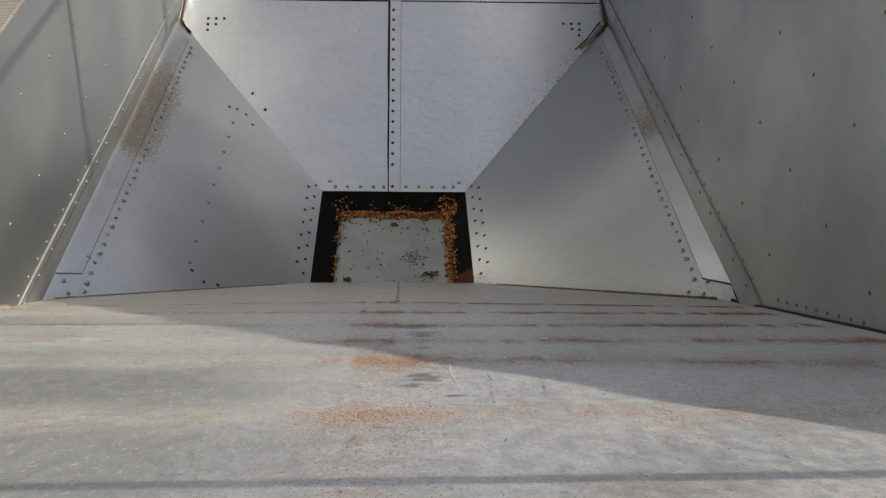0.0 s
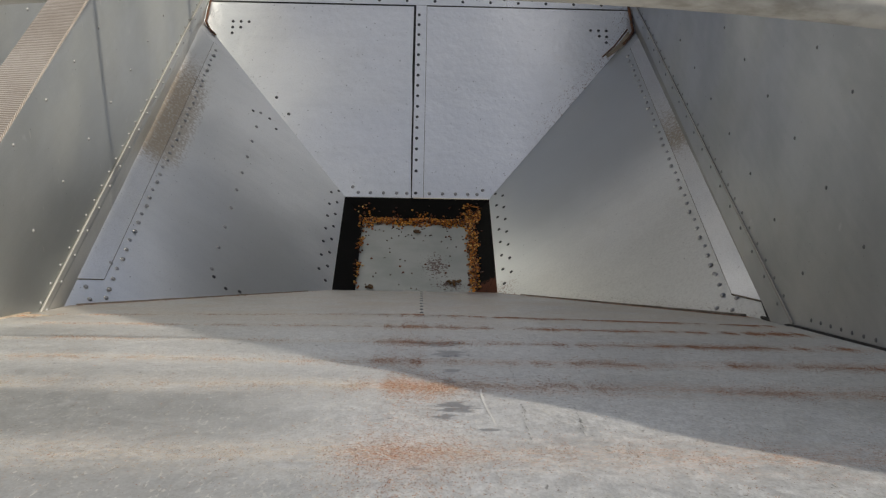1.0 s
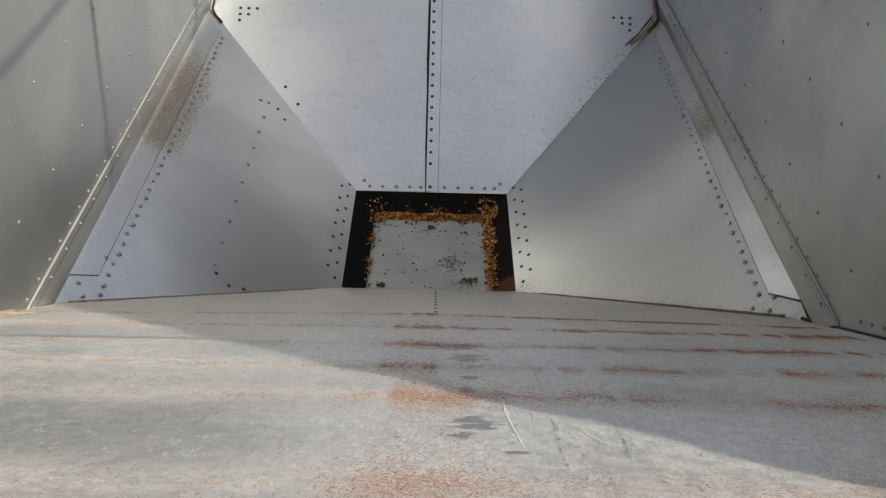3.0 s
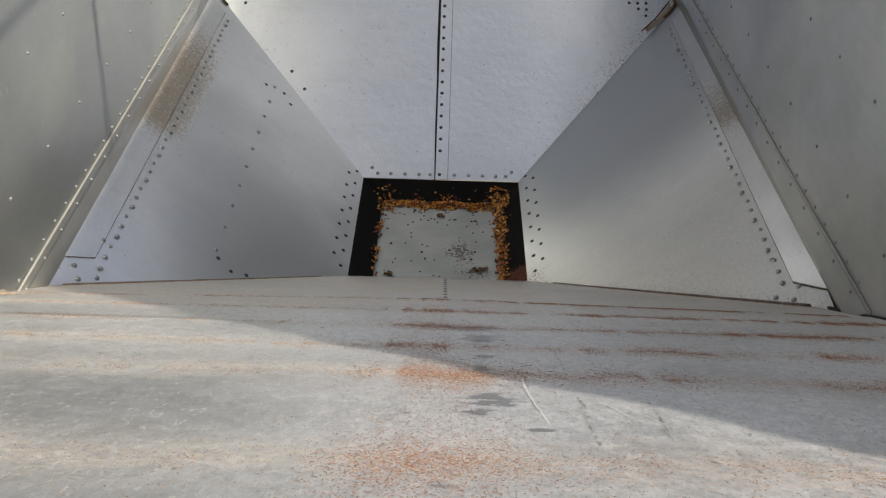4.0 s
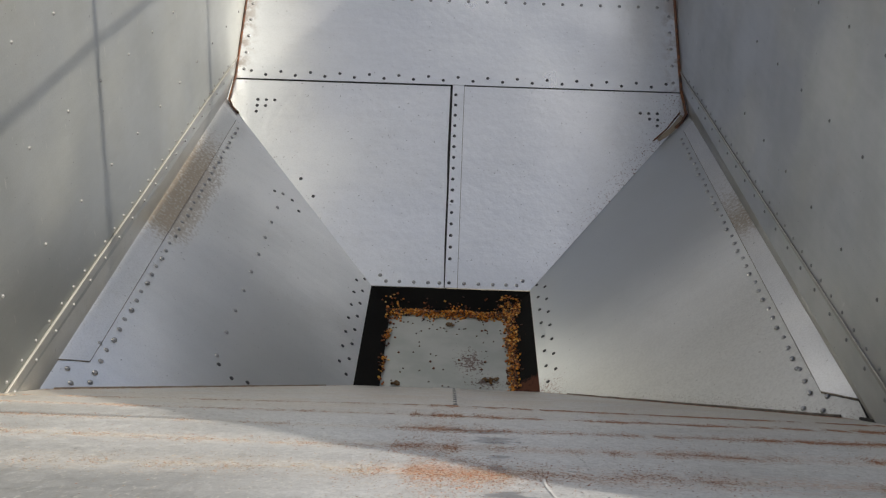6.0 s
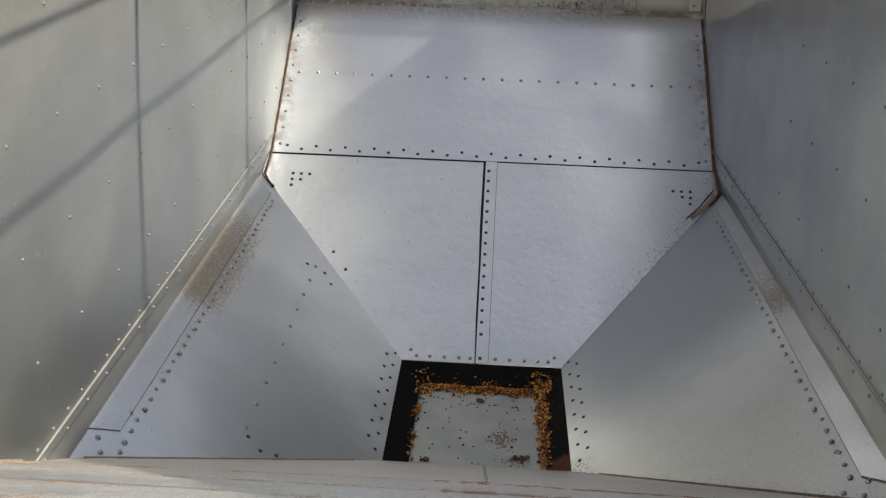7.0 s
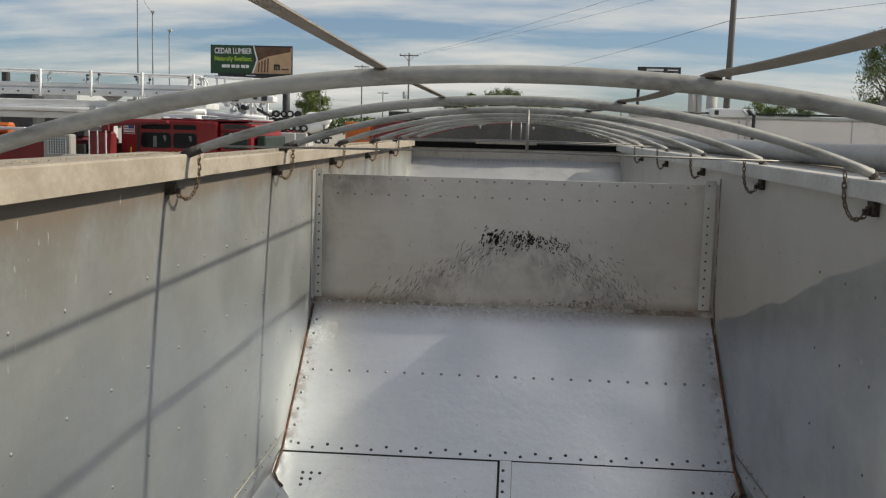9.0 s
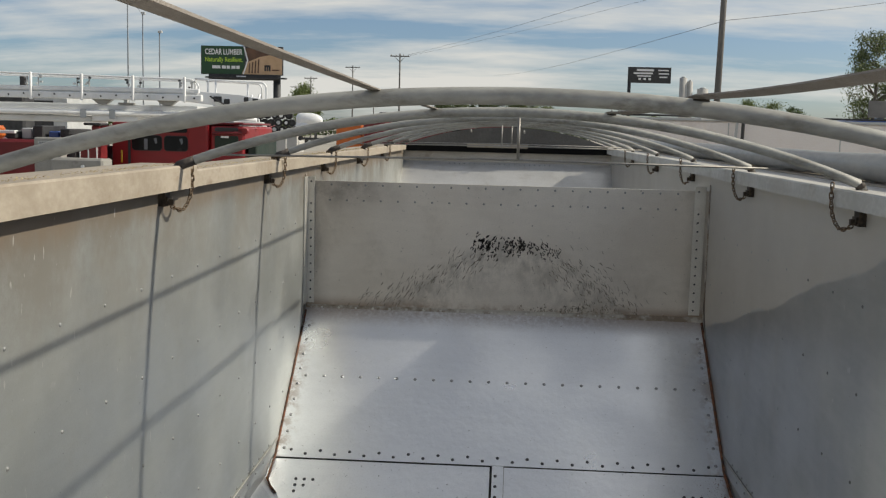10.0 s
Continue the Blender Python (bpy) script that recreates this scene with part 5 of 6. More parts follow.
# ---- the yard ----
bm = bm_new()
g = 2500.0
bm.faces.new([bm.verts.new(p) for p in ((-g, -g, 0), (g, -g, 0), (g, g, 0), (-g, g, 0))])
tagged(new("ground", mesh_of("ground", bm, GROUND)), "pale gravel and concrete truck yard", "ground", kind="structure")

RED = plain("red_paint", (0.22, 0.010, 0.014), (0.30, 0.016, 0.02), 1.5, 0.35, 0.0, 0.03)
DARKRED = plain("dark_red_paint", (0.13, 0.012, 0.016), (0.2, 0.02, 0.022), 1.5, 0.45, 0.0, 0.03)
WHITE = plain("white_paint", (0.82, 0.83, 0.83), (0.89, 0.89, 0.88), 1.5, 0.4, 0.0, 0.05, dirt=(0.70, 0.69, 0.67))
GREY = plain("grey_paint", (0.42, 0.43, 0.43), (0.54, 0.55, 0.55), 1.5, 0.5, 0.0, 0.05)
PALE = plain("pale_boom_paint", (0.62, 0.625, 0.62), (0.74, 0.745, 0.74), 1.5, 0.45, 0.0, 0.05, dirt=(0.52, 0.50, 0.47))
GLASS = plain("dark_window", (0.004, 0.005, 0.006), (0.018, 0.02, 0.022), 1.0, 0.25, 0.0, 0.0)
GLASS.node_tree.nodes["Principled BSDF"].inputs["Specular IOR Level"].default_value = 0.2
RUBBER = plain("tyre_rubber", (0.015, 0.015, 0.015), (0.04, 0.04, 0.04), 6, 0.85)
ORANGE = plain("orange_paint", (0.55, 0.12, 0.02), (0.65, 0.17, 0.03), 2, 0.45)
YELLOW = plain("yellow_paint", (0.60, 0.36, 0.02), (0.70, 0.43, 0.04), 2, 0.45)
BLUE = plain("blue_paint", (0.03, 0.07, 0.22), (0.05, 0.10, 0.30), 2, 0.35)
GREEN = plain("green_print", (0.012, 0.055, 0.022), (0.02, 0.075, 0.03), 1, 0.5)
DARKGREEN = plain("dark_green_paint", (0.006, 0.016, 0.010), (0.012, 0.028, 0.018), 2, 0.5)
DULL = plain("dull_casing", (0.27, 0.26, 0.235), (0.36, 0.345, 0.315), 3, 0.6, 0.0, 0.1, dirt=(0.2, 0.18, 0.15))
LIME = plain("lime_print", (0.42, 0.62, 0.05), (0.46, 0.66, 0.07), 1, 0.5)
TAN = plain("tan_print", (0.50, 0.32, 0.18), (0.62, 0.42, 0.26), 0.9, 0.5)
BROWN = plain("brown_print", (0.07, 0.035, 0.02), (0.16, 0.08, 0.045), 0.9, 0.5)
STEEL = plain("dark_steel", (0.03, 0.03, 0.032), (0.07, 0.07, 0.072), 2, 0.6, 0.3)
PRINT = plain("white_print", (0.78, 0.78, 0.78), (0.84, 0.84, 0.84), 1, 0.5)
POLE_METAL = plain("pole_metal", (0.16, 0.18, 0.20), (0.24, 0.26, 0.28), 3, 0.5, 0.3)
WOOD = plain("pole_wood", (0.11, 0.105, 0.10), (0.20, 0.19, 0.175), 3, 0.85, 0.0, 0.4, (1, 1, 0.1))
WIRE = plain("wire", (0.03, 0.03, 0.03), (0.06, 0.06, 0.06), 3, 0.6)
CONCRETE = plain("silo_concrete", (0.42, 0.41, 0.38), (0.55, 0.53, 0.50), 0.3, 0.85)
SIDING = plain("pinkish_white_panel", (0.74, 0.68, 0.64), (0.83, 0.78, 0.745), 0.8, 0.5, 0.0, 0.05, dirt=(0.56, 0.47, 0.42))


def leaf_material(name, a, b):
    n = Nodes(name)
    info = n.t.nodes.new("ShaderNodeNewGeometry")
    col = n.mix(info.outputs["Random Per Island"], a, b)
    n.bsdf.inputs["Transmission Weight"].default_value = 0.0
    return n.done(col, 0.6)


LEAF = leaf_material("leaf", (0.045, 0.075, 0.018), (0.13, 0.18, 0.05))
LEAF_MID = leaf_material("leaf_mid", (0.06, 0.085, 0.025), (0.19, 0.225, 0.09))
LEAF_PALE = leaf_material("leaf_pale", (0.09, 0.13, 0.03), (0.20, 0.24, 0.07))
BARK = plain("bark", (0.10, 0.085, 0.07), (0.2, 0.17, 0.14), 4, 0.9, 0.0, 0.4, (1, 1, 0.2))


def cyl(bm, a, b, r, n=12, r_end=None):
    return tube(bm, [a, (Vector(a) + Vector(b)) / 2, b], r, n, r_end)


def tree(name, label, at, height, crown, leaves, leaf, mat, seed, low=0.3, sparse=1.0):
    r = random.Random(seed)
    t = thing(name, label, "tree", at)
    bm = bm_new()
    tube(bm, [(0, 0, 0), (r.uniform(-.1, .1), 0, height * 0.35), (r.uniform(-.15, .15), 0, height * 0.8)], height * 0.022, 8, height * 0.006)
    clumps = []
    for k in range(int(16 * sparse) + 6):
        z = height * (low + (0.96 - low) * (k + r.random()) / (int(16 * sparse) + 6))
        f = math.sin(math.pi * min(1, max(0.08, (z / height - low * 0.6) / (1.05 - low * 0.6)))) ** 0.7
        a = r.uniform(0, 6.28)
        d = crown * f * r.uniform(0.25, 0.95)
        p = Vector((math.cos(a) * d, math.sin(a) * d, z))
        clumps.append((p, crown * r.uniform(0.22, 0.42)))
        q = Vector((0, 0, max(height * 0.15, z - d * 0.8)))
        tube(bm, [q, (p + q) / 2 + Vector((0, 0, -0.05 * d)), p], height * 0.007, 5, height * 0.002)
    part("trunk", bm, BARK, t)
    verts, faces = [], []
    for p, s in clumps:
        for k in range(leaves // len(clumps)):
            v = Vector((r.gauss(0, 1), r.gauss(0, 1), r.gauss(0, 0.8))) * s * 0.55
            c = p + v
            e = Euler((r.uniform(0, 6), r.uniform(0, 6), r.uniform(0, 6))).to_matrix()
            L = leaf * r.uniform(0.6, 1.3)
            i = len(verts)
            verts += [c + e @ Vector(w) for w in ((-L, 0, 0), (0, -L * 0.5, 0.1 * L), (L, 0, 0), (0, L * 0.5, 0.1 * L))]
            faces.append((i, i + 1, i + 2, i + 3))
    me = bpy.data.meshes.new("crown")
    me.from_pydata(verts, [], faces)
    me.materials.append(mat)
    part("crown", me, mat, t)
    return t


def wheel(parent, p, r, w):
    x, y, z = p
    ty = part("wheel", cyl(bm_new(), (x, y - w, z), (x, y + w, z), r, 20), RUBBER, parent)
    part("rim", cyl(bm_new(), (x, y - w - 0.01, z), (x, y - w + 0.02, z), r * 0.55, 14), GREY, ty)


def flat_box(x0, x1, z0, z1, y, d=0.02):
    """A thin panel facing the viewer's side (-y)."""
    return box(bm_new(), x0, x1, y - d, y, z0, z1)


def rounded_panel(x0, x1, z0, z1, y, r, d=0.02):
    """A thin panel facing -y with rounded corners."""
    pts = []
    for cx, cz, a0 in ((x1 - r, z1 - r, 0.0), (x0 + r, z1 - r, 0.5), (x0 + r, z0 + r, 1.0), (x1 - r, z0 + r, 1.5)):
        pts += [(cx + r * math.cos(math.pi * (a0 + q / 8)), y - d, cz + r * math.sin(math.pi * (a0 + q / 8))) for q in range(5)]
    return quad_prism(bm_new(), pts, (0, d, 0))


# red crew-cab fire engine, side on
eng = thing("fire_engine", "red fire engine with dark windows and a flag panel", "fire engine", (-6.41, 20, 0))
body = part("cab", bevel(box(bm_new(), -1.31, 0.62, 0, 2.4, 0.55, 2.985), 0.05, 2), RED, eng)
rear = part("rear_body", bevel(box(bm_new(), 0.64, 1.32, 0.02, 2.4, 0.55, 2.95), 0.04), RED, eng)
part("roof_rim", bevel(box(bm_new(), -1.25, 1.3, 0.05, 2.35, 2.98, 3.02), 0.015), DARKRED, eng)
for x0, x1 in ((-0.89, -0.31), (-0.25, 0.20)):
    d = part("door", flat_box(x0 - 0.03, x1 + 0.03, 1.0, 2.95, -0.001, 0.012), RED, body)
    part("upper_window", rounded_panel(x0, x1, 2.80, 2.895, -0.014, 0.035), GLASS, d)
    part("window", rounded_panel(x0, x1, 2.45, 2.728, -0.014, 0.06), GLASS, d)
    part("window_rim", rounded_panel(x0 - 0.014, x1 + 0.014, 2.436, 2.742, -0.0125, 0.07, 0.004), STEEL, d)
    if x0 < -0.5:
        part("seat_back", bevel(flat_box(x0 + 0.24, x0 + 0.31, 2.46, 2.67, -0.035, 0.004), 0.0015), POLE_METAL, d)
    # flat pale patch on the glass, painted for the light seen in it
    part("window_glint", quad_prism(bm_new(), [(x1 - 0.15, -0.036, 2.68), (x1 - 0.09, -0.036, 2.69), (x1 - 0.08, -0.036, 2.60), (x1 - 0.11, -0.036, 2.57)], (0, 0.002, 0)), POLE_METAL, d, "pale glint painted on the glass, like a view through the far window")
for z0, z1, mat_ in ((2.845, 2.925, STEEL), (2.45, 2.76, DARKGREEN)):
    part("window", rounded_panel(0.74, 1.20, z0, z1, 0.018, 0.03), mat_, rear)
part("bumper_beam", cyl(bm_new(), (0.70, -0.03, 2.80), (1.36, -0.03, 2.83), 0.028, 8), DARKRED, rear)
part("pump_head", cyl(bm_new(), (1.34, -0.06, 2.86), (1.34, 0.1, 2.86), 0.06, 12), RED, rear)
part("white_tag", flat_box(0.86, 1.02, 2.72, 2.76, 0.0, 0.006), PRINT, rear)
ernd = random.Random(3)
for k in range(16):
    x = -0.85 + 0.13 * k
    part("roof_gear", bevel(box(bm_new(), x, x + ernd.uniform(0.06, 0.16), 0.06, 0.4, 2.99, 3.015 + ernd.uniform(0.0, 0.035)), 0.006), ernd.choice((STEEL, STEEL, DARKRED, GREY)), eng)
part("grab_handle", cyl(bm_new(), (-1.09, -0.05, 2.20), (-1.09, -0.05, 2.44), 0.018, 8), YELLOW, eng)
part("corner_post", flat_box(-0.98, -0.93, 0.6, 2.95, -0.002, 0.012), STEEL, body)
part("front_gap", flat_box(-1.36, -1.32, 0.6, 2.9, 0.3, 0.1), STEEL, body)
flag = part("flag_panel", flat_box(-1.25, -1.03, 2.70, 2.89, -0.002, 0.008), PRINT, body, "small flag panel")
for k in range(4):
    part("stripe", flat_box(-1.24, -1.04, 2.712 + 0.05 * k, 2.730 + 0.05 * k, -0.011, 0.004), RED, flag)
part("canton", flat_box(-1.15, -1.04, 2.80, 2.88, -0.013, 0.004), BLUE, flag)
# dark block added in place of the dark window opening at this end
part("green_box", bevel(box(bm_new(), 1.36, 1.55, 0.1, 1.8, 0.6, 2.72), 0.03), DARKGREEN, eng, "dark green block added for the dark opening at the end")
for x in (-0.9, 1.0):
    wheel(eng, (x, 0.1, 0.52), 0.52, 0.15)
    wheel(eng, (x, 2.2, 0.52), 0.52, 0.15)

# dark red lorry body, with a pale cooling unit before it
lorry = thing("red_lorry", "dark red lorry body with thin upright pipes", "lorry", (-9.65, 18.6, 0))
part("body", bevel(box(bm_new(), -2.4, 1.55, 0, 2.3, 0.6, 2.62), 0.05), DARKRED, lorry)
part("front_box", bevel(box(bm_new(), 1.72, 2.10, 0.3, 0.8, 0.6, 2.74), 0.05), DARKRED, lorry)
for x in (1.80, 1.96, 2.12):
    part("pipe", cyl(bm_new(), (x, 0.2, 0.9), (x, 0.2, 2.76), 0.014, 8), GREY, lorry)
part("dark_gap", box(bm_new(), 1.56, 1.71, 0.2, 2.0, 0.6, 2.5), STEEL, lorry)
part("crane_post", bevel(box(bm_new(), 1.96, 2.12, 0.35, 0.6, 2.735, 2.905), 0.02), DARKRED, lorry)
part("crane_cap", bevel(box(bm_new(), 1.83, 2.17, 0.3, 0.65, 2.905, 2.955), 0.015), STEEL, lorry, "dark flat cap of the crane post")
part("crane_arm", bevel(quad_prism(bm_new(), [(2.12, 0.4, 2.84), (3.2, 0.4, 2.92), (3.2, 0.4, 2.97), (2.12, 0.4, 2.90)], (0, 0.15, 0)), 0.01), DARKRED, lorry)
part("top_box", bevel(box(bm_new(), -2.3, 0.10, 0.6, 0.85, 2.625, 2.86), 0.05), ORANGE, lorry, "orange box on the roof")
part("white_bar", bevel(box(bm_new(), -2.3, 0.5, 0.35, 0.5, 2.72, 2.78), 0.01), WHITE, lorry)
for k in range(5):
    part("roof_gear", bevel(box(bm_new(), 0.3 + 0.26 * k, 0.5 + 0.26 * k, 0.4 + 0.1 * (k % 2), 1.4, 2.625, 2.78 + 0.05 * (k % 3)), 0.02), (STEEL, GREY, STEEL, BLUE, STEEL)[k], lorry)
for x in (-1.5, 1.0):
    wheel(lorry, (x, 0.05, 0.5), 0.5, 0.15)
    wheel(lorry, (x, 2.1, 0.5), 0.5, 0.15)
unit = thing("cooling_unit", "pale cooling unit with a square grille", "cooling unit", (-7.17, 16.0, 0))
part("casing", bevel(box(bm_new(), -0.22, 0.22, 0, 0.22, 0.0, 2.715), 0.02), DULL, unit)
part("grille_back", flat_box(-0.14, 0.16, 2.40, 2.66, -0.001, 0.006), STEEL, unit)
for k in range(8):
    part("bar", flat_box(-0.14 + 0.04 * k, -0.126 + 0.04 * k, 2.40, 2.66, -0.008, 0.012), GREY, unit)
for k in range(7):
    part("bar", flat_box(-0.14, 0.16, 2.405 + 0.04 * k, 2.418 + 0.04 * k, -0.010, 0.012), GREY, unit)
tank = thing("grey_tank", "grey steel tool chest with a round knob", "tool chest", (-6.1, 15.4, 0))
part("chest", bevel(box(bm_new(), -0.75, 0.05, 0, 0.4, 0, 2.42), 0.03), DULL, tank)
part("knob", cyl(bm_new(), (-0.25, -0.03, 2.30), (-0.25, 0.0, 2.30), 0.025, 10), PRINT, tank)
# pale industrial hall and tanks far behind the ladder
hall = thing("industrial_hall", "pale grey industrial hall with dark openings", "building", (-60, 115, 0))
part("wall", box(bm_new(), -30, 9.6, 0, 12, 0, 6.2), GREY, hall)
part("roof", box(bm_new(), -30.3, 9.9, -0.4, 12.4, 6.2, 6.6), GREY, hall)
for k in range(8):
    part("opening", flat_box(-28 + 4.8 * k, -25.6 + 4.8 * k, 1.0, 5.2, -0.002, 0.05), STEEL, hall)
mach = thing("dark_machine", "dark loader machine with raised arms far off", "machine", (-42.5, 85, 0))
part("body", bevel(box(bm_new(), -1.6, 1.6, 0, 2, 0.0, 5.0), 0.2), STEEL, mach)
for x, h in ((-1.4, 6.9), (1.1, 6.7)):
    part("arm", bevel(box(bm_new(), x, x + 0.55, 0.2, 0.8, 5.0, h), 0.1), STEEL, mach)
part("crossbar", box(bm_new(), -1.2, 1.4, 0.3, 0.5, 5.5, 5.75), STEEL, mach)

# white aerial ladder lying over the lorries, on its own truck
lad = thing("aerial_ladder", "long white aerial ladder with handrail, lowered over its truck", "ladder truck", (0, 17, 0))
lrnd = random.Random(8)


def rail_loop(x, y, z0, z1, r=0.10):
    """The rounded end of a handrail."""
    return [(x - r * 1.2, y, z1), (x - r, y, z1)] + [(x - r + r * math.sin(a), y, z1 - r + r * math.cos(a)) for a in (0.35, 0.7, 1.05, 1.4)] + [(x, y, z1 - r * 1.2), (x, y, z0)]


part("handrail", tube(bm_new(), [(-14, 0, 3.82), (-8.58, 0, 3.752), (-6.85, 0, 3.724)] + rail_loop(-5.12, 0, 3.46, 3.697), 0.018, 8), WHITE, lad)
part("handrail", tube(bm_new(), [(-14, 0.5, 3.79), (-8.6, 0.5, 3.735)] + rail_loop(-5.22, 0.5, 3.46, 3.690), 0.014, 8), WHITE, lad)
part("top_chord", bevel(box(bm_new(), -14, -5.05, -0.04, 0.03, 3.475, 3.548), 0.012), WHITE, lad)
part("chord_gap", box(bm_new(), -14, -5.08, -0.01, 0.02, 3.44, 3.48), PALE, lad)
part("lower_chord", bevel(box(bm_new(), -14, -5.0, -0.07, 0.03, 3.345, 3.452), 0.012), WHITE, lad)
for k in range(10):
    x = -5.28 - 0.86 * k
    part("stanchion", bevel(box(bm_new(), x - 0.019, x + 0.019, -0.10, -0.045, 3.32, 3.735 + 0.011 * k), 0.008), WHITE, lad)
    for side in (-1, 1):           # fittings beside each stanchion
        for q in range(3):
            fx, fz = x + side * lrnd.uniform(0.05, 0.16), 3.55 + 0.05 * q + lrnd.uniform(0, 0.03)
            part("fitting", bevel(box(bm_new(), fx - lrnd.uniform(0.012, 0.03), fx + 0.015, -0.03, 0.02, fz, fz + lrnd.uniform(0.02, 0.045)), 0.004), lrnd.choice((GREY, GREY, WHITE, STEEL)), lad)
        part("fitting", cyl(bm_new(), (x + side * 0.10, 0.0, 3.54), (x + side * 0.10, 0.0, 3.68), 0.013, 6), GREY, lad)
for x in (-5.6, -6.69, -9.6):
    part("bracket", quad_prism(bm_new(), [(x - 0.17, 0, 3.345), (x + 0.17, 0, 3.345), (x + 0.07, 0, 3.272), (x - 0.07, 0, 3.272)], (0, 0.1, 0)), DULL, lad)
part("bracket_plate", box(bm_new(), -6.42, -6.16, 0.0, 0.1, 3.272, 3.30), DULL, lad)
part("bracket_post", box(bm_new(), -6.33, -6.27, 0.02, 0.08, 3.29, 3.345), GREY, lad)
for k in range(34):
    part("bolt", cyl(bm_new(), (-5.12 - 0.26 * k, -0.078, 3.395 + 0.02 * (k % 2)), (-5.12 - 0.26 * k, -0.068, 3.395 + 0.02 * (k % 2)), 0.016, 6), STEEL, lad)
part("main_boom", bevel(box(bm_new(), -14, -5.1, 0.05, 0.8, 3.165, 3.272), 0.03, 2), PALE, lad)
part("boom_pipe", cyl(bm_new(), (-14, 0.0, 3.118), (-5.1, 0.0, 3.126), 0.047, 12), WHITE, lad)
part("boom_under", bevel(box(bm_new(), -14, -6.9, 0.08, 0.75, 2.962, 3.072), 0.02), PALE, lad)
part("boom_sleeve", bevel(box(bm_new(), -6.88, -6.1, 0.02, 0.75, 2.985, 3.085), 0.03, 2), WHITE, lad)
for x, z in ((-6.99, 3.12), (-6.5, 3.115)):
    part("clamp", bevel(box(bm_new(), x - 0.05, x + 0.05, -0.07, -0.03, z - 0.09, z + 0.06), 0.01), GREY, lad)
part("far_handrail", tube(bm_new(), [(-5.5, 1.2, 3.763), (-5.0, 1.2, 3.742)] + rail_loop(-4.23, 1.2, 3.40, 3.722), 0.019, 8), WHITE, lad)
part("far_handrail", tube(bm_new(), [(-5.4, 1.5, 3.745), (-5.0, 1.5, 3.735)] + rail_loop(-4.38, 1.5, 3.40, 3.715), 0.016, 8), WHITE, lad)
for x in (-5.27, -5.13, -4.56):
    part("stanchion", cyl(bm_new(), (x, 1.2, 3.42), (x, 1.2, 3.735), 0.018, 8), WHITE, lad)
part("ladder_tip", bevel(quad_prism(bm_new(), [(-5.6, 0.95, 3.36), (-5.6, 0.95, 3.56), (-4.62, 0.95, 3.49), (-4.2, 0.95, 3.43), (-4.2, 0.95, 3.33), (-5.0, 0.95, 3.30)], (0, 0.3, 0)), 0.015), WHITE, lad)
for x, z, w in ((-5.02, 3.42, 0.07), (-4.86, 3.38, 0.05), (-4.52, 3.42, 0.04), (-4.36, 3.40, 0.05)):
    part("slot", bevel(box(bm_new(), x - w, x + w, 0.93, 0.948, z - 0.05, z + 0.04), 0.006), STEEL, lad)
part("strut", cyl(bm_new(), (-5.15, 0.92, 3.46), (-4.9, 0.92, 3.33), 0.014, 6), STEEL, lad)
part("truck_bed", bevel(box(bm_new(), -14, -9.6, 0.2, 2.0, 0.6, 2.2), 0.05), RED, lad)
part("boom_rest", box(bm_new(), -12.5, -12.2, 0.3, 0.7, 2.2, 3.0), STEEL, lad)
for x in (-13.3, -10.4):
    wheel(lad, (x, 0.25, 0.5), 0.5, 0.15)
    wheel(lad, (x, 1.8, 0.5), 0.5, 0.15)

# white pump machine beyond
pump = thing("concrete_pump", "white concrete pump with folded pipes and hoses", "pump truck", (-6.6, 25, 0))
part("deck", bevel(box(bm_new(), -2.2, 0.25, 0, 2.2, 0.7, 2.95), 0.08), WHITE, pump)
part("roof", bevel(box(bm_new(), -2.15, -1.2, 0.1, 2.0, 2.95, 3.18), 0.1, 3), WHITE, pump, "rounded white cab roof")
prnd = random.Random(4)
part("boom_pipe", cyl(bm_new(), (-1.3, -0.15, 3.20), (0.55, -0.15, 3.10), 0.055, 10), WHITE, pump)
part("boom_pipe", cyl(bm_new(), (-1.0, -0.2, 3.08), (0.75, -0.2, 3.02), 0.04, 10), GREY, pump)
for k in range(44):
    x, z = prnd.uniform(-0.55, 0.58), prnd.uniform(3.02, 3.66 - 0.12 * prnd.random())
    if k % 3 == 0:
        part("valve", cyl(bm_new(), (x, prnd.uniform(-0.2, 0.1), z), (x, prnd.uniform(0.15, 0.3), z), prnd.uniform(0.03, 0.075), 10), prnd.choice((WHITE, GREY, STEEL)), pump)
    else:
        a_, l_ = prnd.uniform(-0.5, 0.5) if k % 2 else prnd.uniform(1.1, 1.9), prnd.uniform(0.06, 0.2)
        part("pipe", cyl(bm_new(), (x - l_ * math.cos(a_), prnd.uniform(-0.1, 0.2), z - l_ * math.sin(a_)), (x + l_ * math.cos(a_), prnd.uniform(-0.1, 0.2), z + l_ * math.sin(a_)), prnd.uniform(0.012, 0.04), 7), prnd.choice((WHITE, WHITE, GREY, STEEL)), pump)
for x in (-0.4, 0.05, 0.45):
    part("post", box(bm_new(), x, x + 0.05, 0.3, 0.36, 2.9, 3.6), WHITE, pump)
part("platform", box(bm_new(), -0.6, 0.65, 0.05, 0.5, 2.95, 3.0), GREY, pump)
for x in (-1.6, -0.4, 1.0):
    wheel(pump, (x, 0.1, 0.5), 0.5, 0.15)
    wheel(pump, (x, 2.0, 0.5), 0.5, 0.15)


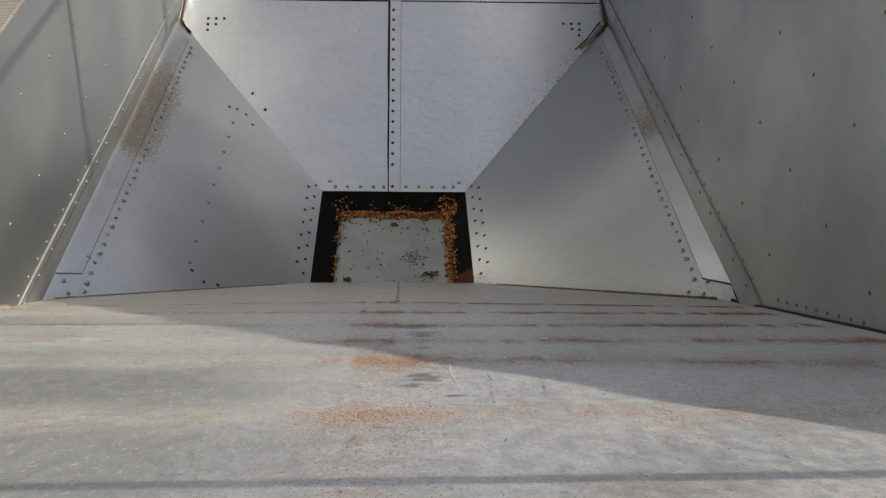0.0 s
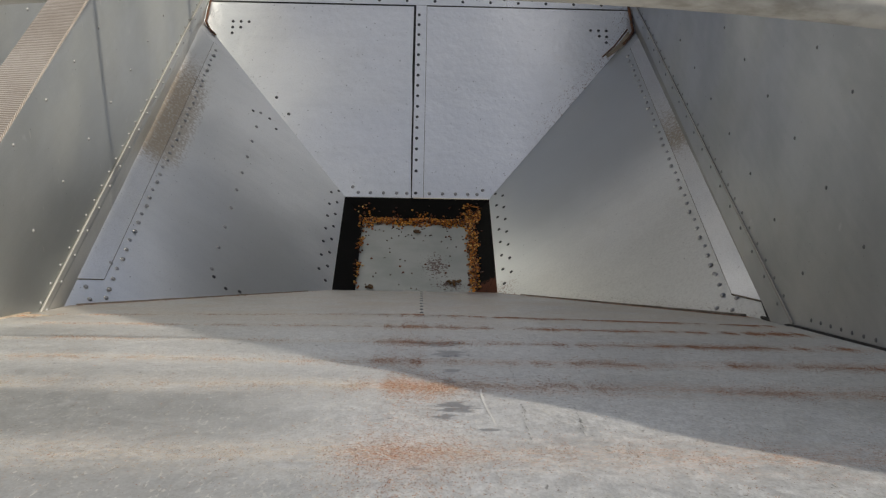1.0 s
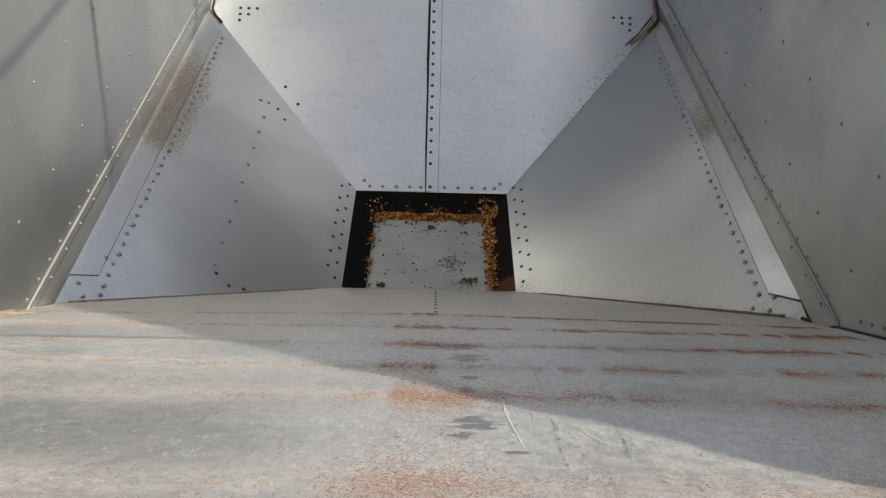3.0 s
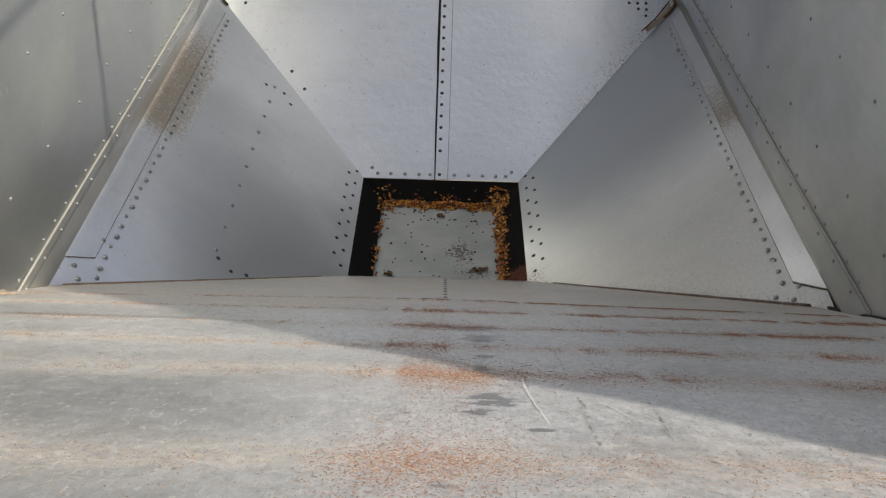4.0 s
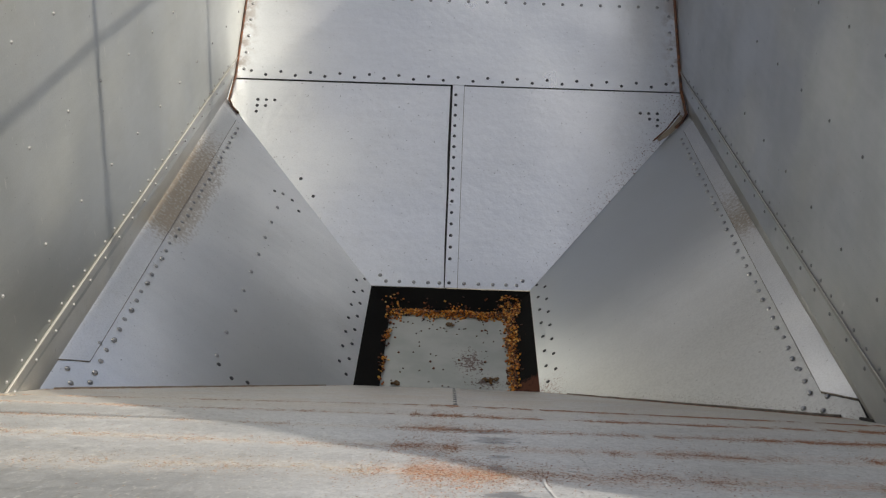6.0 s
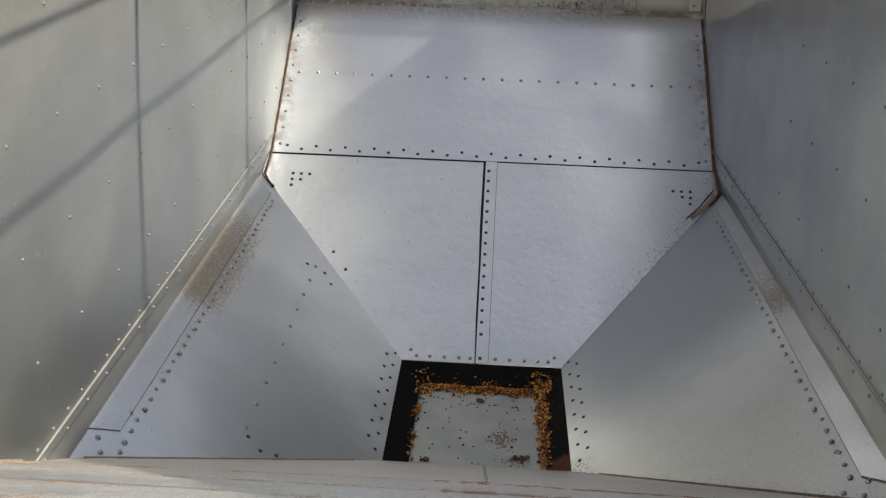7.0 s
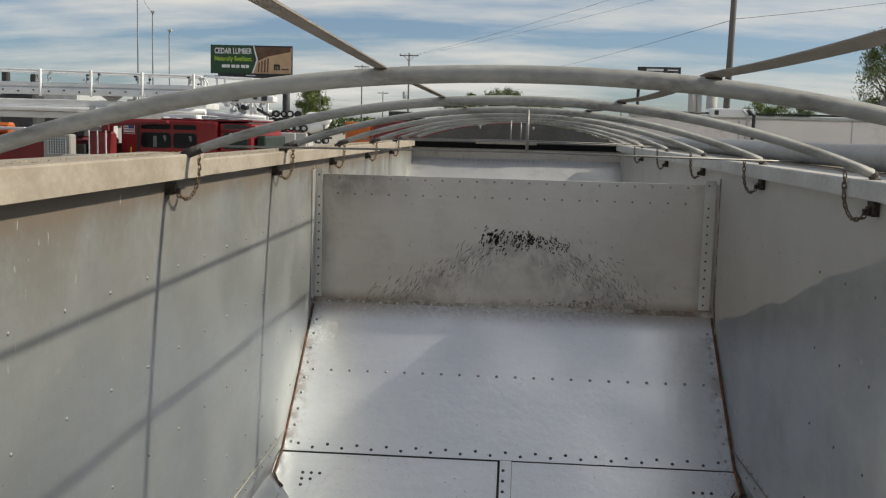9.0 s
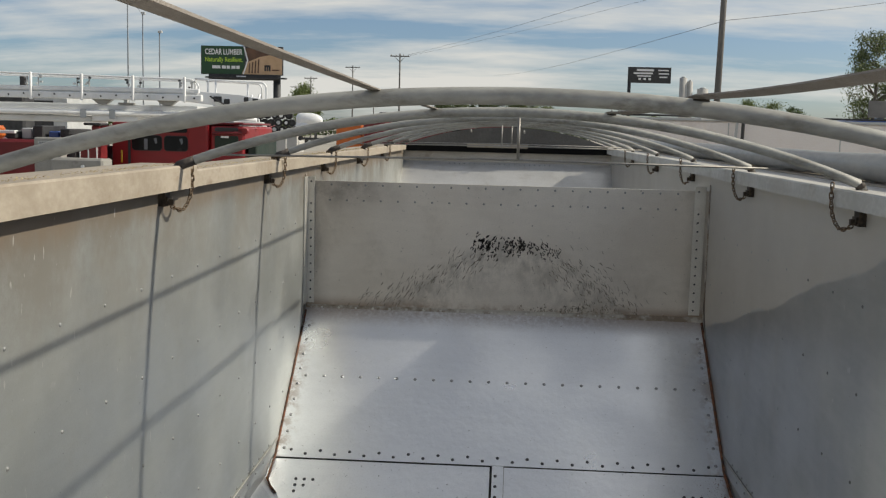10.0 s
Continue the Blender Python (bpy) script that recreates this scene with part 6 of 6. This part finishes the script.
# mixers, far off
def mixer(at, cab, label):
    t = thing("mixer_truck", label, "mixer truck", at, "mixer trucks")
    bm = bm_new()
    rings = [(-2.2, 0.55), (-1.6, 1.0), (-0.5, 1.25), (0.6, 1.15), (1.6, 0.8), (2.3, 0.5)]
    prof = []
    for x, r in rings:
        prof.append([bm.verts.new((x, r * math.cos(a), 2.95 + 0.16 * x + r * math.sin(a))) for a in (2 * math.pi * k / 16 for k in range(16))])
    for a, b in zip(prof, prof[1:]):
        for k in range(16):
            bm.faces.new((a[k], a[(k + 1) % 16], b[(k + 1) % 16], b[k])).smooth = True
    bm.faces.new(prof[0])
    bm.faces.new(prof[-1])
    part("drum", bm, WHITE, t)
    part("chassis", box(bm_new(), -4.4, 2.8, -0.5, 0.5, 0.8, 1.15), STEEL, t)
    c = part("cab", bevel(box(bm_new(), -4.6, -2.9, -1.1, 1.1, 0.8, 2.75), 0.12), cab, t)
    part("window", flat_box(-4.2, -3.3, 1.8, 2.5, -1.101), GLASS, c)
    for x in (-3.8, 0.4, 1.7):
        wheel(t, (x, -0.95, 0.5), 0.5, 0.14)
        wheel(t, (x, 0.95, 0.5), 0.5, 0.14)
    return t


for (x, y, turn, paint, lab) in ((-33.6, 170, 20, RED, "white-drum concrete mixer truck with a red cab"), (-24.5, 176, 30, STEEL, "white-drum concrete mixer truck with a dark cab"), (-19.0, 182, -20, RED, "white-drum concrete mixer truck with a red cab"), (-46.0, 172, 50, WHITE, "white-drum concrete mixer truck with a white cab")):
    mx = mixer((x, y, 0), paint, lab)
    mx.rotation_euler = (0, 0, radians(turn))
tank2 = thing("storage_tank", "white rounded storage tank raised on a steel stand", "tank", (-33.0, 170, 0))
bm = bm_new()
prof = []
for x, r_ in ((-2.2, 0.75), (-2.0, 1.05), (-1.5, 1.2), (0.4, 1.2), (1.3, 0.98), (1.9, 0.6), (2.15, 0.25)):
    prof.append([bm.verts.new((x, r_ * math.cos(a), 4.03 + r_ * math.sin(a))) for a in (2 * math.pi * k / 18 for k in range(18))])
for p_, q_ in zip(prof, prof[1:]):
    for k in range(18):
        bm.faces.new((p_[k], p_[(k + 1) % 18], q_[(k + 1) % 18], q_[k])).smooth = True
bm.faces.new(prof[0])
bm.faces.new(prof[-1])
part("shell", bm, WHITE, tank2)
for x in (-1.6, 1.0):
    for y in (-0.6, 0.6):
        part("leg", cyl(bm_new(), (x, y, 0), (x, y, 3.2), 0.12, 8), STEEL, tank2)
trnd = random.Random(15)
stack = thing("tyre_pile", "pile of old black tyres with pale rims on a rack", "tyres", (-10.9, 45, 0))
part("rack", bevel(box(bm_new(), -0.25, 1.75, 0.1, 1.2, 0.0, 2.35), 0.04), CONCRETE, stack)
for row, z in enumerate((2.52, 2.82, 3.12, 3.43)):
    for k in range(6 if row < 3 else 5):
        x, y = -0.1 + 0.31 * k + 0.12 * (row % 2) + trnd.uniform(-0.03, 0.03), trnd.uniform(-0.05, 0.1)
        ty = part("tyre", cyl(bm_new(), (x, y, z), (x, y + 0.2, z), 0.155, 16), RUBBER, stack)
        part("rim", cyl(bm_new(), (x, y - 0.012, z), (x, y, z), trnd.uniform(0.06, 0.09), 12), trnd.choice((GREY, WHITE, STEEL, GREY)), ty)
binn = thing("concrete_bin", "low beige concrete storage bin", "bin", (-6.95, 30, 0))
part("front_wall", bevel(box(bm_new(), -0.55, 0.5, 0, 0.15, 0, 2.72), 0.02), CONCRETE, binn)
part("back_wall", bevel(box(bm_new(), -0.55, 0.5, 1.6, 1.75, 0, 2.72), 0.02), CONCRETE, binn)


def simple_truck(name, label, at, length, z_top, paint, cat="truck"):
    t = thing(name, label, cat, at)
    b = part("body", bevel(box(bm_new(), 0, length * 0.72, 0, 2.3, 0.9, z_top), 0.06), paint, t)
    c = part("cab", bevel(box(bm_new(), length * 0.74, length, 0.05, 2.25, 0.7, z_top - 0.15), 0.15, 2), paint, t)
    part("window", flat_box(length * 0.80, length * 0.95, z_top - 0.95, z_top - 0.35, 0.049), GLASS, c)
    part("chassis", box(bm_new(), 0.2, length - 0.2, 0.5, 1.8, 0.6, 0.88), STEEL, t)
    for x in (length * 0.2, length * 0.85):
        wheel(t, (x, 0.05, 0.5), 0.5, 0.15)
        wheel(t, (x, 2.2, 0.5), 0.5, 0.15)
    return t


simple_truck("orange_truck", "orange truck with a flat-sided body", (-11.7, 70, 0), 2.4, 3.28, ORANGE)
simple_truck("yellow_truck", "yellow truck with a tall body", (-7.1, 70, 0), 2.6, 3.5, YELLOW)
simple_truck("red_truck", "long red truck seen under the bows", (-8.4, 60, 0), 6.5, 3.35, DARKRED)
simple_truck("red_truck", "red truck with a tall bright cab", (-1.8, 61, 0), 2.5, 3.95, RED)
simple_truck("dark_truck", "dark truck with a raised hopper", (-10.5, 84, 0), 2.8, 4.3, STEEL)
simple_truck("red_truck", "small red truck among the parked trucks", (-16.3, 62, 0), 2.4, 3.0, RED)

# blue vehicle with its black lid raised
v = thing("blue_vehicle", "blue utility truck with a raised black lid", "truck", (10.65, 30, 0))
part("body", bevel(box(bm_new(), -0.9, 1.6, 0, 2.0, 0.6, 3.55), 0.15, 2), BLUE, v)
part("lid", quad_prism(bm_new(), [(-0.42, 0.3, 3.62), (0.42, 0.3, 3.62), (0.36, 0.9, 4.12), (-0.22, 0.9, 4.12)], (0, 0.05, 0)), STEEL, v, "raised black lid")
part("hinge", box(bm_new(), -0.1, 0.1, 0.5, 0.7, 3.54, 3.75), GREY, v)
for x in (-0.4, 1.1):
    wheel(v, (x, 0.05, 0.5), 0.5, 0.15)
    wheel(v, (x, 1.95, 0.5), 0.5, 0.15)

# pale tank trailer beside the front end
tk = thing("tank_trailer", "pale box-sided tank trailer with hatch and hoses", "trailer", (1.5, 13.2, 0))
tb = part("body", bevel(box(bm_new(), -0.1, 9.5, 0, 2.4, 0.8, 3.17), 0.02), SIDING, tk)
part("top_edge", box(bm_new(), -0.12, 9.52, -0.02, 0.08, 3.172, 3.20), GREY, tk)
for x in (1.2, 2.55, 3.9, 5.2, 6.5, 7.8):
    part("panel_joint", flat_box(x, x + 0.012, 0.85, 3.15, -0.001, 0.006), GREY, tb)
hatch = part("hatch", bevel(box(bm_new(), 0.86, 1.38, -0.03, 0.35, 3.18, 3.285), 0.02, 2), WHITE, tk)
for x in (0.90, 1.30):
    part("latch", bevel(box(bm_new(), x, x + 0.05, -0.045, -0.03, 3.205, 3.26), 0.005), STEEL, hatch)
part("top_pipe", cyl(bm_new(), (-0.1, 0.0, 3.225), (0.84, 0.0, 3.225), 0.012, 8), STEEL, tk)
part("top_pipe", cyl(bm_new(), (1.40, 0.0, 3.225), (9.4, 0.0, 3.225), 0.012, 8), STEEL, tk)
part("hose", tube(bm_new(), [(1.30, -0.05, 3.27), (1.36, -0.10, 3.20), (1.36, -0.09, 3.0), (1.35, -0.06, 2.6)], 0.022, 8), STEEL, tk, "black hose")
part("hose", tube(bm_new(), [(1.24, -0.05, 3.27), (1.29, -0.09, 3.20), (1.28, -0.08, 3.0), (1.27, -0.06, 2.6)], 0.018, 8), GREY, tk, "grey pipe")
part("chassis", box(bm_new(), 0.2, 9.3, 0.6, 1.8, 0.5, 0.78), STEEL, tk)
for x in (1.2, 8.2):
    wheel(tk, (x, 0.2, 0.5), 0.5, 0.15)
    wheel(tk, (x, 2.2, 0.5), 0.5, 0.15)


# ---- poles, wires, signs ----
def utility_pole(at, h, arm, r=0.14, lean=0.0, box_z=None, group="utility poles"):
    t = thing("utility_pole", "brown wooden utility pole with a crossarm", "utility pole", at, group)
    part("pole", cyl(bm_new(), (0, 0, 0), (lean, 0, h), r, 10, r * 0.7), WOOD, t)
    if arm:
        a = part("crossarm", box(bm_new(), lean - arm / 2, lean + arm / 2, -0.16, -0.04, h - 0.42, h - 0.28), WOOD, t)
        for k in (-0.45, -0.2, 0.2, 0.45):
            part("insulator", cyl(bm_new(), (lean + arm * k, -0.1, h - 0.28), (lean + arm * k, -0.1, h - 0.10), 0.05, 8), GREY, a)
        for k in (-1, 1):
            part("brace", cyl(bm_new(), (lean, -0.1, h - 1.1), (lean + k * arm * 0.28, -0.1, h - 0.4), 0.025, 5), STEEL, a)
    if box_z:
        part("transformer", cyl(bm_new(), (lean - 0.5, -0.05, box_z - 0.5), (lean - 0.5, -0.05, box_z + 0.4), 0.26, 12), GREY, t)
    return t


utility_pole((-14.33, 135, 0), 12.75, 2.5, box_z=7.3)
utility_pole((-27.4, 180, 0), 13.8, 2.6)
utility_pole((-38.7, 200, 0), 12.7, 2.6)
utility_pole((-50.0, 240, 0), 12.5, 2.6)
utility_pole((-30.2, 230, 0), 11.0, 2.4)
utility_pole((6.25, 32, 0), 11.5, 2.4, r=0.112, lean=0.16)
for x, y, h in ((-22.45, 60, 11.5), (-21.55, 60, 9.35), (-20.55, 60, 8.3)):
    t = thing("light_pole", "thin grey metal light pole", "light pole", (x, y, 0), "light poles")
    part("pole", cyl(bm_new(), (0, 0, 0), (0, 0, h), 0.055, 8, 0.035), POLE_METAL, t)
    part("lamp_head", bevel(box(bm_new(), -0.08, 0.16, -0.08, 0.08, h - 0.08, h + 0.06), 0.02), GREY, t)
for x, y, h in ((20, 200, 9), (23, 210, 8), (70, 190, 11), (74, 190, 9), (64, 195, 8.5), (82, 190, 10)):
    utility_pole((x, y, 0), h, 1.6, group="far poles")


def wire(label, a, b, sag, r=0.02):
    a, b = Vector(a), Vector(b)
    pts = [a.lerp(b, k / 24) - Vector((0, 0, 4 * sag * (k / 24) * (1 - k / 24))) for k in range(25)]
    tagged(new("power_line", mesh_of("power_line", tube(bm_new(), pts, r, 5), WIRE)), label, "power line", "power lines")


LINE = "thin black overhead power line strung between poles"
wire(LINE, (-13.3, 135, 12.6), (29.0, 18, 15.1), 0.8, 0.012)
wire(LINE, (-13.6, 135, 12.4), (35.0, 18, 15.1), 0.8, 0.009)
wire(LINE, (-2.0, 135, 10.2), (6.45, 32, 6.45), 0.4, 0.008)
wire(LINE, (6.45, 32, 6.45), (21.0, 48, 9.85), 0.1, 0.008)
wire(LINE, (-22.4, 60, 10.6), (-21.5, 60, 9.2), 0.1, 0.01)
wire(LINE, (-40.0, 60, 13.5), (-22.4, 60, 10.6), 0.3, 0.01)


def text(name, body, size, at, material, parent, width=None):
    cu = bpy.data.curves.new(name, "FONT")
    cu.body, cu.size, cu.extrude, cu.offset = body, size, 0.01, size * 0.018
    cu.align_x, cu.align_y = "LEFT", "CENTER"
    ob = bpy.data.objects.new(name, cu)
    scene.collection.objects.link(ob)
    bpy.context.view_layer.update()
    me = bpy.data.meshes.new_from_object(ob.evaluated_get(bpy.context.evaluated_depsgraph_get()))
    bpy.data.objects.remove(ob)
    me.materials.clear()
    me.materials.append(material)
    xs_ = [v.co.x for v in me.vertices]
    k = width / (max(xs_) - min(xs_)) if width else 1.0
    o = part(name, me, material, parent)
    o.matrix_local = pose(*at, 90, 0, 0) @ Matrix.Diagonal((k, 1, 1, 1))
    return o


bb = thing("billboard", "large billboard with a green lumber advertisement and a tan barn picture", "billboard", (-39.3, 150, 0))
board = part("board", box(bm_new(), -6.1, 6.1, 0, 0.5, 10.3, 14.45), STEEL, bb)
part("green_field", flat_box(-6.0, 0.4, 10.38, 14.4, -0.002, 0.03), GREEN, board, "dark green printed half")
part("picture", quad_prism(bm_new(), [(0.0, -0.04, 10.38), (6.0, -0.04, 10.38), (6.0, -0.04, 14.2), (0.3, -0.04, 14.2), (0.9, -0.04, 12.4)], (0, 0.03, 0)), TAN, board, "tan printed picture")
part("dark_roof", quad_prism(bm_new(), [(0.5, -0.06, 14.2), (5.9, -0.06, 14.2), (5.9, -0.06, 13.6), (2.6, -0.06, 12.9), (0.95, -0.06, 12.2)], (0, 0.01, 0)), BROWN, board, "dark brown roof in the picture")
for k in range(4):
    part("plank_shade", quad_prism(bm_new(), [(1.1 + 0.45 * k, -0.065, 12.0 + 0.2 * k), (1.3 + 0.45 * k, -0.065, 12.0 + 0.2 * k), (1.2 + 0.45 * k, -0.065, 10.6), (1.0 + 0.45 * k, -0.065, 10.6)], (0, 0.01, 0)), BROWN, board)
part("white_chevron", quad_prism(bm_new(), [(0.25, -0.07, 14.4), (0.45, -0.07, 14.4), (1.0, -0.07, 12.4), (0.35, -0.07, 10.38), (0.15, -0.07, 10.38), (0.78, -0.07, 12.4)], (0, 0.02, 0)), PRINT, board)
text("headline", "CEDAR LUMBER", 1.15, (-5.5, -0.06, 13.55), PRINT, board, 5.6)
text("second_line", "Naturally Resilient.", 0.95, (-5.5, -0.06, 12.45), LIME, board, 5.6)
for k, w in enumerate((0.7, 0.5, 0.6, 0.5, 0.6, 0.5)):
    part("print_bar", flat_box(-4.4 + 0.72 * k, -4.4 + 0.72 * k + w, 11.15, 11.6, -0.05, 0.02), PRINT, board)
for x0, x1, z0, z1 in ((3.4, 3.65, 10.9, 11.7), (3.4, 4.3, 11.5, 11.75), (3.75, 3.95, 10.9, 11.5), (4.05, 4.3, 10.9, 11.7)):
    part("dark_emblem", flat_box(x0, x1, z0, z1, -0.05, 0.03), STEEL, board)
part("print_bar", flat_box(4.5, 5.6, 10.95, 11.15, -0.05, 0.02), BROWN, board)
part("catwalk", box(bm_new(), -5.2, 6.7, -0.9, 0.3, 9.75, 9.95), STEEL, bb)
part("apron", box(bm_new(), -4.9, 5.6, -0.25, 0.3, 9.55, 10.28), STEEL, bb)
part("name_plate", flat_box(-0.7, 0.7, 9.75, 10.15, -0.26, 0.03), PRINT, bb)
part("post", cyl(bm_new(), (5.2, 0.3, 0), (5.2, 0.3, 10.3), 0.55, 16), STEEL, bb)

bb2 = thing("billboard", "far dark billboard with rows of white print", "billboard", (33.6, 250, 0))
b2 = part("board", box(bm_new(), -5.1, 5.1, 0, 0.5, 15.3, 19.05), STEEL, bb2)
for x0, x1, z0, z1 in ((-3.0, 1.0, 18.1, 18.6), (-3.8, 0.8, 17.4, 17.8), (-2.9, 0.4, 16.8, 17.1), (-2.6, -2.0, 16.0, 16.5), (-1.4, -0.8, 16.0, 16.5), (-0.2, 0.4, 16.0, 16.5), (2.0, 4.5, 18.2, 18.5), (2.2, 4.6, 17.4, 17.7), (2.4, 4.2, 16.6, 16.9)):
    part("print_bar", flat_box(x0, x1, z0, z1, -0.002, 0.04), PRINT, b2)
part("post", cyl(bm_new(), (-4.7, 0.3, 0), (-4.7, 0.3, 15.5), 0.4, 12), STEEL, bb2)

# silos far off
for x, r, h in ((43.7, 0.95, 17.3), (45.4, 0.7, 16.5), (48.6, 1.35, 14.7)):
    t = thing("silo", "tall grey concrete silo on the horizon", "silo", (x, 262, 0), "silos")
    part("barrel", cyl(bm_new(), (0, 0, 0), (0, 0, h), r, 20), CONCRETE, t)
    part("cap", cyl(bm_new(), (0, 0, h), (0, 0, h + 0.35), r * 0.6, 16, r * 0.55), GREY, t)

# ---- trees ----
tree("tree", "tall sparse poplar with pale spring leaves", (15.5, 45, 0), 7.7, 1.25, 15000, 0.046, LEAF_MID, 3, 0.36, 2.2)
tree("tree", "round green tree beside the billboard", (-46.4, 230, 0), 12.0, 3.7, 16000, 0.21, LEAF_PALE, 5, 0.15)
for k, (x, h) in enumerate(((-9.6, 10.8), (-5.0, 11.3), (-1.2, 11.6), (-14.6, 9.2), (3.6, 9.4), (8.0, 8.4))):
    tree("tree", "dark green tree in a distant row", (x, 220 + 3 * (k % 2), 0), h, 3.2, 9000, 0.19, LEAF_MID, 20 + k, 0.12)
for k, (x, h, m) in enumerate(((27.6, 7.2, LEAF_PALE), (30.0, 7.0, LEAF_PALE), (32.6, 6.4, LEAF), (25.5, 5.6, LEAF), (16.5, 5.0, LEAF_PALE), (13.8, 4.8, LEAF_PALE))):
    tree("tree", "pale green roadside tree", (x, 120, 0), h, 2.0, 8000, 0.10, m, 40 + k, 0.15)
r = random.Random(77)
verts, faces = [], []
for k in range(26000):
    x = r.uniform(-330, 330)
    top = 5.5 + 2.5 * noise.noise((x * 0.03, 0, 0)) + 1.5 * noise.noise((x * 0.11, 4, 0))
    c = Vector((x, 360 + r.uniform(-6, 6), top * r.random() ** 0.6))
    e = Euler((r.uniform(0, 6), r.uniform(0, 6), r.uniform(0, 6))).to_matrix()
    L = r.uniform(0.4, 0.9)
    i = len(verts)
    verts += [c + e @ Vector(w) for w in ((-L, 0, 0), (0, -L * 0.6, 0), (L, 0, 0), (0, L * 0.6, 0))]
    faces.append((i, i + 1, i + 2, i + 3))
me = bpy.data.meshes.new("far_woods")
me.from_pydata(verts, [], faces)
me.materials.append(LEAF)
tagged(new("far_woods", me), "low dark line of distant woods", "woods", kind="stuff")
